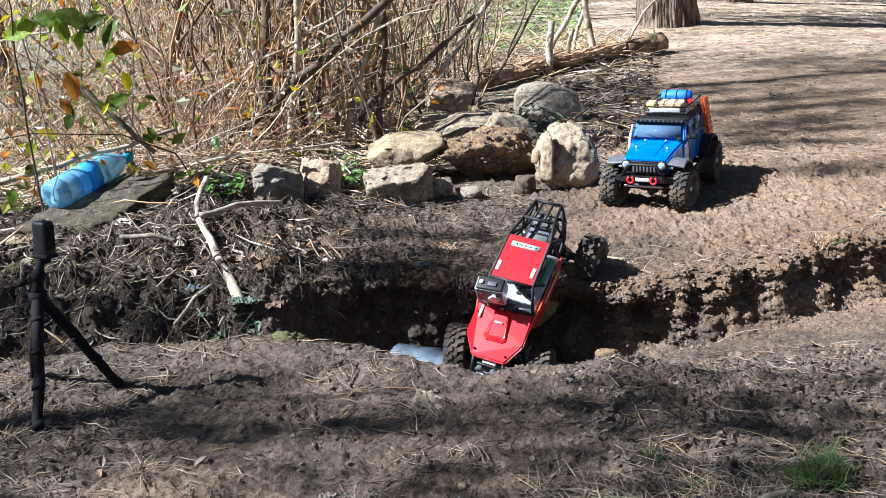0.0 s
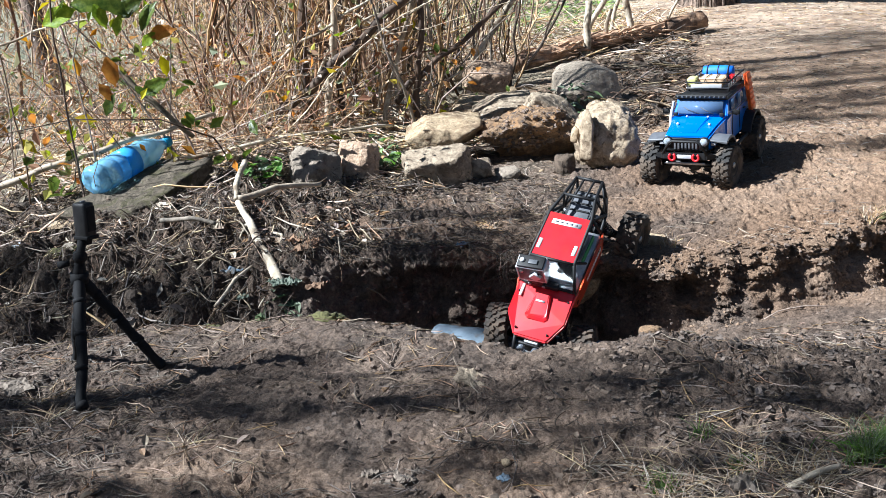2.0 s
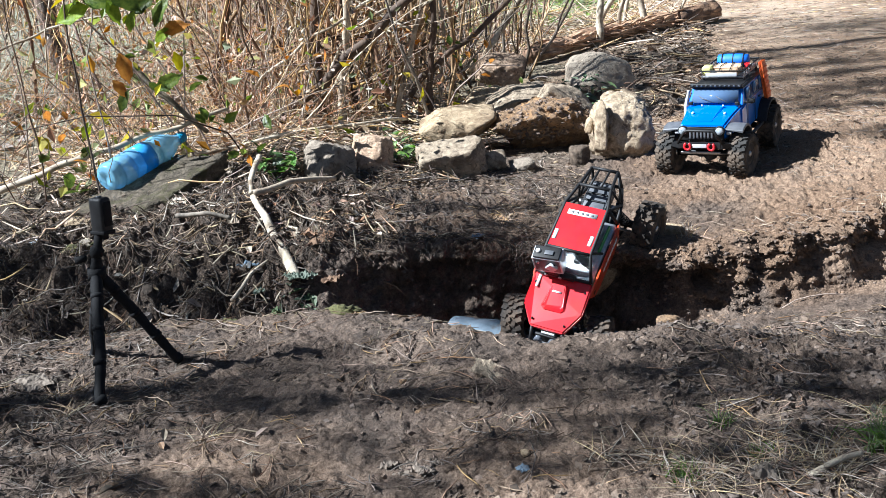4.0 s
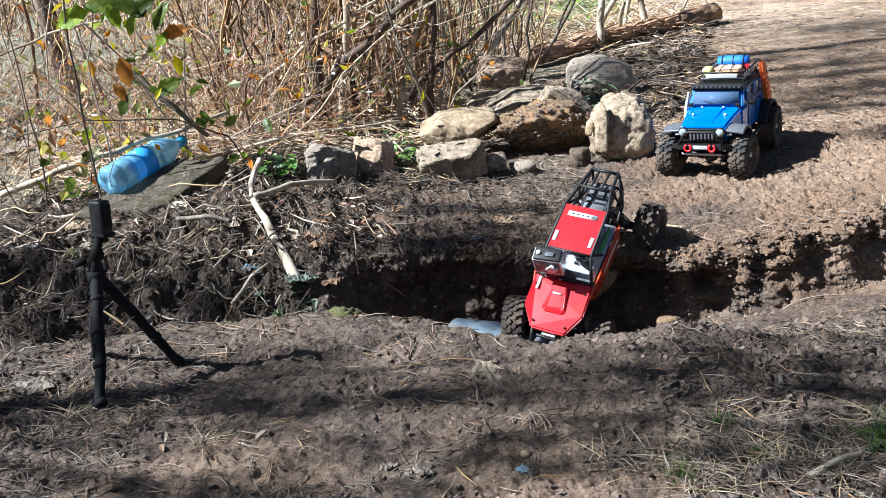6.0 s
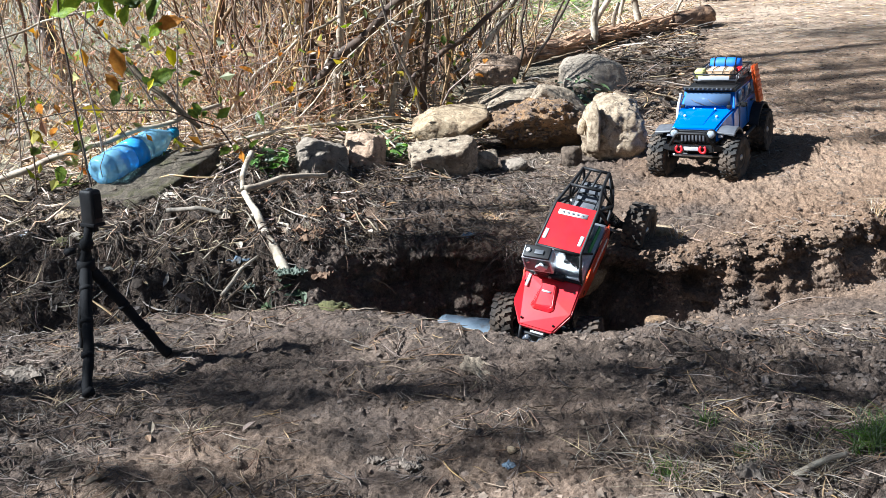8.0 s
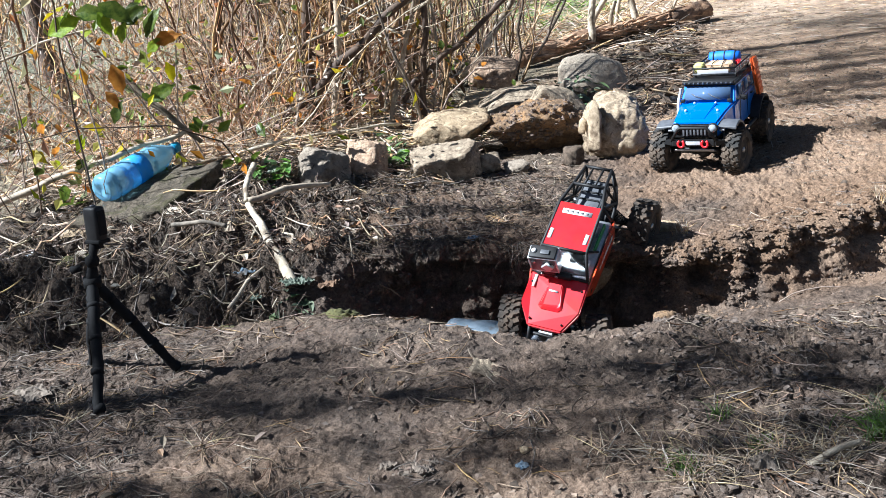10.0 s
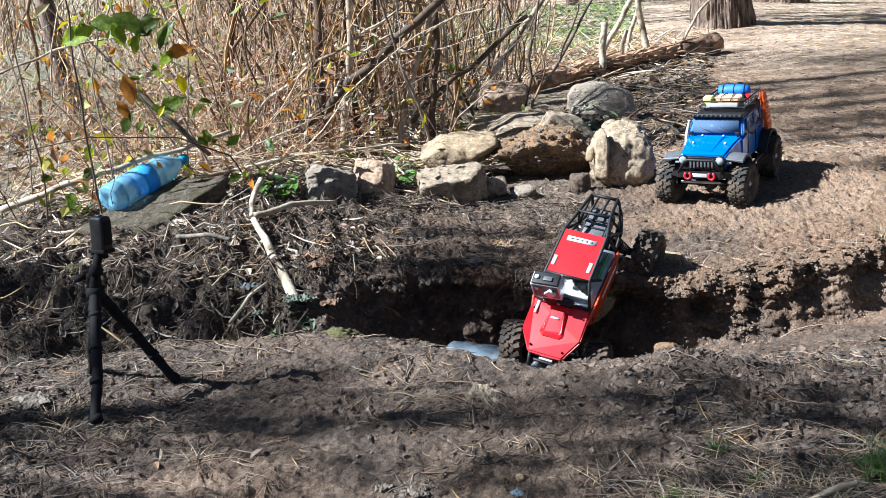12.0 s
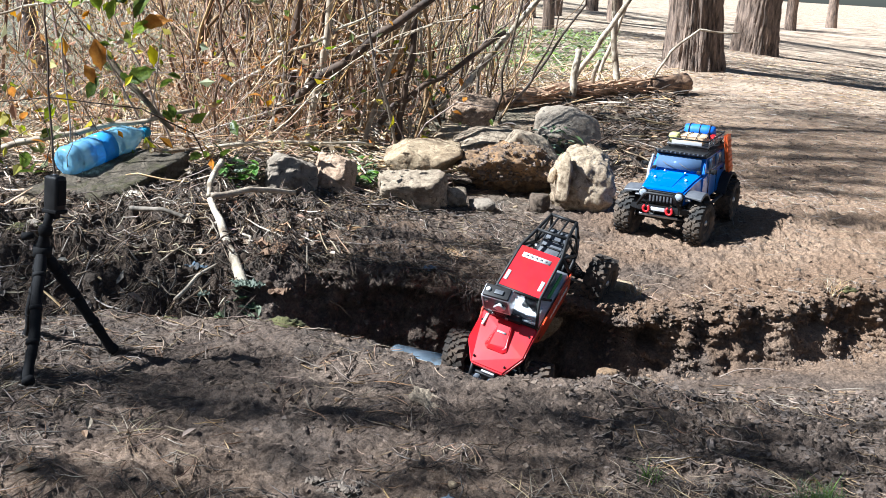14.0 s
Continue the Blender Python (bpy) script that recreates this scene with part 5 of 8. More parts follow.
        stuff("root_litter", v, f, M[shade], label, "roots")
    v, f = lying(800, (-0.3, 0.5), (2.4, 3.15), (0.012, 0.06), (0.0005, 0.0013), slope, k=5, lift=0.006, tilt=0.25, bend=0.4)
    stuff("fibre_litter", v, f, M["fibre"], "weathered fibres on the trodden slope above the ditch", "fibres")
    v, f = lying(210, (-1.3, 0.1), (2.15, 3.4), (0.06, 0.24), (0.0012, 0.0034), bank, k=6, lift=0.016, tilt=0.3, bend=0.2)
    stuff("stick_litter", v, f, M["straw"], "pale dry sticks and stalks on the bank", "twigs")
    v, f = lying(300, (-1.0, -0.2), (2.15, 2.75), (0.02, 0.08), (0.0009, 0.0026), bank, k=6, lift=0.012, tilt=0.35, bend=0.12)
    stuff("stick_litter", v, f, M["dead_blade"], "grey-tan stalk pieces and bark shreds on the bank", "twigs")
    v, f = lying(800, (-0.8, 0.0), (2.95, 3.45), (0.02, 0.13), (0.001, 0.0034), lambda x, y: x < 0.05 + 0.3 * (y - 3.3), k=6, lift=0.015, tilt=0.4, bend=0.15)
    stuff("twig_litter", v, f, M["twig"], "dark broken twigs heaped round the small stones", "twigs")
    v, f = lying(500, (-0.75, 0.0), (2.95, 3.4), (0.015, 0.07), (0.001, 0.0026), lambda x, y: x < 0.0 + 0.3 * (y - 3.3), k=6, lift=0.02, tilt=0.5, bend=0.5)
    stuff("root_litter", v, f, M["root"], "dark roots and rotting stalks round the small stones", "roots")
    v, f = lying(1900, (-1.4, 0.25), (3.05, 4.3), (0.04, 0.22), (0.001, 0.0032), lambda x, y: (x < 0.2 * (y - 3.2) + 0.05) & ((y > 3.28) | (x < -0.62)), k=6, lift=0.035, tilt=0.35, bend=0.15)
    stuff("stick_litter", v, f, M["straw"], "bleached stalks lying crisscross at the thicket's foot", "twigs")
    v, f = lying(1100, (0.45, 1.6), (3.4, 6.2), (0.03, 0.16), (0.0012, 0.0036), lambda x, y: (x < 0.85 + 0.25 * (y - 3.8)) & (x > 0.45 + 0.12 * (y - 3.8)), k=5, lift=0.015, tilt=0.5, bend=0.3)
    stuff("stick_litter", v, f, M["fibre"], "brown brushwood strewn between boulder and path", "twigs")
    v, f = lying(1100, (0.1, 2.0), (5.5, 7.6), (0.05, 0.25), (0.0015, 0.0045), lambda x, y: (x < 0.35 + 0.75 * (y - 5.35)) & (x < 1.75), k=5, lift=0.05, tilt=0.7, bend=0.3)
    stuff("dry_grass", v, f, M["straw"], "pale dry grass and stalks matted behind the log", "dry grass")
    v, f = lying(45, (0.2, 0.9), (1.15, 1.5), (0.03, 0.09), (0.0004, 0.0009), lambda x, y: x > 0.15, k=6, lift=0.01, tilt=0.2, bend=0.2, dirs=(2.7, 0.5))
    stuff("dead_grass", v, f, M["dead_blade"], "flattened pale dead grass in the foreground", "dry grass")
    v, f = lying(170, (-0.12, 0.14), (1.40, 1.52), (0.012, 0.05), (0.0005, 0.0012), lambda x, y: np.hypot((x - 0.01) / 0.12, (y - 1.46) / 0.05) < rs.uniform(0.4, 1.1, x.shape), k=5, bend=0.25, tilt=0.2)
    stuff("needle_litter", v, f, M["path_needle"], "patch of rust-coloured needles on the dark soil", "needles")
    v, f = lying(40, (-0.9, 0.9), (1.2, 2.0), (0.03, 0.08), (0.0005, 0.0011), path, k=6, lift=0.006, tilt=0.1, bend=0.3)
    stuff("straw_litter", v, f, M["dead_blade"], "single pale straws lying on the soil", "straw")

    def leaves(name, n, xr, yr, size, mask, material, label, lift=0.0):
        x, y = rs.uniform(*xr, n), rs.uniform(*yr, n)
        keep = mask(x, y)
        x, y = x[keep], y[keep]
        n = len(x)
        a = rs.uniform(0, 2 * np.pi, n)
        s = rs.uniform(*size, n)
        z = height(x, y) + 0.005 + lift * rs.uniform(0, 1, n)
        d = np.stack([np.cos(a), np.sin(a), rs.normal(0, 0.3, n)], -1) * s[:, None]
        w = np.stack([-np.sin(a), np.cos(a), rs.normal(0, 0.35, n)], -1) * s[:, None] * 0.42
        p = np.stack([x, y, z], -1)
        cup = np.array([0, 0, 1.0]) * s[:, None] * 0.22
        vv = np.stack([p - d, p - d * 0.3 + w + cup, p - d * 0.3, p - d * 0.3 - w + cup, p + d * 0.4 + w * 0.8 + cup, p + d * 0.4, p + d * 0.4 - w * 0.8 + cup, p + d], 1).reshape(-1, 3)
        vv[:, 2] = np.maximum(vv[:, 2], height(vv[:, 0], vv[:, 1]) + 0.001)
        b = np.arange(n)[:, None] * 8
        q = np.concatenate([b + np.array([0, 1, 2, 2]), b + np.array([0, 2, 3, 3]), b + np.array([1, 4, 5, 2]), b + np.array([2, 5, 6, 3]), b + np.array([4, 7, 5, 5]), b + np.array([5, 7, 6, 6])], 0)
        tri = np.concatenate([q[:, [0, 1, 2]], q[:, [0, 2, 3]]], 0)
        tri = tri[(tri[:, 1] != tri[:, 2]) & (tri[:, 0] != tri[:, 2])]
        return stuff(name, vv, tri, material, label, "leaves", False)

    # soil crumbs: small broken lumps, thickest on the ditch wall and rims
    phi = (1 + 5 ** 0.5) / 2
    ico = np.array([(-1, phi, 0), (1, phi, 0), (-1, -phi, 0), (1, -phi, 0), (0, -1, phi), (0, 1, phi), (0, -1, -phi), (0, 1, -phi), (phi, 0, -1), (phi, 0, 1), (-phi, 0, -1), (-phi, 0, 1)]) / 1.9
    tri = np.array([(0, 11, 5), (0, 5, 1), (0, 1, 7), (0, 7, 10), (0, 10, 11), (1, 5, 9), (5, 11, 4), (11, 10, 2), (10, 7, 6), (7, 1, 8), (3, 9, 4), (3, 4, 2), (3, 2, 6), (3, 6, 8), (3, 8, 9), (4, 9, 5), (2, 4, 11), (6, 2, 10), (8, 6, 7), (9, 8, 1)])

    def crumbs(n, xr, yr, size, mask, label, material="crumb", spots=None):
        if spots is None:
            x, y = rs.uniform(*xr, n), rs.uniform(*yr, n)
            keep = mask(x, y)
            x, y = x[keep], y[keep]
            z = height(x, y)
        else:
            pick = spots[rs.randint(0, len(spots), n)]
            x, y, z = pick[:, 0], pick[:, 1], pick[:, 2]
        n = len(x)
        s_ = size[0] + (size[1] - size[0]) * rs.uniform(0, 1, n) ** 2.4
        a = rs.uniform(0, 2 * np.pi, n)
        v = ico[None] * (1 + 0.5 * rs.uniform(-1, 1, (n, 12, 1))) * (s_[:, None] * rs.uniform(0.6, 1.2, (n, 3)))[:, None, :]
        c, d = np.cos(a)[:, None], np.sin(a)[:, None]
        v = np.stack([v[..., 0] * c - v[..., 1] * d, v[..., 0] * d + v[..., 1] * c, v[..., 2] * 0.8], -1)
        v = v + np.stack([x, y, z - s_ * 0.25], -1)[:, None, :]
        f_ = (tri[None] + 12 * np.arange(n)[:, None, None]).reshape(-1, 3)
        stuff("soil_crumbs", v.reshape(-1, 3), f_, M[material], label, "soil", False)

    def chips(n, xr, yr, length, mask, label, material="chip", tilt=0.42):
        """Flat broken flakes of bark and caked soil, lying tilted."""
        x, y = rs.uniform(*xr, n), rs.uniform(*yr, n)
        keep = mask(x, y)
        x, y = x[keep], y[keep]
        n = len(x)
        L = length[0] + (length[1] - length[0]) * rs.uniform(0, 1, n) ** 2.2
        cube = np.array([(i, j, k) for k in (-1, 1) for j in (-1, 1) for i in (-1, 1)], float)
        quad = np.array([(0, 2, 3, 1), (4, 5, 7, 6), (0, 1, 5, 4), (2, 6, 7, 3), (0, 4, 6, 2), (1, 3, 7, 5)])
        dim = np.stack([L * 0.5, L * rs.uniform(0.14, 0.4, n), L * rs.uniform(0.05, 0.14, n)], -1)
        v = cube[None] * (1 + 0.4 * rs.uniform(-1, 1, (n, 8, 3))) * dim[:, None, :]
        q = rs.normal(0, 1, (n, 3)) * np.array([tilt, tilt, 0.0])
        yaw = rs.normal(0, 1, n) * 1.1
        c, s = np.cos(yaw)[:, None], np.sin(yaw)[:, None]
        vx, vy, vz = v[..., 0], v[..., 1], v[..., 2]
        vz = vz + vx * q[:, :1] * 0.6 + vy * q[:, 1:2]
        v = np.stack([vx * c - vy * s, vx * s + vy * c, vz], -1) + np.stack([x, y, height(x, y) + L * 0.07], -1)[:, None, :]
        f_ = (quad[None] + 8 * np.arange(n)[:, None, None]).reshape(-1, 4)
        stuff("soil_chips", v.reshape(-1, 3), f_, M[material], label, "chips", False)

    chips(24000, (-1.05, 1.15), (1.12, 1.98), (0.003, 0.011), lambda x, y: 0.5 * pn(x * 3, y * 4, 28) + sstep(-0.15, 0.25, x - 0.2) + 0.4 * sstep(-0.55, -0.8, x) > rs.uniform(0.1, 1.1, x.shape), "torn flakes of trodden mud in the foreground", "mud", 0.3)
    chips(5200, (-1.05, 1.15), (1.12, 2.1), (0.003, 0.014), lambda x, y: pn(x * 3, y * 3, 25) + 0.2 * (x > 0.1) > 0.05, "bark and soil flakes covering the foreground")
    chips(6500, (-1.2, 0.2), (2.08, 3.0), (0.003, 0.012), lambda x, y: bank(x, y), "bark flakes and clods on the bank")
    chips(4200, (-0.3, 0.5), (2.35, 3.2), (0.003, 0.012), lambda x, y: (pn(x * 4, y * 4, 29) > sstep(0.15, 0.45, x) - 0.1) & (y > np.interp(x, FAR_X, FAR_Y) + 0.01), "crumbled soil flakes on the slope above the ditch", "mud", 0.35)
    chips(160, (-0.98, -0.7), (2.68, 2.95), (0.006, 0.02), lambda x, y: x < 0, "bark flakes and dry bits beside the slab")
    chips(5500, (0.0, 2.3), (2.5, 5.0), (0.003, 0.014), lambda x, y: (pn(x * 2.4, y * 2.4, 26) > -0.15) & (y > np.interp(x, FAR_X, FAR_Y) + 0.02), "bark and soil flakes on the trodden path")
    brush = lambda x, y: (x < 0.80 + 0.28 * (y - 3.8)) & (x > 0.52 + 0.10 * (y - 3.8))
    chips(1500, (0.5, 1.5), (3.7, 6.2), (0.012, 0.055), brush, "broken bark and wood chips heaped beside the path", "chip", 0.6)
    chips(1100, (0.5, 1.5), (3.7, 6.2), (0.01, 0.045), brush, "pale wood chips heaped beside the path", "bark_pale", 0.6)
    v, f = lying(240, (0.5, 1.6), (3.7, 6.2), (0.06, 0.26), (0.002, 0.006), brush, k=6, lift=0.03, tilt=0.35, bend=0.2)
    stuff("stick_litter", v, f, M["twig"], "dark brushwood sticks heaped beside the path", "twigs")
    v, f = lying(140, (0.5, 1.6), (3.7, 6.2), (0.05, 0.2), (0.002, 0.005), brush, k=6, lift=0.04, tilt=0.35, bend=0.2)
    stuff("stick_litter", v, f, M["straw"], "pale bare sticks heaped beside the path", "twigs")
    v, f = lying(5500, (0.8, 7), (6.3, 12), (0.02, 0.09), (0.001, 0.0026), lambda x, y: pn(x * 0.8, y * 0.8, 35) > -0.2, k=3)
    stuff("needle_litter", v, f, M["straw"], "sunlit pale straw strewn far along the path", "needles")
    crumbs(4500, (-1.0, 1.2), (1.15, 2.1), (0.0012, 0.007), lambda x, y: pn(x * 4, y * 4, 15) + 0.2 * (x > 0.1) > 0.0, "loose crumbs of soil in the foreground")
    wall = WALL[0][0]
    cake = CAKED[0][CAKED[0][:, 2] > 0.05]
    crumbs(900, None, None, (0.002, 0.011), None, "crumbs of soil caked on a brown stone", spots=cake)
    crumbs(700, (-1.25, -0.1), (2.1, 2.95), (0.005, 0.02), lambda x, y: pn(x * 4, y * 4, 61) > 0.0, "dark clods of humus on the bank", "clod")
    crumbs(1600, None, None, (0.0012, 0.008), None, "dark clods and crumbs clinging to the ditch wall", spots=wall)
    crumbs(3000, None, None, (0.0008, 0.0055), None, "ochre crumbs clinging to the ditch wall", "ochre_crumb", wall[(wall[:, 0] > 0.36) & (pn(wall[:, 0] * 5, wall[:, 2] * 7, 71) > -0.1)])
    crumbs(1500, (-0.5, 1.3), (2.1, 2.65), (0.0015, 0.0075), lambda x, y: (np.abs(y - np.interp(x, FAR_X, FAR_Y) + 0.03) < 0.2) & (np.abs(y - np.interp(x, FAR_X, FAR_Y) + 0.04) > 0.1), "clods and crumbs on the ditch wall")
    crumbs(2600, (-1.2, 0.6), (2.1, 3.5), (0.0015, 0.006), lambda x, y: pn(x * 4, y * 4, 16) > 0.0, "loose crumbs of soil on the bank and path")
    leaves("leaf_litter", 1000, (-1.3, 0.3), (2.1, 3.6), (0.006, 0.02), lambda x, y: bank(x, y) & ((y > np.interp(x, FAR_X, FAR_Y) - 0.01) | (x < -0.45)), M["leaf_dry"], "dry brown leaves scattered on the bank")
    leaves("leaf_litter", 260, (-0.52, -0.18), (2.33, 2.72), (0.006, 0.016), lambda x, y: (pn(x * 9, y * 9, 12) > -0.1) & (y > np.interp(x, FAR_X, FAR_Y)), M["leaf_brown"], "russet dead leaves and bark below the branch", 0.01)
    leaves("leaf_litter", 12, (-0.9, 1.0), (1.2, 2.0), (0.008, 0.018), path, M["leaf_dry"], "few pale dead leaves on the foreground soil")
    leaves("leaf_litter", 1800, (-3.5, 0.4), (3.2, 7), (0.02, 0.05), lambda x, y: x < 0.25 * (y - 3), M["leaf_dry"], "dry leaves under the thicket")
    def hanging(name, n, size, material, label, near_bottle=False, low=False):
        """Small leaves caught among the canes."""
        y = rs.uniform(2.93, 3.5, n) if near_bottle else rs.uniform(3.05, 5.2, n)
        x = rs.uniform(-0.46, -0.2, n) * y if near_bottle else rs.uniform(-0.55, 0.06, n) * y
        keep = (x < -0.05 + 0.2 * (y - 3.6)) & (pn(x * 1.7, y * 1.7, 44) > -0.1)
        x, y = x[keep], y[keep]
        n = len(x)
        p = np.stack([x, y, height(x, y) + (0.01 + 0.42 * rs.uniform(0, 1, n) ** 2.2 if low else 0.05 + 0.6 * rs.uniform(0, 1, n) ** 1.6)], -1)
        d = rs.normal(0, 1, (n, 3))
        d /= np.linalg.norm(d, axis=1, keepdims=True)
        w = np.cross(d, rs.normal(0, 1, (n, 3)))
        w /= np.linalg.norm(w, axis=1, keepdims=True)
        s = rs.uniform(*size, n)[:, None]
        u = np.cross(d, w) * s * 0.25
        vv = np.stack([p - d * s, p + w * s * 0.5 + u, p + d * s, p - w * s * 0.5 + u], 1).reshape(-1, 3)
        b = np.arange(n)[:, None] * 4
        stuff(name, vv, np.concatenate([b + np.array([0, 1, 2]), b + np.array([0, 2, 3])], 0), material, label, "leaves", False)

    hanging("thicket_leaves", 520, (0.01, 0.026), M["hang_green"], "small yellow-green leaves caught in the thicket")
    hanging("thicket_leaves", 620, (0.008, 0.024), M["hang_orange"], "small withered orange leaves caught in the thicket")
    hanging("dead_leaves", 3600, (0.005, 0.015), M["hang_tan"], "bleached dead leaves caught low in the thicket", low=True)
    hanging("dead_leaves", 1500, (0.006, 0.018), M["rusty"], "rust-brown dead leaves caught low in the thicket", low=True)
    hanging("thicket_leaves", 260, (0.01, 0.026), M["hang_yellow"], "small yellowing leaves caught in the thicket")
    hanging("bramble_leaves", 110, (0.012, 0.034), M["hang_yellow"], "yellowing bramble leaves round the bottle", True)
    hanging("bramble_leaves", 150, (0.012, 0.032), M["hang_green"], "yellow-green bramble leaves round the bottle", True)
    hanging("bramble_leaves", 110, (0.01, 0.028), M["hang_orange"], "withered orange bramble leaves round the bottle", True)
    leaves("ground_ivy", 6500, (-2.0, 2.6), (6.6, 11.5), (0.014, 0.036), lambda x, y: (pn(x * 0.9, y * 0.9, 31) > -0.22) & (x < 0.75 + 0.2 * (y - 5)), M["far_green"], "pale green grass and herbs behind the log", 0.08)
    leaves("ground_ivy", 4200, (-0.7, 0.1), (2.2, 3.5), (0.010, 0.026), lambda x, y: (np.hypot(x + 0.56, y - 3.03) < 0.055) | (np.hypot(x + 0.20, y - 3.22) < 0.075) | (np.hypot(x + 0.22, y - 3.5) < 0.06), M["ivy"], "small green ivy leaves among stones and branches", 0.05)
    leaves("ground_ivy", 500, (0.25, 0.6), (3.6, 4.05), (0.008, 0.02), lambda x, y: np.hypot(x - 0.42, y - 3.8) < 0.12, M["dull_leaf"], "dusty green herbs on the soil inside the stone pile", 0.16)
    leaves("ground_ivy", 300, (-0.6, -0.3), (2.1, 2.4), (0.008, 0.02), lambda x, y: (np.hypot(x + 0.42, y - 2.22) < 0.06) | (np.hypot(x + 0.5, y - 2.16) < 0.05), M["dull_leaf"], "dusty green leaves at the ditch's end")


litter()

# ---------- model vehicles ----------


def wheel(parent, x, y, z, R, W, tyre_mat, rim_mat, steer=0.0, side=1, lugs=20):
    """A crawler wheel: hub with tyre (knobbly tread) and rim under it. side: 1 for the left."""
    m = pose(x, y, z, 0, 0, steer)
    hub = part("wheel", lathe([(0.007, -W * 0.3), (0.009, -W * 0.3), (0.009, W * 0.38), (0.005, W * 0.42)], 12), M["steel"], parent, loc=m)
    w = W / 2
    bm = lathe([(R * 0.5, -w * 0.72), (R * 0.6, -w * 0.95), (R * 0.78, -w), (R * 0.9, -w * 0.9), (R * 0.945, -w * 0.6), (R * 0.955, 0), (R * 0.945, w * 0.6),
                (R * 0.9, w * 0.9), (R * 0.78, w), (R * 0.6, w * 0.95), (R * 0.5, w * 0.72)], 48)
    for i in range(lugs):
        for row, (yy, dy, off) in enumerate(((-0.66, 0.5, 0), (-0.2, 0.34, 0.5), (0.24, 0.34, 0), (0.68, 0.5, 0.5))):
            a = 2 * math.pi * (i + off) / lugs
            rr = R * (0.945 if abs(yy) > 0.5 else 0.965)
            q = Euler((0, -a, 0)).to_quaternion() @ Euler((radians(18 if row % 2 else -18), 0, 0)).to_quaternion()
            c = Vector((math.cos(a) * rr, yy * w, math.sin(a) * rr))
            box((R * 0.12, dy * w, R * 0.16), c, 0.0, bm, q, 1.0)
    part("tyre", bm, tyre_mat, hub, smooth=False)
    s = side
    bm = lathe([(R * 0.52, -w * 0.7), (R * 0.54, s * w * 0.78), (R * 0.47, s * w * 0.74), (R * 0.44, s * w * 0.45), (R * 0.2, s * w * 0.35), (R * 0.15, s * w * 0.5)], 28)
    for i in range(6):
        a = 2 * math.pi * i / 6
        c = Vector((math.cos(a) * R * 0.33, s * w * 0.46, math.sin(a) * R * 0.33))
        box((R * 0.3, w * 0.16, R * 0.12), c, 0.001, bm, Euler((0, -a, 0)).to_quaternion())
    part("rim", bm, rim_mat, hub, smooth=False)
    return hub


def shock(parent, a, b):
    a, b = Vector(a), Vector(b)
    s = part("shock_absorber", tube([a, a.lerp(b, 0.55)], 0.0055, 10), M["steel"], parent)
    d = (b - a).normalized()
    u = d.orthogonal().normalized()
    w = d.cross(u)
    n = 70
    pts = [a.lerp(b, 0.12 + 0.8 * i / n) + (u * math.cos(i * 0.75) + w * math.sin(i * 0.75)) * 0.008 for i in range(n + 1)]
    part("spring", tube(pts, 0.0011, 5), M["black"], s)
    part("rod", tube([a.lerp(b, 0.5), b], 0.0022, 8), M["steel"], s)


def axle(parent, x, z, half):
    ax = part("axle", tube([(x, -half, z), (x, -0.03, z), (x, -0.02, z), (x, 0.02, z), (x, 0.03, z), (x, half, z)], [0.009, 0.009, 0.012, 0.012, 0.009, 0.009], 12), M["black"], parent)
    part("differential", lathe([(0.004, -0.021), (0.017, -0.016), (0.021, 0), (0.017, 0.016), (0.004, 0.021)], 16, "X", loc=(x, 0.012, z)), M["black"], ax)
    part("tie_rod", tube([(x + 0.022, -half * 0.85, z + 0.004), (x + 0.022, half * 0.85, z + 0.004)], 0.003, 8), M["steel"], ax)


def loft(sections, bm=None, cap=True):
    """Skin through closed sections of equal length."""
    bm = bm or bmesh.new()
    rows = [[bm.verts.new(p) for p in s] for s in sections]
    n = len(rows[0])
    for a, b in zip(rows, rows[1:]):
        for k in range(n):
            bm.faces.new((a[k], a[(k + 1) % n], b[(k + 1) % n], b[k]))
    if cap:
        bm.faces.new(rows[0][::-1])
        bm.faces.new(rows[-1])
    bmesh.ops.recalc_face_normals(bm, faces=bm.faces)
    return bm


def bevelled(bm, width=0.003, seg=2):
    bmesh.ops.bevel(bm, geom=[e for e in bm.edges if len(e.link_faces) == 2 and e.calc_face_angle(0) > 0.25], offset=width, segments=seg, affect="EDGES")
    return bm


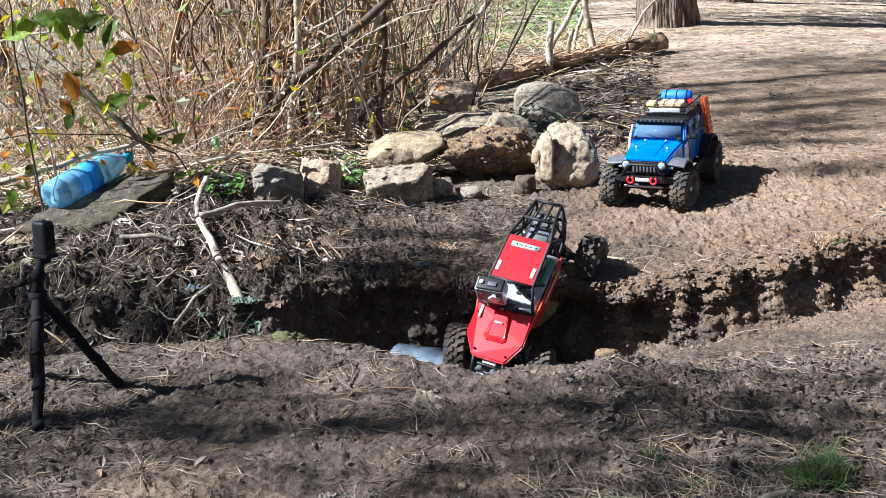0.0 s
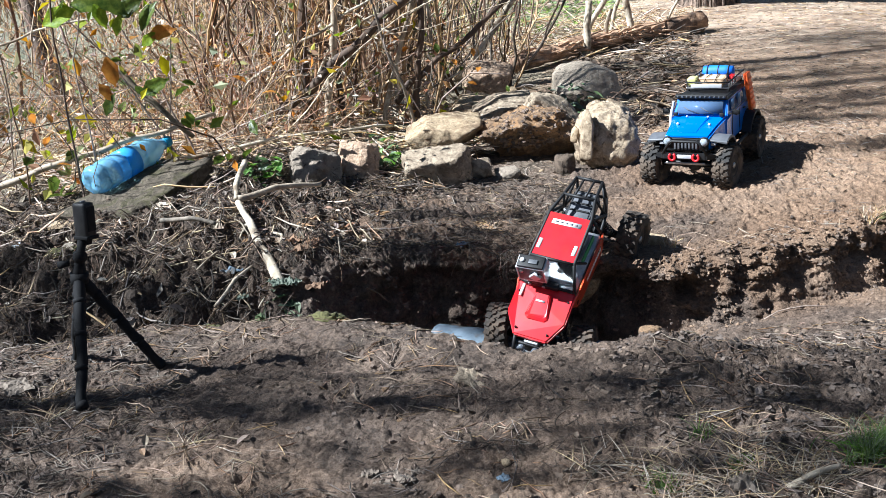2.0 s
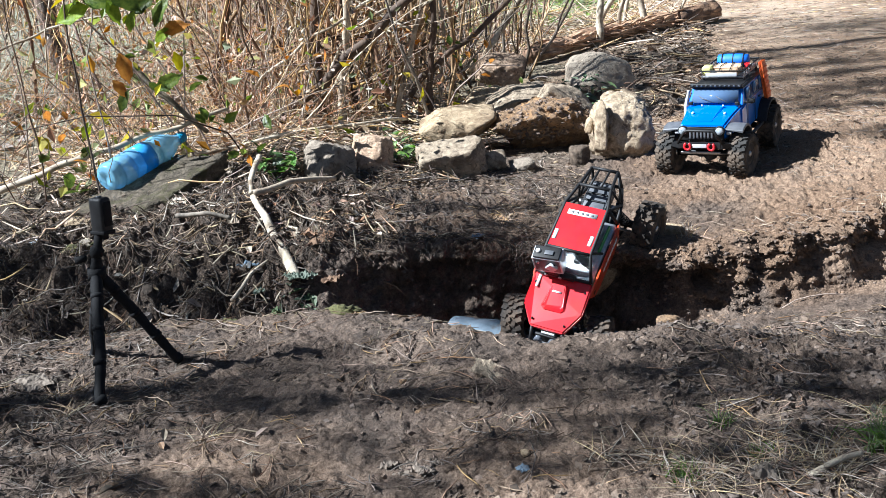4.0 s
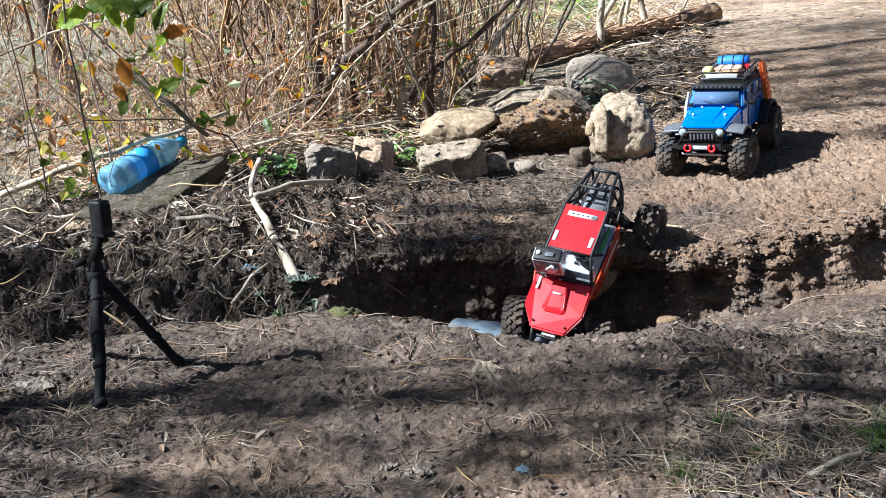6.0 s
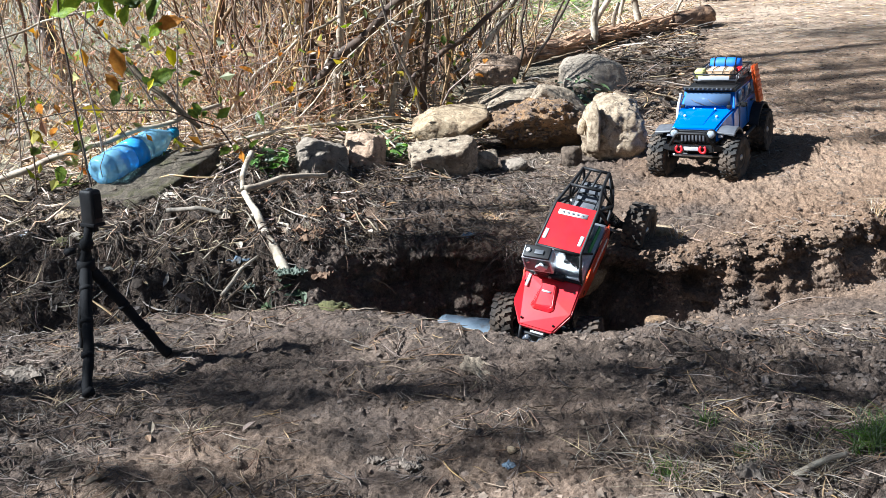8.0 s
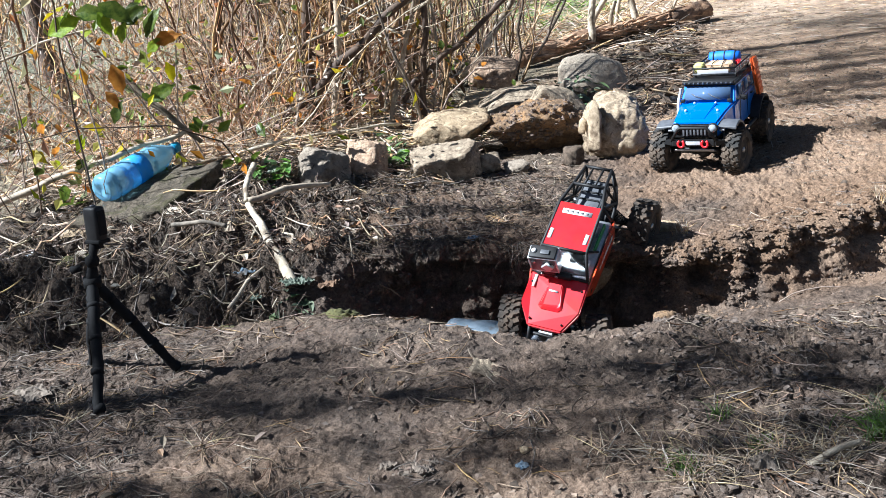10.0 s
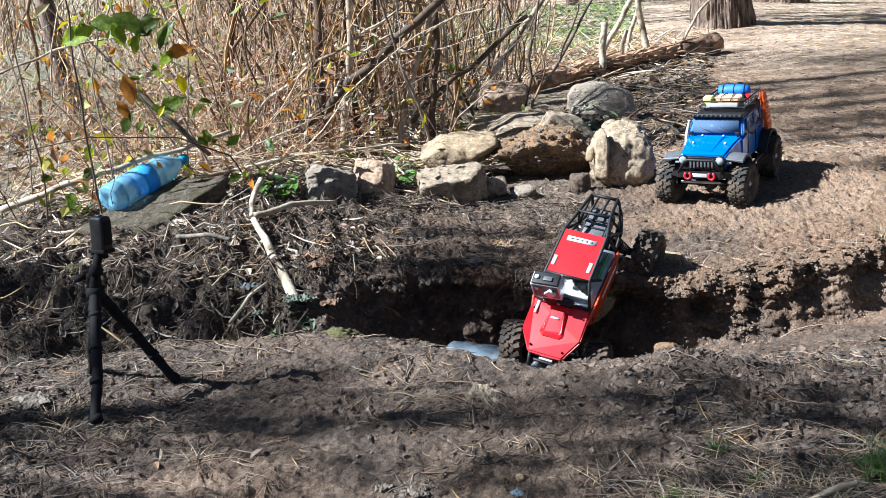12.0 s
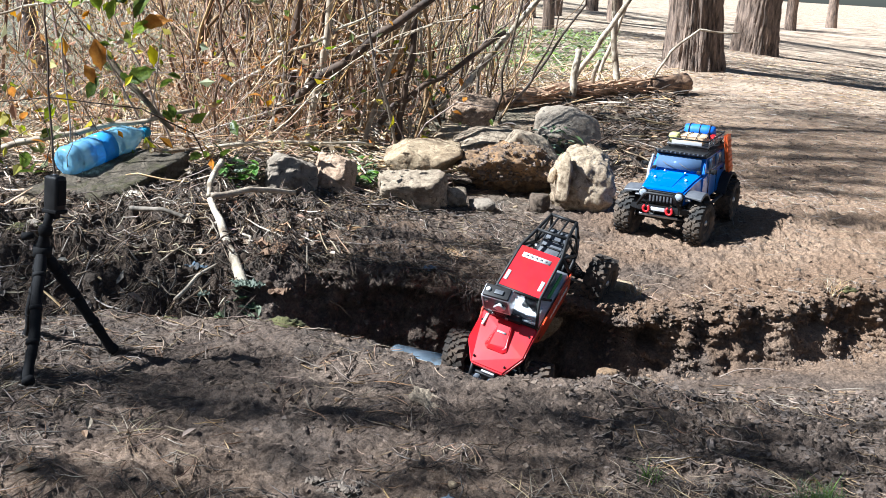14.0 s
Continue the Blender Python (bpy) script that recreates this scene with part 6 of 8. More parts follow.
def action_camera(parent, m):
    """Small camera in a clear housing."""
    body = part("action_camera", bevelled(box((0.022, 0.058, 0.041), (0, 0, 0), 0.003), 0.001), M["liner"], parent, "grey action camera in a clear waterproof case", loc=m)
    case = bmesh.new()
    for y in (-0.034, 0.034):
        box((0.036, 0.004, 0.056), (0, y, 0), 0.001, case)
    for z in (-0.026, 0.026):
        box((0.036, 0.066, 0.004), (0, 0, z), 0.001, case)
    part("case", case, M["case"], body, "pale translucent waterproof case")
    part("case_back", box((0.003, 0.066, 0.05), (-0.017, 0, 0), 0.001), M["case"], body)
    part("front_plate", box((0.003, 0.064, 0.048), (0.0165, 0, 0), 0.001), M["grey_plastic"], body)
    part("lens", lathe([(0.003, 0.016), (0.0115, 0.016), (0.0115, 0.021), (0.009, 0.023), (0.001, 0.0215)], 24, "X", loc=(0, 0.012, 0.002)), M["lens_glass"], body)
    part("lens_hood", lathe([(0.0135, 0.014), (0.0155, 0.014), (0.0155, 0.026), (0.0135, 0.026)], 4, "X", loc=(0, 0.012, 0.002)), M["case"], body)
    part("shutter_button", lathe([(0.006, 0.0), (0.006, 0.004), (0.004, 0.006)], 14, "Z", loc=(0.0, -0.022, 0.033)), M["white"], body)
    part("latch", box((0.034, 0.066, 0.006), (0, 0, 0.031), 0.002), M["black"], body)
    part("latch_hook", box((0.012, 0.022, 0.004), (0.002, 0.006, 0.0355), 0.001), M["grey_plastic"], body)
    part("record_button", lathe([(0.005, 0), (0.005, 0.003)], 14, "X", loc=(0.017, -0.023, 0.012)), M["steel"], body)
    part("mount", box((0.014, 0.012, 0.02), (0, 0, -0.036), 0.002), M["black"], body)
    return body


def buggy():
    m = Matrix(((-0.4655, 0.8649, -0.1875, 0.2368), (-0.6385, -0.4749, -0.6056, 2.3204), (-0.6129, -0.1622, 0.7733, -0.0911), (0, 0, 0, 1)))
    q = m.to_quaternion()
    t = thing("rock_crawler_buggy", Matrix.LocRotScale(m.translation, q, None), "glossy red radio-controlled rock crawler buggy, nose down in the ditch", "toy car")
    R, W, half = 0.059, 0.05, 0.098
    for x, steer in ((0.155, 14), (-0.155, 0)):
        for s in (1, -1):
            drop = 0.035 if x < 0 and s < 0 else 0.0
            wheel(t, x, s * half * (0.9 if drop else 1.0), R - drop, R, W, M["mud_rubber"], M["black"], steer, s)
        axle(t, x, R, half - 0.02)
    # chassis
    part("skid_plate", box((0.1, 0.05, 0.012), (0, 0, 0.085), 0.003), M["black"], t)
    for s in (1, -1):
        part("frame_rail", tube([(0.17, s * 0.025, 0.105), (0.06, s * 0.03, 0.1), (-0.08, s * 0.03, 0.1), (-0.17, s * 0.028, 0.115)], 0.005, 8), M["black"], t)
        part("link_arm", tube([(0.15, s * 0.045, 0.052), (0.04, s * 0.03, 0.082)], 0.0035, 8), M["black"], t)
        part("link_arm", tube([(-0.15, s * 0.045, 0.052), (-0.04, s * 0.03, 0.082)], 0.0035, 8), M["black"], t)
        shock(t, (0.125, s * 0.036, 0.145), (0.15, s * 0.055, 0.066))
        shock(t, (-0.12, s * 0.036, 0.165), (-0.15, s * 0.055, 0.066))
    part("drive_shaft", tube([(0.15, 0.01, 0.06), (0.04, 0.005, 0.085)], 0.004, 8), M["steel"], t)
    part("drive_shaft", tube([(-0.15, 0.01, 0.06), (-0.04, 0.005, 0.085)], 0.004, 8), M["steel"], t)
    part("servo", box((0.02, 0.04, 0.036), (0.13, 0, 0.09), 0.002), M["black"], t)
    # hood
    hood = [(0.077, 0.065, 0.163), (0.148, 0.066, 0.151), (0.192, 0.038, 0.136), (0.192, -0.038, 0.136), (0.148, -0.066, 0.151), (0.077, -0.065, 0.163)]
    h = loft([[(x, y, z - 0.012) for x, y, z in hood], hood])
    hd = part("hood", bevelled(h, 0.003), M["red"], t, smooth=False)
    part("hood_scoop", bevelled(loft([[(0.155, 0.02, 0.148), (0.148, 0.028, 0.15), (0.095, 0.018, 0.16), (0.095, -0.018, 0.16), (0.148, -0.028, 0.15), (0.155, -0.02, 0.148)],
                                      [(0.147, 0.015, 0.154), (0.142, 0.021, 0.157), (0.1, 0.014, 0.169), (0.1, -0.014, 0.169), (0.142, -0.021, 0.157), (0.147, -0.015, 0.154)]]), 0.0015), M["red"], hd, smooth=False)
    part("decal", box((0.004, 0.02, 0.0008), (0.116, 0.0, 0.1655), 0), M["liner"], hd, "faint grey bar on the scoop")
    part("decal", box((0.028, 0.006, 0.0008), (0.098, -0.05, 0.1612), 0, None, Euler((0, radians(8), 0)).to_quaternion()), M["white"], hd, "white bar decal")
    # front bumper of tubes
    bp = part("bumper", tube([(0.185, -0.035, 0.13), (0.21, -0.034, 0.108), (0.214, -0.03, 0.088), (0.214, 0.03, 0.088), (0.21, 0.034, 0.108), (0.185, 0.035, 0.13)], 0.004, 8), M["black"], t)
    part("bumper_plate", box((0.006, 0.05, 0.03), (0.198, 0, 0.105), 0.002), M["black"], bp)
    for s in (1, -1):
        part("fog_lamp", lathe([(0.004, 0), (0.008, 0.004), (0.009, 0.012), (0.007, 0.013)], 16, "X", loc=(0.2, s * 0.016, 0.112)), M["lamp_glass"], bp)
    part("winch_bar", tube([(0.205, -0.03, 0.08), (0.205, 0.03, 0.08)], 0.005, 8), M["steel"], bp)
    # side panels
    for s in (1, -1):
        pts = [(0.105, s * 0.062, 0.15), (0.077, s * 0.067, 0.163), (-0.085, s * 0.064, 0.163), (-0.082, s * 0.055, 0.1), (-0.062, s * 0.05, 0.078), (0.03, s * 0.05, 0.078), (0.07, s * 0.055, 0.1)]
        sp = part("side_panel", bevelled(panel(pts if s > 0 else pts[::-1], 0.003), 0.001, 1), M["orange_red"], t, "orange-red side panel with a white bar", smooth=False)
        q = Euler((radians(-s * 9), 0, 0)).to_quaternion()
        part("decal_outline", box((0.088, 0.0012, 0.021), (-0.022, s * 0.0625, 0.131), 0.0005, None, q), M["black"], sp)
        for k in range(7):
            part("decal", box((0.0095, 0.0012, 0.013), (-0.059 + k * 0.0125, s * 0.0637, 0.131), 0.0004, None, q), M["white"], sp, "white bar decal")
        part("vent_slot", box((0.012, 0.002, 0.035), (0.068, s * 0.0605, 0.125), 0.001, None, q), M["black"], sp)
    # cab liner and seat with helmet shape
    part("cab_liner", bevelled(loft([[(0.076, -0.06, 0.148), (0.076, 0.06, 0.148), (0.076, 0.06, 0.159), (0.076, -0.06, 0.159)], [(-0.08, -0.06, 0.15), (-0.08, 0.06, 0.15), (-0.08, 0.06, 0.163), (-0.08, -0.06, 0.163)]]), 0.002), M["dash"], t, "pale grey moulded cab interior")
    part("dashboard", box((0.028, 0.11, 0.014), (0.043, 0, 0.168), 0.004), M["dash"], t, "pale grey moulded dashboard")
    part("instrument_pod", box((0.014, 0.03, 0.01), (0.04, 0.025, 0.178), 0.003), M["black"], t)
    part("steering_wheel", lathe([(0.009, -0.0015), (0.012, 0), (0.009, 0.0015)], 18, "X", loc=(0.024, 0.026, 0.184)), M["black"], t)
    part("green_trim", box((0.07, 0.004, 0.014), (-0.03, 0.052, 0.171), 0.002), M["green_plastic"], t)
    for s in (1, -1):
        st = part("seat", bevelled(box((0.03, 0.036, 0.03), (-0.045, s * 0.026, 0.177), 0.006)), M["liner"], t)
        part("helmet", lathe([(0.004, -0.016), (0.013, -0.012), (0.0165, 0.0), (0.014, 0.011), (0.004, 0.017)], 18, "Z", loc=(-0.025, s * 0.026, 0.186)), M["white"], st, "round white helmet-like shape")
    part("windscreen", panel([(0.074, 0.06, 0.168), (0.034, 0.048, 0.205), (0.034, -0.048, 0.205), (0.074, -0.06, 0.168)], 0.0012), M["clear_plastic"], t).visible_shadow = False
    # roof
    rf = [(0.034, 0.05, 0.207), (-0.076, 0.048, 0.215), (-0.076, -0.048, 0.215), (0.034, -0.05, 0.207)]
    roof = part("roof_panel", bevelled(panel(rf, 0.005), 0.0015), M["red"], t, "red roof panel with a white bar", smooth=False)
    tilt = Euler((0, radians(4.1), 0)).to_quaternion()
    part("decal", box((0.0115, 0.066, 0.0008), (-0.055, 0, 0.2142), 0, None, tilt), M["white"], roof, "white bar decal")
    for k in range(5):
        part("decal", box((0.004, 0.006, 0.0008), (-0.055, -0.022 + 0.011 * k, 0.2149), 0, None, tilt), M["grey_plastic"], roof, "grey bar on the decal")
    for s in (1, -1):
        part("decal", box((0.024, 0.008, 0.0008), (0.004, s * 0.04, 0.2099), 0, None, tilt), M["white"], roof, "white bar decal")
    # cage
    r = 0.0036
    for s in (1, -1):
        part("cage_tube", tube([(0.078, s * 0.062, 0.166), (0.034, s * 0.05, 0.205), (-0.078, s * 0.048, 0.213), (-0.13, s * 0.036, 0.212), (-0.188, s * 0.03, 0.2)], r, 8), M["black"], t)
        part("cage_tube", tube([(-0.078, s * 0.048, 0.213), (-0.085, s * 0.06, 0.163)], r, 8), M["black"], t)
        part("cage_tube", tube([(-0.188, s * 0.03, 0.2), (-0.185, s * 0.034, 0.15), (-0.17, s * 0.028, 0.115)], r, 8), M["black"], t)
        part("cage_tube", tube([(-0.085, s * 0.06, 0.165), (-0.14, s * 0.05, 0.15), (-0.185, s * 0.034, 0.15)], r, 8), M["black"], t)
        part("cage_tube", tube([(-0.078, s * 0.048, 0.21), (-0.14, s * 0.05, 0.15)], r, 8), M["black"], t)
        part("cage_tube", tube([(-0.13, s * 0.036, 0.212), (-0.14, s * 0.05, 0.15)], r * 0.8, 8), M["black"], t)
        part("cage_tube", tube([(-0.14, s * 0.05, 0.15), (-0.188, s * 0.03, 0.2)], r * 0.8, 8), M["black"], t)
        part("pillar", tube([(0.03, s * 0.05, 0.205), (0.0, s * 0.058, 0.165)], r * 0.8, 8), M["black"], t)
    for x, z, y in ((-0.188, 0.2, 0.03), (-0.13, 0.212, 0.036), (-0.185, 0.15, 0.034), (0.034, 0.205, 0.05), (0.077, 0.166, 0.062)):
        part("cage_tube", tube([(x, -y, z), (x, y, z)], r, 8), M["black"], t)
    for y in (-0.012, 0.012):
        part("cage_tube", tube([(-0.13, y, 0.212), (-0.188, y, 0.2)], r * 0.7, 8), M["black"], t)
    part("battery_box", bevelled(box((0.085, 0.055, 0.03), (-0.125, 0, 0.165), 0.003)), M["grey_plastic"], t, "dark grey ribbed rear deck")
    for k in range(4):
        part("deck_rib", box((0.004, 0.046, 0.003), (-0.155 + 0.02 * k, 0, 0.1815), 0.001), M["black"], t)
    action_camera(t, pose(0.075, -0.024, 0.218, 0, 0, 6) @ Matrix.Scale(0.86, 4))
    part("camera_base", box((0.03, 0.035, 0.012), (0.07, -0.022, 0.181), 0.003), M["black"], t)
    bar = part("mount_bar", box((0.014, 0.078, 0.012), (0.078, -0.012, 0.1705), 0.003), M["black"], t)
    for y in (-0.036, -0.004):
        part("bolt", lathe([(0.001, 0.0), (0.0038, 0.0), (0.0038, 0.002), (0.001, 0.0025)], 12, "X", loc=(0.085, y, 0.172)), M["steel"], bar)
    part("nose_lamp", box((0.004, 0.03, 0.007), (0.196, 0.004, 0.124), 0.001), M["case"], t, "pale lamp strip under the nose")
    for x, y in ((0.178, 0.036), (0.178, -0.036), (0.1, 0.056), (0.1, -0.056)):
        part("body_clip", lathe([(0.0006, 0), (0.0026, 0), (0.0022, 0.003), (0.0006, 0.004)], 10, "Z", loc=(x, y, 0.141 + (0.178 - x) * 0.21)), M["black"], hd)


def jeep():
    origin = Vector((0.744, 3.108, 0.0))
    yaw = math.degrees(math.atan2(-0.87, -0.49))
    zf, zr = gz(0.668, 2.973), gz(0.82, 3.243)
    m = Matrix.Translation((origin.x, origin.y, (zf + zr) / 2 - 0.002)) @ Matrix.Rotation(radians(yaw), 4, "Z") @ Matrix.Rotation(math.atan2(zr - zf, 0.31), 4, "Y")
    t = thing("off_road_model_car", m, "metallic blue radio-controlled off-road car with loaded roof rack", "toy car")
    R, W, half = 0.062, 0.052, 0.102
    for x, steer in ((0.155, -6), (-0.155, 0)):
        for s in (1, -1):
            wheel(t, x, s * half, R, R, W, M["rubber"], M["black"], steer, s)
        axle(t, x, R, half - 0.02)
    for s in (1, -1):
        part("frame_rail", box((0.38, 0.012, 0.016), (-0.01, s * 0.035, 0.09), 0.002), M["black"], t)
        shock(t, (0.13, s * 0.045, 0.13), (0.15, s * 0.06, 0.07))
        shock(t, (-0.13, s * 0.045, 0.13), (-0.15, s * 0.06, 0.07))
        part("link_arm", tube([(0.15, s * 0.05, 0.055), (0.02, s * 0.035, 0.085)], 0.0035, 8), M["black"], t)
        part("link_arm", tube([(-0.15, s * 0.05, 0.055), (-0.02, s * 0.035, 0.085)], 0.0035, 8), M["black"], t)
        part("rock_slider", tube([(0.095, s * 0.09, 0.092), (0.08, s * 0.1, 0.09), (-0.09, s * 0.1, 0.09), (-0.1, s * 0.09, 0.092)], 0.005, 8), M["black"], t)
    part("gearbox", box((0.09, 0.05, 0.03), (0, 0, 0.085), 0.004), M["black"], t)

    def sec(x, z0, z1, w0, w1):
        return [(x, -w0, z0), (x, w0, z0), (x, w1, z1), (x, -w1, z1)]

    # lower body tub
    part("body", bevelled(loft([sec(0.075, 0.1, 0.168, 0.08, 0.08), sec(0.02, 0.098, 0.178, 0.084, 0.082), sec(-0.215, 0.1, 0.178, 0.084, 0.081), sec(-0.225, 0.108, 0.175, 0.08, 0.078)]), 0.004), M["blue"], t, smooth=False)
    hood = part("hood", bevelled(loft([sec(0.195, 0.112, 0.148, 0.06, 0.06), sec(0.185, 0.11, 0.153, 0.064, 0.063), sec(0.12, 0.108, 0.166, 0.07, 0.069), sec(0.062, 0.108, 0.176, 0.08, 0.077)]), 0.005), M["blue"], t, smooth=False)
    part("hood_bulge", bevelled(loft([[(0.175, -0.026, 0.15), (0.175, 0.026, 0.15), (0.175, 0.022, 0.156), (0.175, -0.022, 0.156)], [(0.075, -0.034, 0.168), (0.075, 0.034, 0.168), (0.075, 0.03, 0.179), (0.075, -0.03, 0.179)]]), 0.002), M["blue"], hood, smooth=False)
    for s in (1, -1):
        part("hood_latch", lathe([(0.003, 0), (0.004, 0.003), (0.002, 0.006)], 10, "Z", loc=(0.125, s * 0.045, 0.165)), M["white"], hood, "small pale hood latch")
        part("hood_latch", lathe([(0.003, 0), (0.003, 0.003), (0.002, 0.005)], 10, "Z", loc=(0.085, s * 0.03, 0.178)), M["white"], hood, "small pale washer nozzle")
    # cabin
    cab = [sec(0.062, 0.174, 0.177, 0.079, 0.079), sec(0.03, 0.174, 0.228, 0.079, 0.072), sec(-0.205, 0.174, 0.228, 0.079, 0.072), sec(-0.22, 0.174, 0.222, 0.078, 0.07)]
    cabin = part("cabin", bevelled(loft(cab), 0.003), M["blue"], t, smooth=False)
    wsc = part("windscreen", panel([(0.0605, 0.067, 0.1815), (0.0605, -0.067, 0.1815), (0.0362, -0.063, 0.2225), (0.0362, 0.063, 0.2225)], 0.002), M["dark_glass"], cabin, "dark windscreen glass with sky reflection put into its blue", loc=Matrix.Translation((0.0045, 0, 0.002)))
    for y0, y1 in ((0.042, 0.014), (0.002, -0.034)):
        part("wiper", tube([(0.066, y0, 0.183), (0.058, y1, 0.196), (0.052, y1 - 0.012, 0.203)], 0.0013, 6), M["grey_plastic"], wsc)
    for s in (1, -1):
        for x0, x1 in ((0.022, -0.045), (-0.055, -0.118), (-0.128, -0.195)):
            pts = [(x0, s * 0.0787, 0.183), (x0 - 0.004, s * 0.0735, 0.221), (x1, s * 0.0735, 0.221), (x1, s * 0.0787, 0.183)]
            part("side_window", panel(pts if s > 0 else pts[::-1], 0.002), M["dark_glass"], cabin, "dark side window in the same sky-toned blue", loc=Matrix.Translation((0, s * 0.0018, 0)))
        part("belt_trim", box((0.25, 0.003, 0.003), (-0.08, s * 0.0825, 0.178), 0.001), M["grey_plastic"], t)
        for x in (-0.005, -0.09):
            part("door_handle", box((0.016, 0.005, 0.004), (x - 0.02, s * 0.0845, 0.163), 0.001), M["black"], t)
            part("door_seam", box((0.0016, 0.0016, 0.07), (x + 0.03, s * 0.084, 0.138), 0), M["black"], t)
        mr = part("wing_mirror", bevelled(box((0.008, 0.02, 0.016), (0.052, s * 0.1, 0.189), 0.003)), M["black"], t)
        part("mirror_arm", tube([(0.05, s * 0.08, 0.182), (0.052, s * 0.095, 0.186)], 0.002, 6), M["black"], mr)
        part("cowl_lamp", box((0.01, 0.012, 0.012), (0.072, s * 0.066, 0.184), 0.002), M["black"], t)
        # fenders
        for x, k in ((0.155, "front"), (-0.155, "rear")):
            secs = []
            for i in range(9):
                a = radians((62 if x > 0 else 20) + (108 if x > 0 else 150) * i / 8)
                rr = 0.078
                px_, pz_ = x + math.cos(a) * rr * 1.02, 0.072 + math.sin(a) * rr * 1.0
                yi, yo = s * 0.06, s * 0.112
                secs.append([(px_, yi, pz_), (px_, yo, pz_ - 0.004), (px_, yo, pz_ - 0.012), (px_, yi, pz_ - 0.004)])
            part("fender", bevelled(loft(secs), 0.0015, 1), M["grey_plastic"] if x > 0 else M["black"], t, "grey plastic wheel arch" if x > 0 else "", smooth=False)
    # pale tube in place of a thin white reflection on the pillar
    part("snorkel", tube([(0.1, -0.074, 0.15), (0.07, -0.082, 0.17), (0.055, -0.083, 0.19), (0.042, -0.08, 0.216), (0.044, -0.081, 0.222)], 0.0045, 8), M["liner"], t, "pale grey tube standing in for a reflection on the pillar")
    rf = part("roof", bevelled(loft([sec(0.036, 0.226, 0.234, 0.075, 0.072), sec(0.02, 0.226, 0.238, 0.076, 0.07), sec(-0.2, 0.226, 0.238, 0.076, 0.07), sec(-0.222, 0.222, 0.232, 0.074, 0.068)]), 0.003), M["black"], t, "matt black hard top", smooth=False)
    lb = part("light_bar", box((0.012, 0.148, 0.011), (0.043, 0, 0.24), 0.002), M["black"], rf)
    for k in range(11):
        part("led", lathe([(0.001, 0), (0.003, 0.001), (0.003, 0.002)], 10, "X", loc=(0.0485, -0.066 + k * 0.0132, 0.24)), M["lamp_glass"], lb)
    # front
    gr = part("grille", bevelled(box((0.012, 0.122, 0.038), (0.197, 0, 0.128), 0.004)), M["black"], t)
    for k in range(7):
        part("grille_slat", box((0.004, 0.006, 0.026), (0.204, -0.03 + 0.01 * k, 0.128), 0.0015), M["grey_plastic"], gr)
    for s in (1, -1):
        hl = part("headlight", lathe([(0.004, 0), (0.0105, 0.002), (0.0115, 0.006), (0.009, 0.009), (0.002, 0.010)], 24, "X", loc=(0.2, s * 0.051, 0.137)), M["reflector"], t, "clear round headlight with a bright reflector")
        part("bezel", lathe([(0.0135, 0), (0.0145, 0.004), (0.0120, 0.009), (0.0118, 0.002)], 24, "X", loc=(0.198, s * 0.051, 0.137)), M["black"], hl)
        part("indicator", box((0.008, 0.014, 0.008), (0.185, s * 0.072, 0.128), 0.002), M["liner"], t)
    bp = part("bumper", bevelled(loft([[(0.205, -0.086, 0.09), (0.222, -0.06, 0.09), (0.222, 0.06, 0.09), (0.205, 0.086, 0.09)], [(0.205, -0.086, 0.107), (0.222, -0.06, 0.109), (0.222, 0.06, 0.109), (0.205, 0.086, 0.107)]]), 0.003), M["black"], t, smooth=False)
    part("bull_bar", tube([(0.218, -0.062, 0.105), (0.222, -0.042, 0.138), (0.222, -0.034, 0.142), (0.222, 0.034, 0.142), (0.222, 0.042, 0.138), (0.218, 0.062, 0.105)], 0.004, 8), M["black"], bp)
    part("plate", box((0.002, 0.04, 0.01), (0.2242, 0, 0.1), 0.0005), M["liner"], bp, "pale blank plate")
    for s in (1, -1):
        ring = [(0.227, s * 0.033 + 0.0085 * math.sin(a), 0.099 - 0.0095 * math.cos(a)) for a in np.linspace(0.5, 2 * math.pi - 0.5, 12) + math.pi]
        part("shackle", tube(ring, 0.0032, 8), M["hook_red"], bp, "bright red shackle")
    part("skid", box((0.006, 0.11, 0.006), (0.212, 0, 0.078), 0.001), M["steel"], bp)
    # roof rack and load
    rk = part("roof_rack", tube([(-0.02, -0.06, 0.25), (-0.02, 0.06, 0.25), (-0.2, 0.06, 0.25), (-0.2, -0.06, 0.25), (-0.02, -0.06, 0.25)], 0.0025, 6), M["steel"], t)
    part("rack_rail", tube([(-0.018, -0.062, 0.268), (-0.018, 0.062, 0.268), (-0.202, 0.062, 0.268), (-0.202, -0.062, 0.268), (-0.018, -0.062, 0.268)], 0.0025, 6), M["black"], rk)
    for k in range(7):
        x = -0.03 - k * 0.026
        part("rack_bar", tube([(x, -0.06, 0.25), (x, 0.06, 0.25)], 0.002, 6), M["steel"], rk)
        for s in (1, -1):
            part("rack_post", tube([(x, s * 0.061, 0.25), (x, s * 0.062, 0.268)], 0.0018, 6), M["steel"], rk)
    for x in (-0.04, -0.18):
        for s in (1, -1):
            part("rack_foot", tube([(x, s * 0.058, 0.236), (x, s * 0.06, 0.25)], 0.003, 6), M["black"], rk)
    part("front_panel", box((0.004, 0.09, 0.011), (-0.012, 0.0, 0.259), 0.001), M["liner"], rk, "pale bar across the rack's front")
    part("crate", bevelled(box((0.06, 0.07, 0.022), (-0.07, 0.005, 0.263), 0.002)), M["crate"], t, "tan load box under a net")
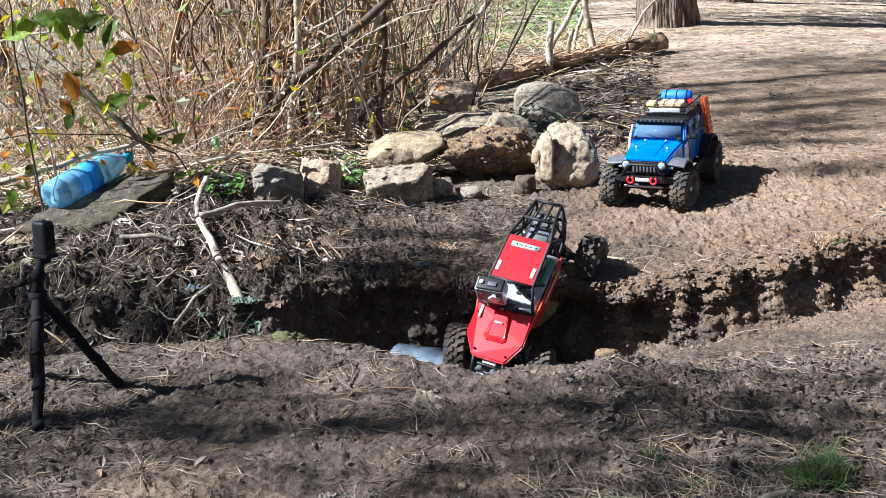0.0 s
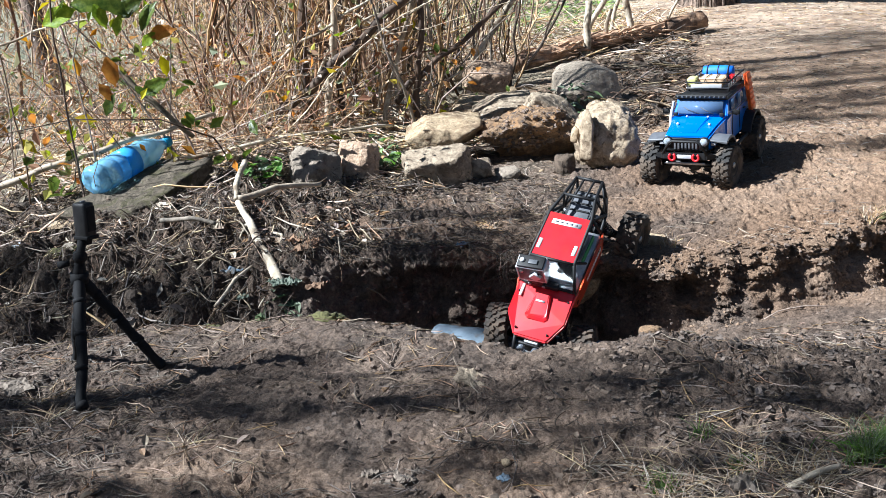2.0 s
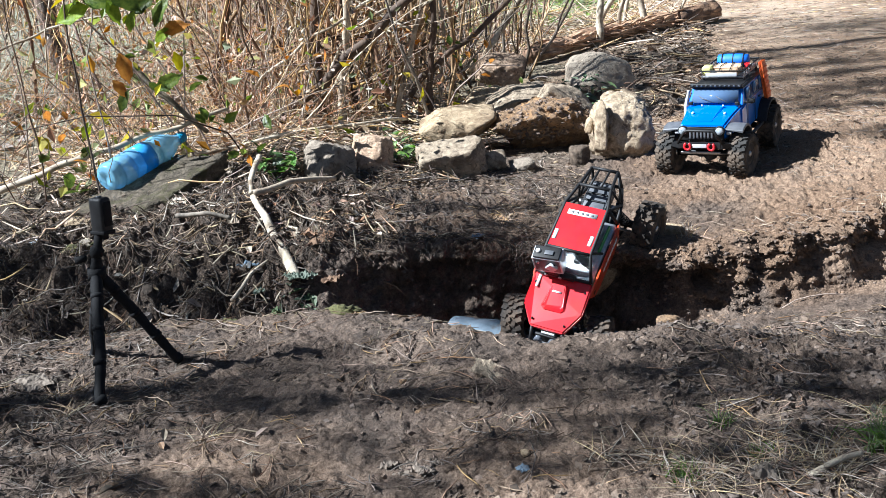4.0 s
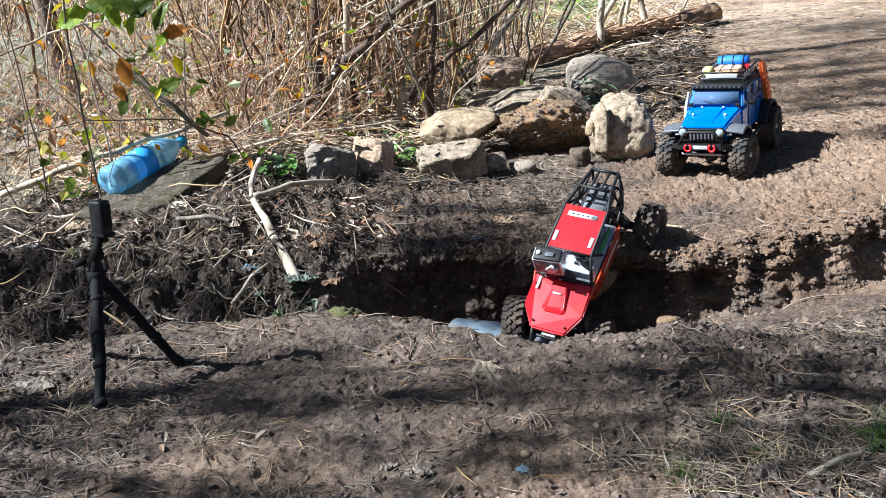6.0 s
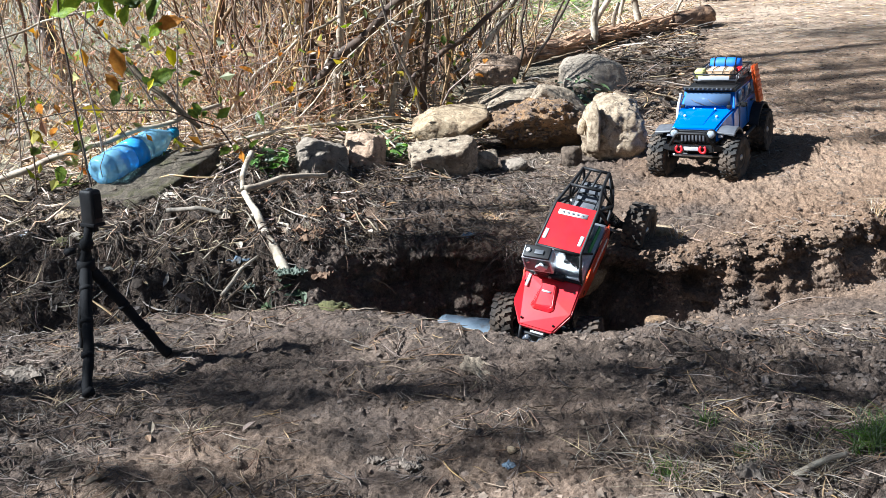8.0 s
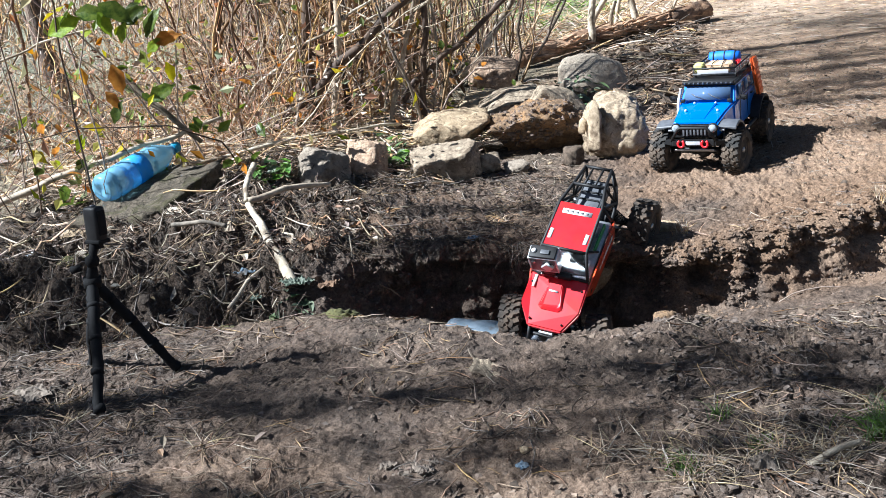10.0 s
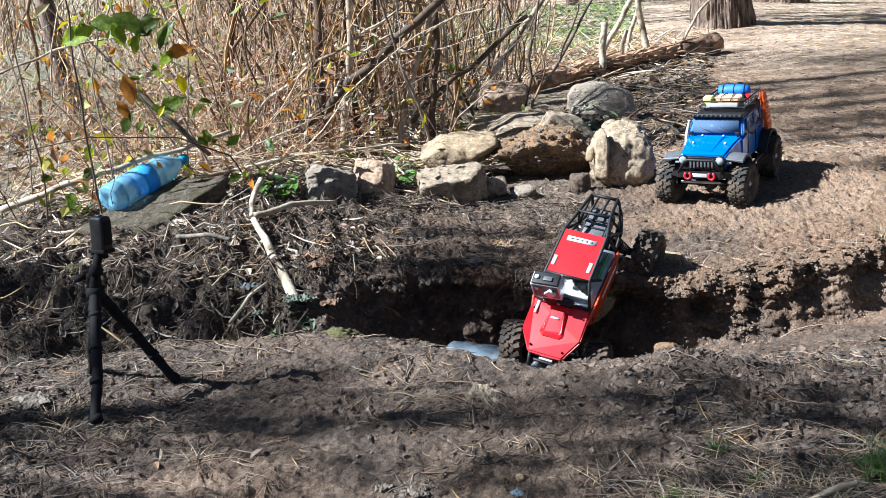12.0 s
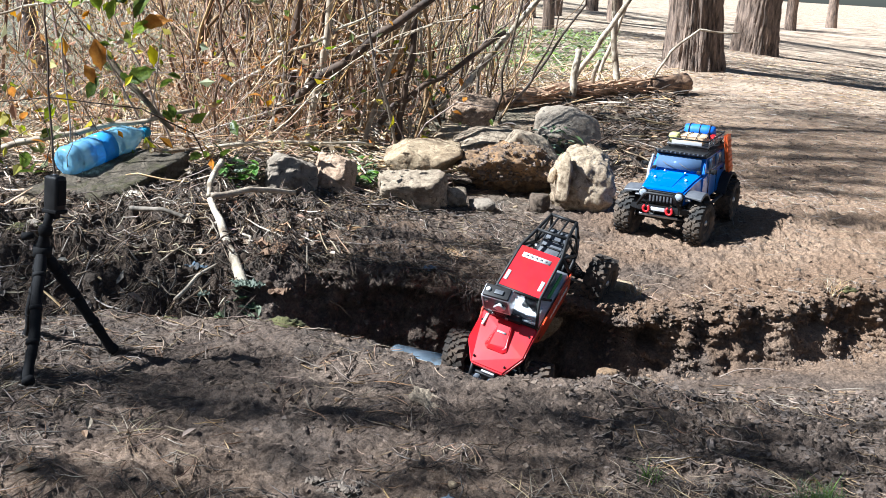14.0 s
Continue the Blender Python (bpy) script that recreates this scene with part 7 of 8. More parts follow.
    part("bag", bevelled(box((0.036, 0.032, 0.028), (-0.042, -0.046, 0.267), 0.009)), M["yellow"], t, "small yellow bag")
    for k in range(4):
        part("net_strap", tube([(-0.03, -0.04 + 0.03 * k, 0.268), (-0.05, -0.04 + 0.03 * k, 0.277), (-0.1, -0.03 + 0.022 * k, 0.277), (-0.12, -0.04 + 0.03 * k, 0.268)], 0.0014, 5), M["black"], t)
    rl = part("bed_roll", lathe([(0.006, -0.046), (0.018, -0.044), (0.02, -0.02), (0.02, 0.02), (0.018, 0.044), (0.006, 0.046)], 24, "Y", loc=(-0.15, 0, 0.272)), M["blue_cloth"], t, "bright blue rolled cloth")
    for y in (-0.03, 0.002, 0.032):
        part("strap", lathe([(0.0185, y - 0.0015), (0.0209, y - 0.0015), (0.0209, y + 0.0015), (0.0185, y + 0.0015)], 24, "Y", loc=(-0.15, 0, 0.272)), M["black"], rl)
    part("jerry_can", bevelled(box((0.022, 0.012, 0.02), (-0.11, 0.05, 0.263), 0.003)), M["hook_red"], t, "small red fuel can")
    for k in range(2):
        brd = part("recovery_board", bevelled(box((0.042, 0.005, 0.125), (-0.168, 0.088 + 0.007 * k, 0.205), 0.002), 0.001), M["orange"], t, "orange recovery board strapped upright", loc=Matrix.Translation((0, 0.088, 0.17)) @ Matrix.Rotation(radians(9), 4, "X") @ Matrix.Translation((0, -0.088, -0.17)))
        for i in range(6):
            part("cleat", box((0.034, 0.004, 0.006), (-0.168, 0.0912 + 0.007 * k, 0.158 + 0.018 * i), 0.001), M["orange"], brd)
    part("tail_gate", box((0.006, 0.14, 0.06), (-0.226, 0, 0.142), 0.002), M["blue"], t)
    part("rear_bumper", box((0.014, 0.17, 0.018), (-0.232, 0, 0.098), 0.003), M["black"], t)
    # the cabin and its load sit low over the belt line
    for ob in t.children_recursive:
        if ob.type == "MESH":
            for v in ob.data.vertices:
                v.co.z -= 0.2 * min(max(0.0, v.co.z - 0.177), 0.062)


buggy()
jeep()

# ---------- tripod with camera, bottle, pipe and litter ----------


def tripod():
    apex = Vector((-0.668, 1.78, 0.195))
    t = thing("mini_tripod", Matrix.Translation((0, 0, 0)), "black flexible mini tripod with wrapped legs on the soil", "tripod")
    for x, y in ((-0.645, 1.632), (-0.566, 1.835), (-0.748, 1.91)):
        foot = Vector((x, y, gz(x, y) + 0.004))
        leg = part("leg", tube([apex.lerp(foot, f) + Vector((noise.noise(Vector((f * 4, x * 9, 0))), noise.noise(Vector((f * 4, y * 9, 3))), 0)) * 0.004 for f in np.linspace(0, 1, 24)],
                               [0.0098 + 0.0008 * (i % 3 == 0) - 0.0018 * i / 24 for i in range(24)], 12), M["matt_black"], t)
        part("rubber_foot", tube([foot + (apex - foot) * 0.06, foot + (apex - foot) * 0.02, foot], [0.0085, 0.011, 0.008], 12), M["matt_black"], leg)
        for f in (0.2, 0.45, 0.7):
            p = apex.lerp(foot, f)
            d = (foot - apex).normalized()
            part("leg_band", tube([p - d * 0.004, p + d * 0.004], 0.0106, 12), M["matt_black"], leg)
    top = Vector((-0.652, 1.78, 0.262))
    col = part("column", tube([apex + Vector((0, 0, -0.008)), apex + Vector((0.002, 0, 0.012)), apex + Vector((0.006, 0, 0.028)), top], [0.013, 0.011, 0.007, 0.0075], 14), M["matt_black"], t)
    part("collar", tube([apex + Vector((0, 0, -0.012)), apex + Vector((0.001, 0, 0.006))], 0.0155, 18), M["matt_black"], t)
    part("ball_head", lathe([(0.004, -0.012), (0.010, -0.008), (0.0125, 0), (0.010, 0.008), (0.004, 0.012)], 16, "Z", loc=apex + Vector((0.007, 0, 0.034))), M["matt_black"], t)
    part("clamp_knob", tube([apex + Vector((-0.03, -0.004, 0.022)), apex + Vector((-0.012, -0.004, 0.025))], [0.007, 0.005], 12), M["matt_black"], t)
    cam_ = thing("action_camera", pose(-0.645, 1.785, 0.290, 0, 4, 62), "small black action camera on the mini tripod", "camera")
    part("body", box((0.024, 0.03, 0.064), (0, 0, 0), 0.006), M["black"], cam_)
    part("lens", lathe([(0.003, 0.0), (0.01, 0.0), (0.01, 0.006), (0.007, 0.008), (0.001, 0.007)], 20, "X", loc=(0.0125, 0.004, 0.014)), M["lens_glass"], cam_)
    part("frame", box((0.027, 0.033, 0.007), (0, 0, -0.028), 0.002), M["matt_black"], cam_)
    part("side_door", box((0.017, 0.003, 0.042), (0, -0.0155, 0.004), 0.001), M["matt_black"], cam_)
    part("top_button", lathe([(0.001, 0.0), (0.005, 0.0), (0.005, 0.003), (0.001, 0.0035)], 14, "Z", loc=(0, 0, 0.031)), M["grey_plastic"], cam_)
    part("mount", box((0.012, 0.014, 0.014), (0, 0, -0.034), 0.002), M["matt_black"], cam_)


def bottle():
    a, c = Vector((-0.987, 2.845, 0.142)), Vector((-0.826, 3.105, 0.2))
    d = (c - a).normalized()
    q = Vector((0, 0, 1)).rotation_difference(d)
    L = 0.31
    t = thing("plastic_bottle", Matrix.LocRotScale(a, q, None), "crushed empty blue plastic bottle lying on a stone", "bottle")
    prof = [(0.0, 0.006), (0.022, 0.0), (0.036, 0.003), (0.043, 0.015), (0.0435, 0.03), (0.041, 0.04), (0.0435, 0.05), (0.0435, 0.075), (0.0415, 0.083), (0.0435, 0.091), (0.043, 0.11),
            (0.0425, 0.16), (0.044, 0.175), (0.042, 0.185), (0.044, 0.2), (0.04, 0.225), (0.03, 0.25), (0.019, 0.27), (0.0145, 0.28), (0.014, 0.298)]
    bm = bmesh.new()
    rows, sides = [], 40
    fine = []
    for (r0, h0), (r1, h1) in zip(prof, prof[1:]):
        for k in range(3):
            fine.append((r0 + (r1 - r0) * k / 3, h0 + (h1 - h0) * k / 3))
    fine.append(prof[-1])
    for r, h in fine:
        row = []
        for k in range(sides):
            ang = 2 * math.pi * k / sides
            dent = 1 - 0.10 * max(0, noise.noise(Vector((math.cos(ang) * 1.6, math.sin(ang) * 1.6, h * 14)))) - 0.02 * noise.noise(Vector((math.cos(ang) * 6, math.sin(ang) * 6, h * 50)))
            row.append(bm.verts.new((max(r, 0.0005) * dent * math.cos(ang), max(r, 0.0005) * dent * math.sin(ang), h)))
        rows.append(row)
    for u, v in zip(rows, rows[1:]):
        for k in range(sides):
            bm.faces.new((u[k], u[(k + 1) % sides], v[(k + 1) % sides], v[k]))
    bm.faces.new(rows[0][::-1])
    body = part("body", bm, M["bottle_pet"], t)
    body.visible_shadow = True
    part("label_band", lathe([(0.0425, 0.112), (0.0438, 0.112), (0.0438, 0.158), (0.0425, 0.158)], 40, "Z"), M["bottle_label"], t, "saturated blue label film")
    part("neck_ring", lathe([(0.0145, 0.284), (0.0175, 0.285), (0.0175, 0.288), (0.0145, 0.289)], 24, "Z"), M["cap"], t)
    part("cap", lathe([(0.0155, 0.291), (0.016, 0.292), (0.016, 0.306), (0.0145, 0.309), (0.002, 0.309)], 24, "Z"), M["cap"], t, "teal screw cap")


def scraps():
    pts = [Vector((-0.075, 2.32, -0.166)), Vector((0.03, 2.27, -0.166)), Vector((0.16, 2.205, -0.166)), Vector((0.30, 2.14, -0.168))]
    bm = bmesh.new()
    n, secs = 20, []
    for i in range(n + 1):
        f = i / n * 3
        k = min(2, int(f))
        p = pts[k].lerp(pts[k + 1], f - k)
        w = 0.045 + 0.004 * noise.noise(Vector((i * 0.4, 0, 0)))
        s = Vector((0.42, 0.9, 0)).normalized()
        arc = [p + s * (w * math.cos(a)) + Vector((0, 0, 0.028 * math.sin(a))) for a in np.linspace(0, math.pi, 10)]
        inner = [p + s * ((w - 0.003) * math.cos(a)) + Vector((0, 0, 0.025 * math.sin(a))) for a in np.linspace(math.pi, 0, 10)]
        secs.append(arc + inner)
    ob = part("gutter_pipe", loft(secs, bm), M["sheet"])
    tagged(ob, "scuffed blue-grey half pipe lying in the ditch", "pipe")

    def crumple(name, x, y, z, size, seed, material, label, cat):
        bm2 = bmesh.new()
        bmesh.ops.create_grid(bm2, x_segments=10, y_segments=10, size=size / 2)
        for v in bm2.verts:
            nz = noise.fractal(v.co * (2.2 / size) + Vector((seed, 0, 0)), 0.8, 2, 3)
            v.co = v.co * (0.8 + 0.25 * noise.noise(v.co * (3 / size) + Vector((0, seed, 0)))) + Vector((0, 0, abs(nz) * size * (0.12 if size > 0.055 else 0.35)))
        bmesh.ops.solidify(bm2, geom=bm2.faces[:], thickness=0.0008)
        o = part(name, bm2, material, smooth=False)
        o.matrix_basis = pose(x, y, z, random.Random(seed).uniform(-10, 25), 0, seed * 40)
        tagged(o, label, cat, "litter scraps")

    pap = M["paper"]
    crumple("paper_scrap", 0.002, 2.46, gz(0.002, 2.46) + 0.004, 0.036, 1, M["sheet"], "crumpled pale blue paper scrap on the bank", "paper")
    crumple("paper_scrap", -0.005, 1.675, gz(-0.005, 1.675) + 0.001, 0.075, 2, M["stone_grey"], "flat pale grey scrap trodden into the soil", "scrap")
    crumple("paper_scrap", 0.021, 1.341, gz(0.021, 1.341) + 0.002, 0.02, 3, M["sheet"], "small crumpled pale blue scrap on the soil", "paper")
    for k, (dx, dy) in enumerate(((0, 0), (0.03, -0.012), (-0.02, 0.012), (0.045, 0.006), (0.012, 0.02))):
        crumple("bark_flake", -0.143 + dx, 1.37 + dy, gz(-0.143 + dx, 1.37 + dy) + 0.001, 0.035 - 0.004 * k, 40 + k, M["bark_pale"], "pale torn flake of bark trodden into the soil", "bark")
    crumple("paper_scrap", -0.17, 2.04, gz(-0.17, 2.03) + 0.002, 0.06, 5, M["paper"], "pale scrap on the ditch rim", "scrap")
    crumple("plastic_scrap", -1.08, 2.55, gz(-1.08, 2.55) + 0.01, 0.10, 6, pap, "crumpled clear plastic scrap on the bank", "scrap")
    crumple("plastic_scrap", -1.0, 2.62, gz(-1.0, 2.62) + 0.01, 0.07, 7, M["stone_pale"], "pale scrap beside the stone", "scrap")
    crumple("plastic_scrap", -0.53, 2.36, gz(-0.53, 2.36) + 0.01, 0.045, 8, M["sheet"], "grey shred hanging in the twigs", "scrap")
    crumple("bark_flake", 0.323, 1.266, gz(0.323, 1.266) + 0.003, 0.04, 9, M["bark_pale"], "flat blue-grey flake on the soil", "scrap")
    crumple("dry_leaf", -0.803, 1.76, gz(-0.803, 1.76) + 0.004, 0.06, 10, M["bark_pale"], "large pale dead leaf on the soil beside the tripod", "leaf")
    for k, (x, y, size, kind) in enumerate(((-0.391, 2.42, 0.045, "rusty_wood"), (-0.367, 2.38, 0.05, "rusty_wood"), (-0.345, 2.40, 0.04, "rusty_wood"), (-0.76, 2.70, 0.06, "hang_tan"), (-0.42, 2.285, 0.04, "dull_leaf"), (-0.387, 2.288, 0.045, "dull_leaf"), (-0.50, 2.283, 0.035, "dull_leaf"), (-0.337, 2.295, 0.05, "rusty_wood"))):
        crumple("dead_leaf", x, y, gz(x, y) + 0.012, size, 60 + k, M[kind], "dusty green leaf at the ditch's end" if kind == "dull_leaf" else "curled brown dead leaf on the bank", "leaf")
    bough("dead_branch", [(0.375, 1.248, gz(0.375, 1.248) + 0.006), (0.41, 1.258, gz(0.41, 1.258) + 0.009), (0.455, 1.272, gz(0.455, 1.272) + 0.01)], 0.005, 0.0035, M["pale_wood"], "short pale stick lying on bare soil", "branch", "dead branches", seed=55)


def moss(x, y, size, seed):
    bm = bmesh.new()
    bmesh.ops.create_icosphere(bm, subdivisions=4, radius=1)
    for v in bm.verts:
        n = noise.fractal(v.co * 2.5 + Vector((seed, 0, 0)), 0.7, 2, 4)
        v.co = Vector((v.co.x * size * (1 + 0.4 * n), v.co.y * size * 0.6 * (1 + 0.4 * n), v.co.z * size * 0.4 * (1 + 0.5 * n)))
    o = part("moss_patch", bm, M["moss"])
    o.matrix_basis = pose(x, y, gz(x, y))
    tagged(o, "yellow-green moss cushion on the ditch rim", "moss", "moss patches")


def grass_tuft(x, y, n, tall, seed, material=None, label="green grass tuft in the foreground"):
    rs = np.random.RandomState(seed)
    a, L = rs.uniform(0, 2 * np.pi, n), rs.uniform(0.5, 1, n) * tall
    t = np.linspace(0, 1, 5)[None, :]
    lean = rs.uniform(0.2, 1.1, n)[:, None]
    r0 = np.abs(rs.normal(0, tall * 0.3, n))
    b = rs.uniform(0, 2 * np.pi, n)
    bx, by = x + r0 * np.cos(b), y + r0 * np.sin(b)
    X = bx[:, None] + L[:, None] * np.cos(a)[:, None] * lean * t ** 1.5
    Y = by[:, None] + L[:, None] * np.sin(a)[:, None] * lean * t ** 1.5
    flat = 0.35 if tall > 0.065 and n < 80 else 1.0
    Zz = height(bx, by)[:, None] - 0.003 + L[:, None] * flat * (t - 0.4 * lean * t * t)
    R = rs.uniform(0.0007, 0.0016, n)[:, None] * (1.05 - t)
    v, f = strands(np.stack([X, Y, Zz], -1), R, 3)
    stuff("grass_tuft", v, f, material or M["grass"], label, "grass")


def leaf_object(name, m, size, material, label="", parent=None):
    bm = bmesh.new()
    prof = ((-1.0, 0.02), (-0.7, 0.32), (-0.3, 0.5), (0.1, 0.5), (0.5, 0.34), (0.8, 0.15), (1.0, 0.01))
    rows = []
    for i, (u, w) in enumerate(prof):
        jag = 0.05 * (-1) ** i
        rows.append([bm.verts.new((u * size / 2, s * (w + (jag if s else 0)) * size / 2, abs(s) * w * size * 0.14 - 0.12 * size * u * u * 0.5)) for s in (-1, -0.5, 0, 0.5, 1)])
    for a, b in zip(rows, rows[1:]):
        for k in range(4):
            bm.faces.new((a[k], a[k + 1], b[k + 1], b[k]))
    bmesh.ops.solidify(bm, geom=bm.faces[:], thickness=0.0006)
    return part(name, bm, material, parent, label, loc=m)


def bramble_bush():
    """The leafy shoots behind the bottle."""
    D, S = M["dark_stem"], M["stem"]
    rnd = random.Random(77)
    tall_shoots = [
        ([(-1.02, 2.87, 0.06), (-1.022, 2.9, 0.103), (-1.041, 2.9, 0.333), (-1.042, 2.9, 0.632), (-1.06, 2.9, 0.95)], 0.0042, D),
        ([(-1.01, 3.0, 0.05), (-1.016, 3.0, 0.154), (-1.029, 3.0, 0.458), (-0.985, 3.0, 0.623), (-0.96, 3.0, 0.9)], 0.0032, S),
        ([(-0.83, 3.12, 0.06), (-0.826, 3.1, 0.203), (-0.797, 3.1, 0.398), (-0.749, 3.1, 0.6), (-0.7, 3.12, 0.85)], 0.003, S),
        ([(-0.78, 3.15, 0.06), (-0.86, 3.1, 0.25), (-0.95, 3.05, 0.45), (-1.02, 2.95, 0.57)], 0.0035, S),
    ]
    bowed_shoots = [
        ([(-0.75, 3.2, 0.06), (-0.85, 3.2, 0.32), (-0.98, 3.2, 0.6), (-1.05, 3.2, 0.8)], 0.004, S),
        ([(-1.2, 2.95, 0.05), (-1.19, 2.95, 0.25), (-1.22, 2.95, 0.55), (-1.2, 2.95, 0.9)], 0.003, D),
        ([(-1.3, 3.1, 0.05), (-1.27, 3.1, 0.3), (-1.3, 3.1, 0.7)], 0.003, S),
        ([(-0.62, 3.15, 0.06), (-0.7, 3.1, 0.2), (-0.83, 3.05, 0.27), (-1.05, 2.95, 0.3), (-1.3, 2.9, 0.27)], 0.0028, D),
    ]
    bush = thing("bramble_bush", Matrix(), "leafy bramble shoots with green and orange leaves behind the bottle", "bramble")
    for i, (pts, r, mt) in enumerate(tall_shoots + bowed_shoots):
        P = [Vector(p) for p in pts]
        out = []
        for a, b in zip(P, P[1:]):
            out += [a.lerp(b, k / 5) for k in range(5)]
        out.append(P[-1])
        out = [p + Vector((noise.noise(p * 7), noise.noise(p * 7 + Vector((5, 0, 0))), 0)) * 0.012 for p in out]
        part("shoot", tube(out, [r * (1 - 0.5 * k / len(out)) for k in range(len(out))], 6), mt, bush)
    G, O = M["leaf_green"], M["leaf_orange"]
    def sprays(count, centre, spread, size, material, label=""):
        for _ in range(count):
            p = [c + rnd.gauss(0, d) for c, d in zip(centre, spread)]
            leaf_object("leaf", pose(*p, rnd.uniform(-50, 50), rnd.uniform(-50, 50), rnd.uniform(0, 360)), rnd.uniform(*size), material, label, bush)

    dry = "withered orange leaf"
    K = M["leaf_lit"]
    for x, y, z, size, mt, turn in ((-1.017, 2.9, 0.581, 0.105, K, -20), (-0.935, 2.89, 0.604, 0.095, G, 10), (-0.87, 2.88, 0.602, 0.10, G, 35), (-0.83, 2.9, 0.59, 0.085, G, -30), (-0.785, 2.9, 0.567, 0.09, G, -55),
                                    (-0.9, 2.87, 0.575, 0.07, K, 70), (-0.86, 2.88, 0.55, 0.06, K, -70), (-0.919, 2.95, 0.422, 0.085, O, 80), (-0.941, 2.95, 0.368, 0.06, O, 60), (-0.765, 2.95, 0.519, 0.08, O, -10),
                                    (-0.935, 2.95, 0.335, 0.07, G, -60), (-0.832, 3.05, 0.365, 0.09, G, -25), (-0.798, 3.05, 0.419, 0.06, M["hang_yellow"], 80), (-0.801, 2.95, 0.504, 0.06, K, -35)):
        leaf_object("leaf", pose(x, y, z, 0, 0, 0) @ Euler((0, radians(turn), 0)).to_matrix().to_4x4() @ Euler((radians(rnd.uniform(50, 80)), 0, 0)).to_matrix().to_4x4(), size, mt, dry if mt is O else "", bush)
    sprays(5, (-0.9, 2.9, 0.6), (0.07, 0.02, 0.012), (0.05, 0.08), G)
    sprays(7, (-0.75, 3.07, 0.26), (0.055, 0.03, 0.05), (0.034, 0.05), G)
    sprays(8, (-1.1, 2.95, 0.19), (0.055, 0.02, 0.05), (0.036, 0.066), G)
    sprays(9, (-1.14, 3.02, 0.3), (0.08, 0.06, 0.09), (0.034, 0.05), O, dry)
    sprays(6, (-0.62, 3.2, 0.38), (0.08, 0.1, 0.08), (0.036, 0.052), O, dry)
    sprays(5, (-0.62, 3.07, 0.19), (0.05, 0.04, 0.04), (0.045, 0.058), G)
    sprays(4, (-0.92, 3.1, 0.45), (0.06, 0.08, 0.07), (0.04, 0.05), G)
    # leaves caught in the thicket
    b2 = thing("thicket_bramble", Matrix(), "bramble cane with small green and orange leaves in the thicket", "bramble")
    part("shoot", tube([(-0.1, 3.62, 0.05), (-0.02, 3.6, 0.2), (0.08, 3.58, 0.28), (0.2, 3.55, 0.27)], [0.004, 0.003, 0.0025, 0.0015], 6), S, b2)
    for i in range(34):
        x, y = rnd.uniform(-1.6, 0.2), rnd.uniform(3.3, 4.3)
        z = rnd.uniform(0.08, 0.6)
        if i < 16:
            x, y, z = rnd.gauss(0.03, 0.05), 3.56, rnd.gauss(0.29, 0.06)
        mt = G if rnd.random() < 0.55 else O
        leaf_object("leaf", pose(x, y, z, rnd.uniform(-60, 60), rnd.uniform(-60, 60), rnd.uniform(0, 360)), rnd.uniform(0.024, 0.042), mt, "" if mt is G else "withered orange leaf", b2)


tripod()
bottle()
scraps()
for i, (x, y, s) in enumerate(((-0.29, 2.05, 0.035), (-0.52, 2.06, 0.02), (-0.95, 2.45, 0.03), (-0.93, 2.5, 0.025), (1.02, 2.5, 0.03))):
    moss(x, y, s, i * 3)
grass_tuft(0.51, 1.32, 190, 0.065, 1)
grass_tuft(0.545, 1.35, 120, 0.06, 2)
grass_tuft(0.23, 1.295, 70, 0.04, 3)
grass_tuft(0.31, 1.415, 45, 0.035, 4)
grass_tuft(0.34, 1.325, 40, 0.03, 8)
for i, (x, y, n) in enumerate(((0.2, 1.34, 70), (0.27, 1.31, 78), (0.33, 1.3, 78), (0.4, 1.29, 78), (0.14, 1.36, 30), (0.45, 1.33, 78), (0.24, 1.27, 70), (0.36, 1.36, 50), (0.52, 1.4, 40), (0.42, 1.25, 70), (-0.45, 1.5, 25), (-0.7, 1.62, 40), (-0.76, 1.72, 40))):
    grass_tuft(x, y, n, 0.095, 20 + i, M["dead_blade"], "flattened pale dead grass on the soil")
grass_tuft(0.99, 2.5, 70, 0.05, 5, M["straw"], "pale dry grass on the ditch edge")
grass_tuft(0.08, 2.62, 60, 0.08, 6, M["straw"], "flattened dry grass on the trodden bank")
grass_tuft(0.47, 2.36, 30, 0.06, 7, M["straw"], "dry grass at the ditch edge")
bramble_bush()

# ---------- unseen shade trees added beside and behind, far wood ---


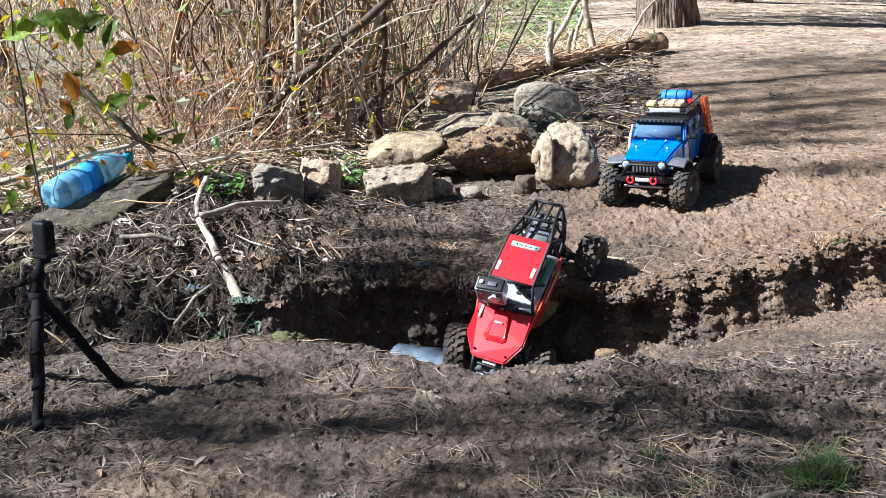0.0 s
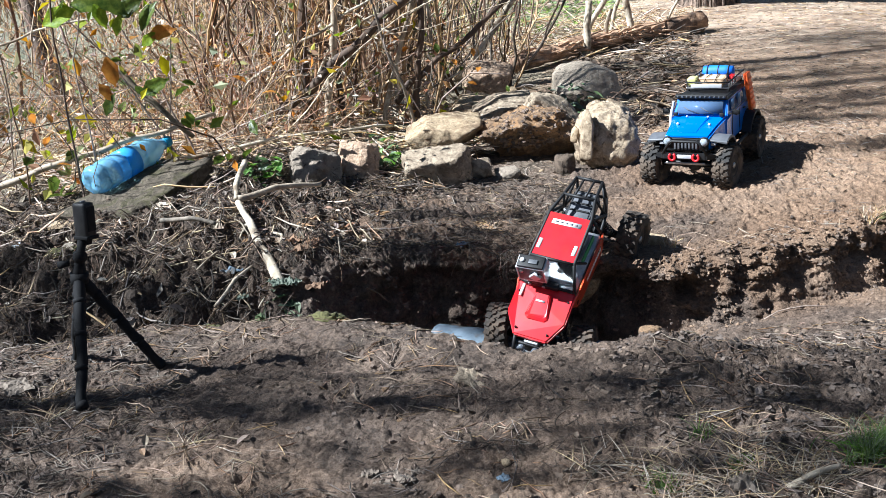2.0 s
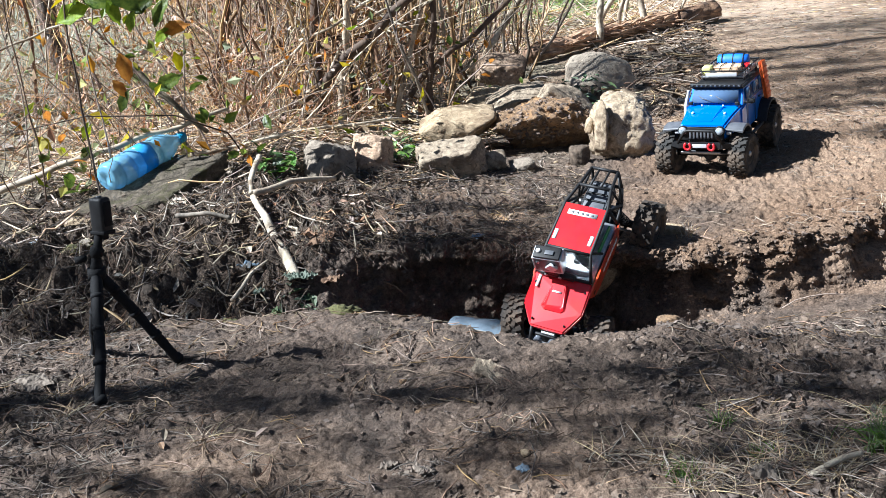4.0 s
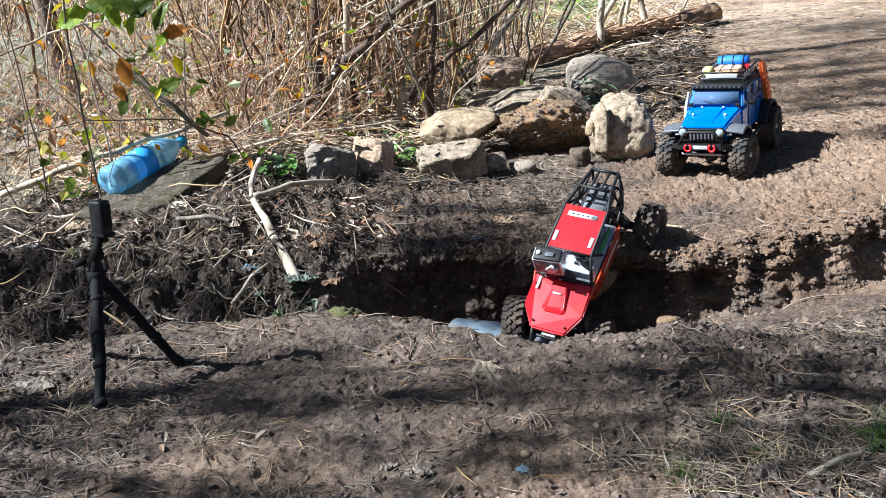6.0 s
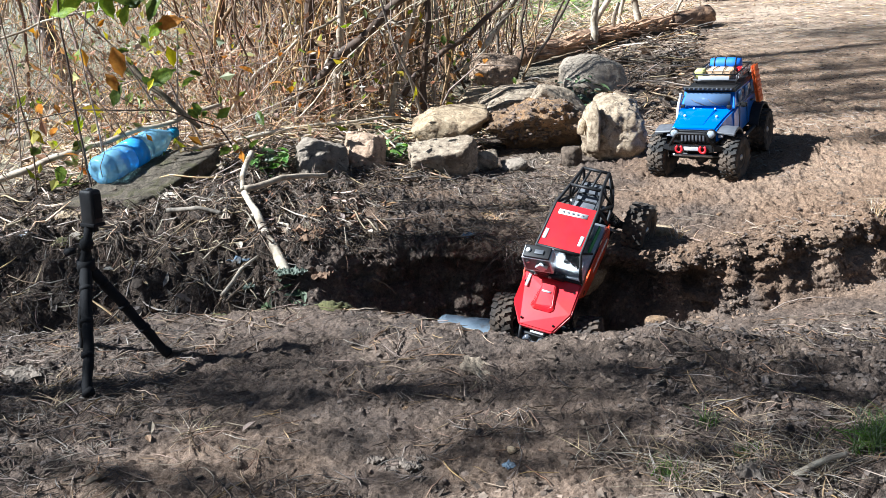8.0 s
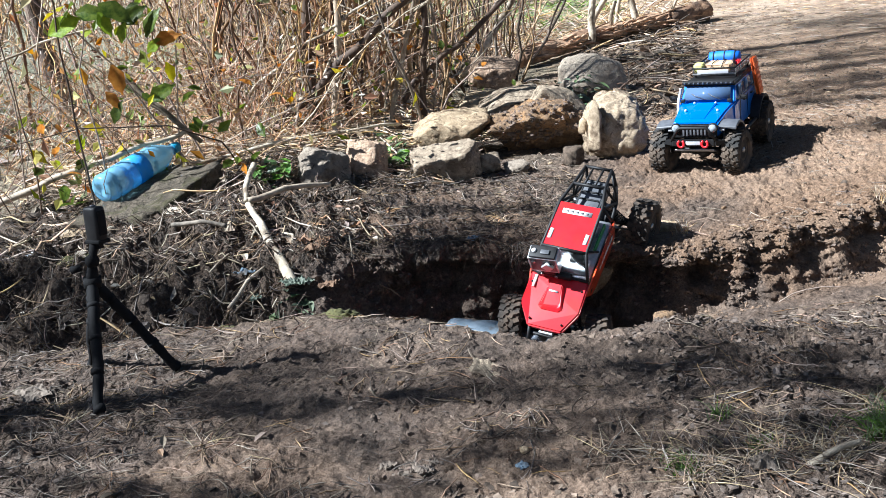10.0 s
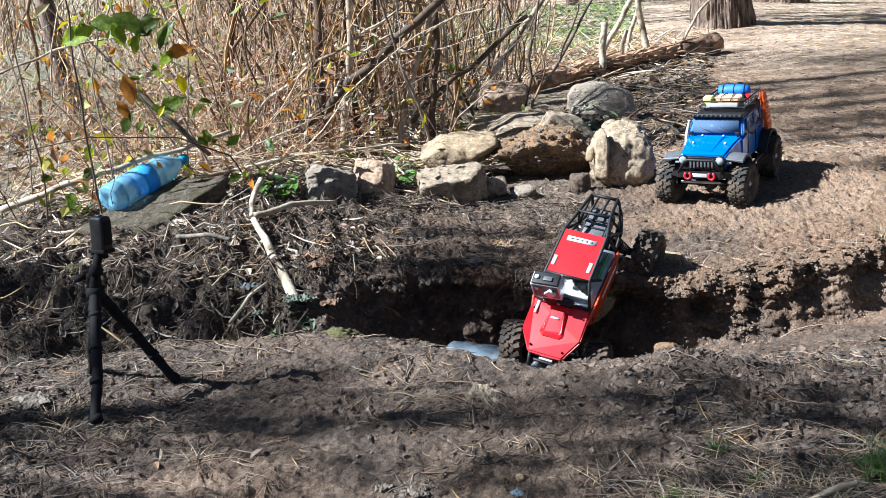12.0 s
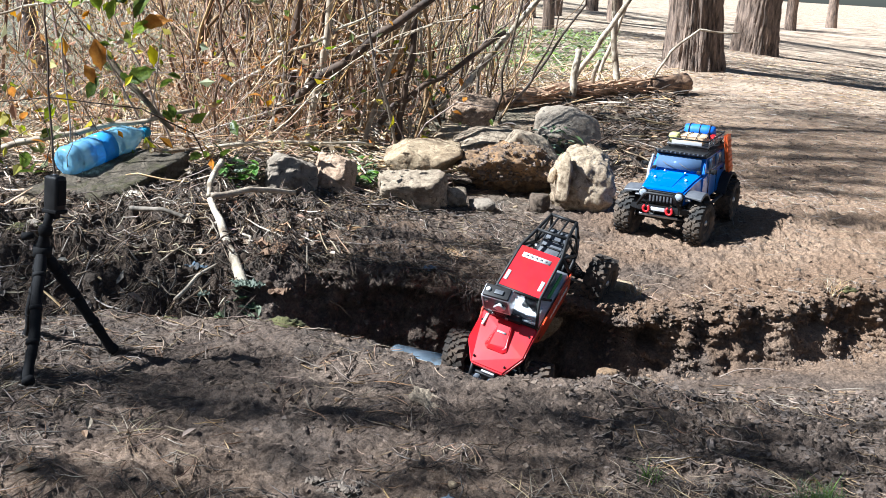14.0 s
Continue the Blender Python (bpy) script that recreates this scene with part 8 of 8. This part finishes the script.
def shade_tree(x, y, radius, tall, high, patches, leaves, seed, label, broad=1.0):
    """Added unseen slim pine: dense limb foliage towards the sun shades the given patches."""
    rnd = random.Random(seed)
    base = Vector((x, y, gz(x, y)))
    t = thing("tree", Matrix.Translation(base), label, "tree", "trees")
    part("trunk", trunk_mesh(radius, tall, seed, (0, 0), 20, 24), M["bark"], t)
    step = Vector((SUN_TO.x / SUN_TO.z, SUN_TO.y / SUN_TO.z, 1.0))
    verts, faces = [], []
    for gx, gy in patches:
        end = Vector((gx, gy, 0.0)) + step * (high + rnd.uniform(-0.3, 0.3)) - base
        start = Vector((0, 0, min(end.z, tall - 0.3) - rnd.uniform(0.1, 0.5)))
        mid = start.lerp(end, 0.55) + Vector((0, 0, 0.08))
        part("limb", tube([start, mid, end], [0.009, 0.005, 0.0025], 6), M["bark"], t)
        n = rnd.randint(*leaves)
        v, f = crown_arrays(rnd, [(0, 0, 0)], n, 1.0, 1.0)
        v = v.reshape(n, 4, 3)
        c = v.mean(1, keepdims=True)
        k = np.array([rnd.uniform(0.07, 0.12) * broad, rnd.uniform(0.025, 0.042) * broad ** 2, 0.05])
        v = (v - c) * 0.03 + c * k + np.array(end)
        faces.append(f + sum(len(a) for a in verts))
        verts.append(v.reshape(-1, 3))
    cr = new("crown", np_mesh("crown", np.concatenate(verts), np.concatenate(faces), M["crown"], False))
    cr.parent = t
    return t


# ground spots to darken; out-of-view foliage is hung sunward of each
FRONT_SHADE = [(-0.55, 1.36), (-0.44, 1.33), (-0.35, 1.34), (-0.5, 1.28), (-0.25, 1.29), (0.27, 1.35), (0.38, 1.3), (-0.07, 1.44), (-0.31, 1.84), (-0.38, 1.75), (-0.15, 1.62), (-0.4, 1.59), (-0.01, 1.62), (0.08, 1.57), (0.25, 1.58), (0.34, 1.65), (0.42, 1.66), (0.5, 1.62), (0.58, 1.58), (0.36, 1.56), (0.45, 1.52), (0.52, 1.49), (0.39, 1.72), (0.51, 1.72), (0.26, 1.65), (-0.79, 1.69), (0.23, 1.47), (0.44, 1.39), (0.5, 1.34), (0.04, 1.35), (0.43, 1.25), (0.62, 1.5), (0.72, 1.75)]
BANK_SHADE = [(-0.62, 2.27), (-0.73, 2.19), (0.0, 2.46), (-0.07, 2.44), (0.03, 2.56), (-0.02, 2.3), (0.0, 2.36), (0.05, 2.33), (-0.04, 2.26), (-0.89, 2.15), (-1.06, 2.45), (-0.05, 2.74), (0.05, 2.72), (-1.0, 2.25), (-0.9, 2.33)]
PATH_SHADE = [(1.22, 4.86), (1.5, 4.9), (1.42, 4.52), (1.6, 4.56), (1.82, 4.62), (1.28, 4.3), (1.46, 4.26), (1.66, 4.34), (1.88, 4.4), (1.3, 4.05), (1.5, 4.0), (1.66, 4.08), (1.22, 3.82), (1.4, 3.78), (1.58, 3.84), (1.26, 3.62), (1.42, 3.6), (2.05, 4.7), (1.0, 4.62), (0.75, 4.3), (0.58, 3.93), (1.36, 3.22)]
shade_tree(-4.4, 1.35, 0.05, 3.45, 3.2, FRONT_SHADE, (24, 46), 29, "unseen pine added to cast shade on the foreground soil")
shade_tree(-5.9, 2.0, 0.06, 4.4, 4.2, BANK_SHADE, (70, 125), 33, "unseen pine added to cast shade on the bank and ditch")
shade_tree(-5.3, 4.1, 0.06, 5.2, 5.0, PATH_SHADE, (95, 150), 37, "unseen pine added to cast shade streaks on the path", 1.2)
# another pine out of view, added only for its shade on the path
tree(-4.9, 4.3, 0.09, 9.5, 35, crown_from=0.66, limbs=13, per=26, spread=0.24, size=0.05, reach=2.1, sides=24, rings=24, label="unseen pine added behind the thicket to shade the path")


def far_wood():
    rnd = random.Random(9)
    for i in range(26):
        y = rnd.uniform(15, 42)
        x = rnd.uniform(-0.55, 0.6) * y
        if 0.2 < x / y < 0.42 and y < 26:
            continue
        tree(x, y, rnd.uniform(0.1, 0.24), rnd.uniform(8, 13), 50 + i, (rnd.uniform(-0.04, 0.04), 0), crown_from=0.6, limbs=6, per=30, spread=0.5, size=0.14, reach=2.0, sides=14, rings=10, label="distant bare-trunked tree in the wood")
    for i in range(7):
        y = rnd.uniform(8, 13)
        x = rnd.uniform(-0.45, 0.12) * y
        tree(x, y, rnd.uniform(0.04, 0.09), rnd.uniform(6, 9), 90 + i, (rnd.uniform(-0.06, 0.06), 0), crown_from=0.7, limbs=5, per=20, spread=0.4, size=0.1, reach=1.2, sides=14, rings=14, label="slim dark tree trunk in the wood behind the thicket")


far_wood()
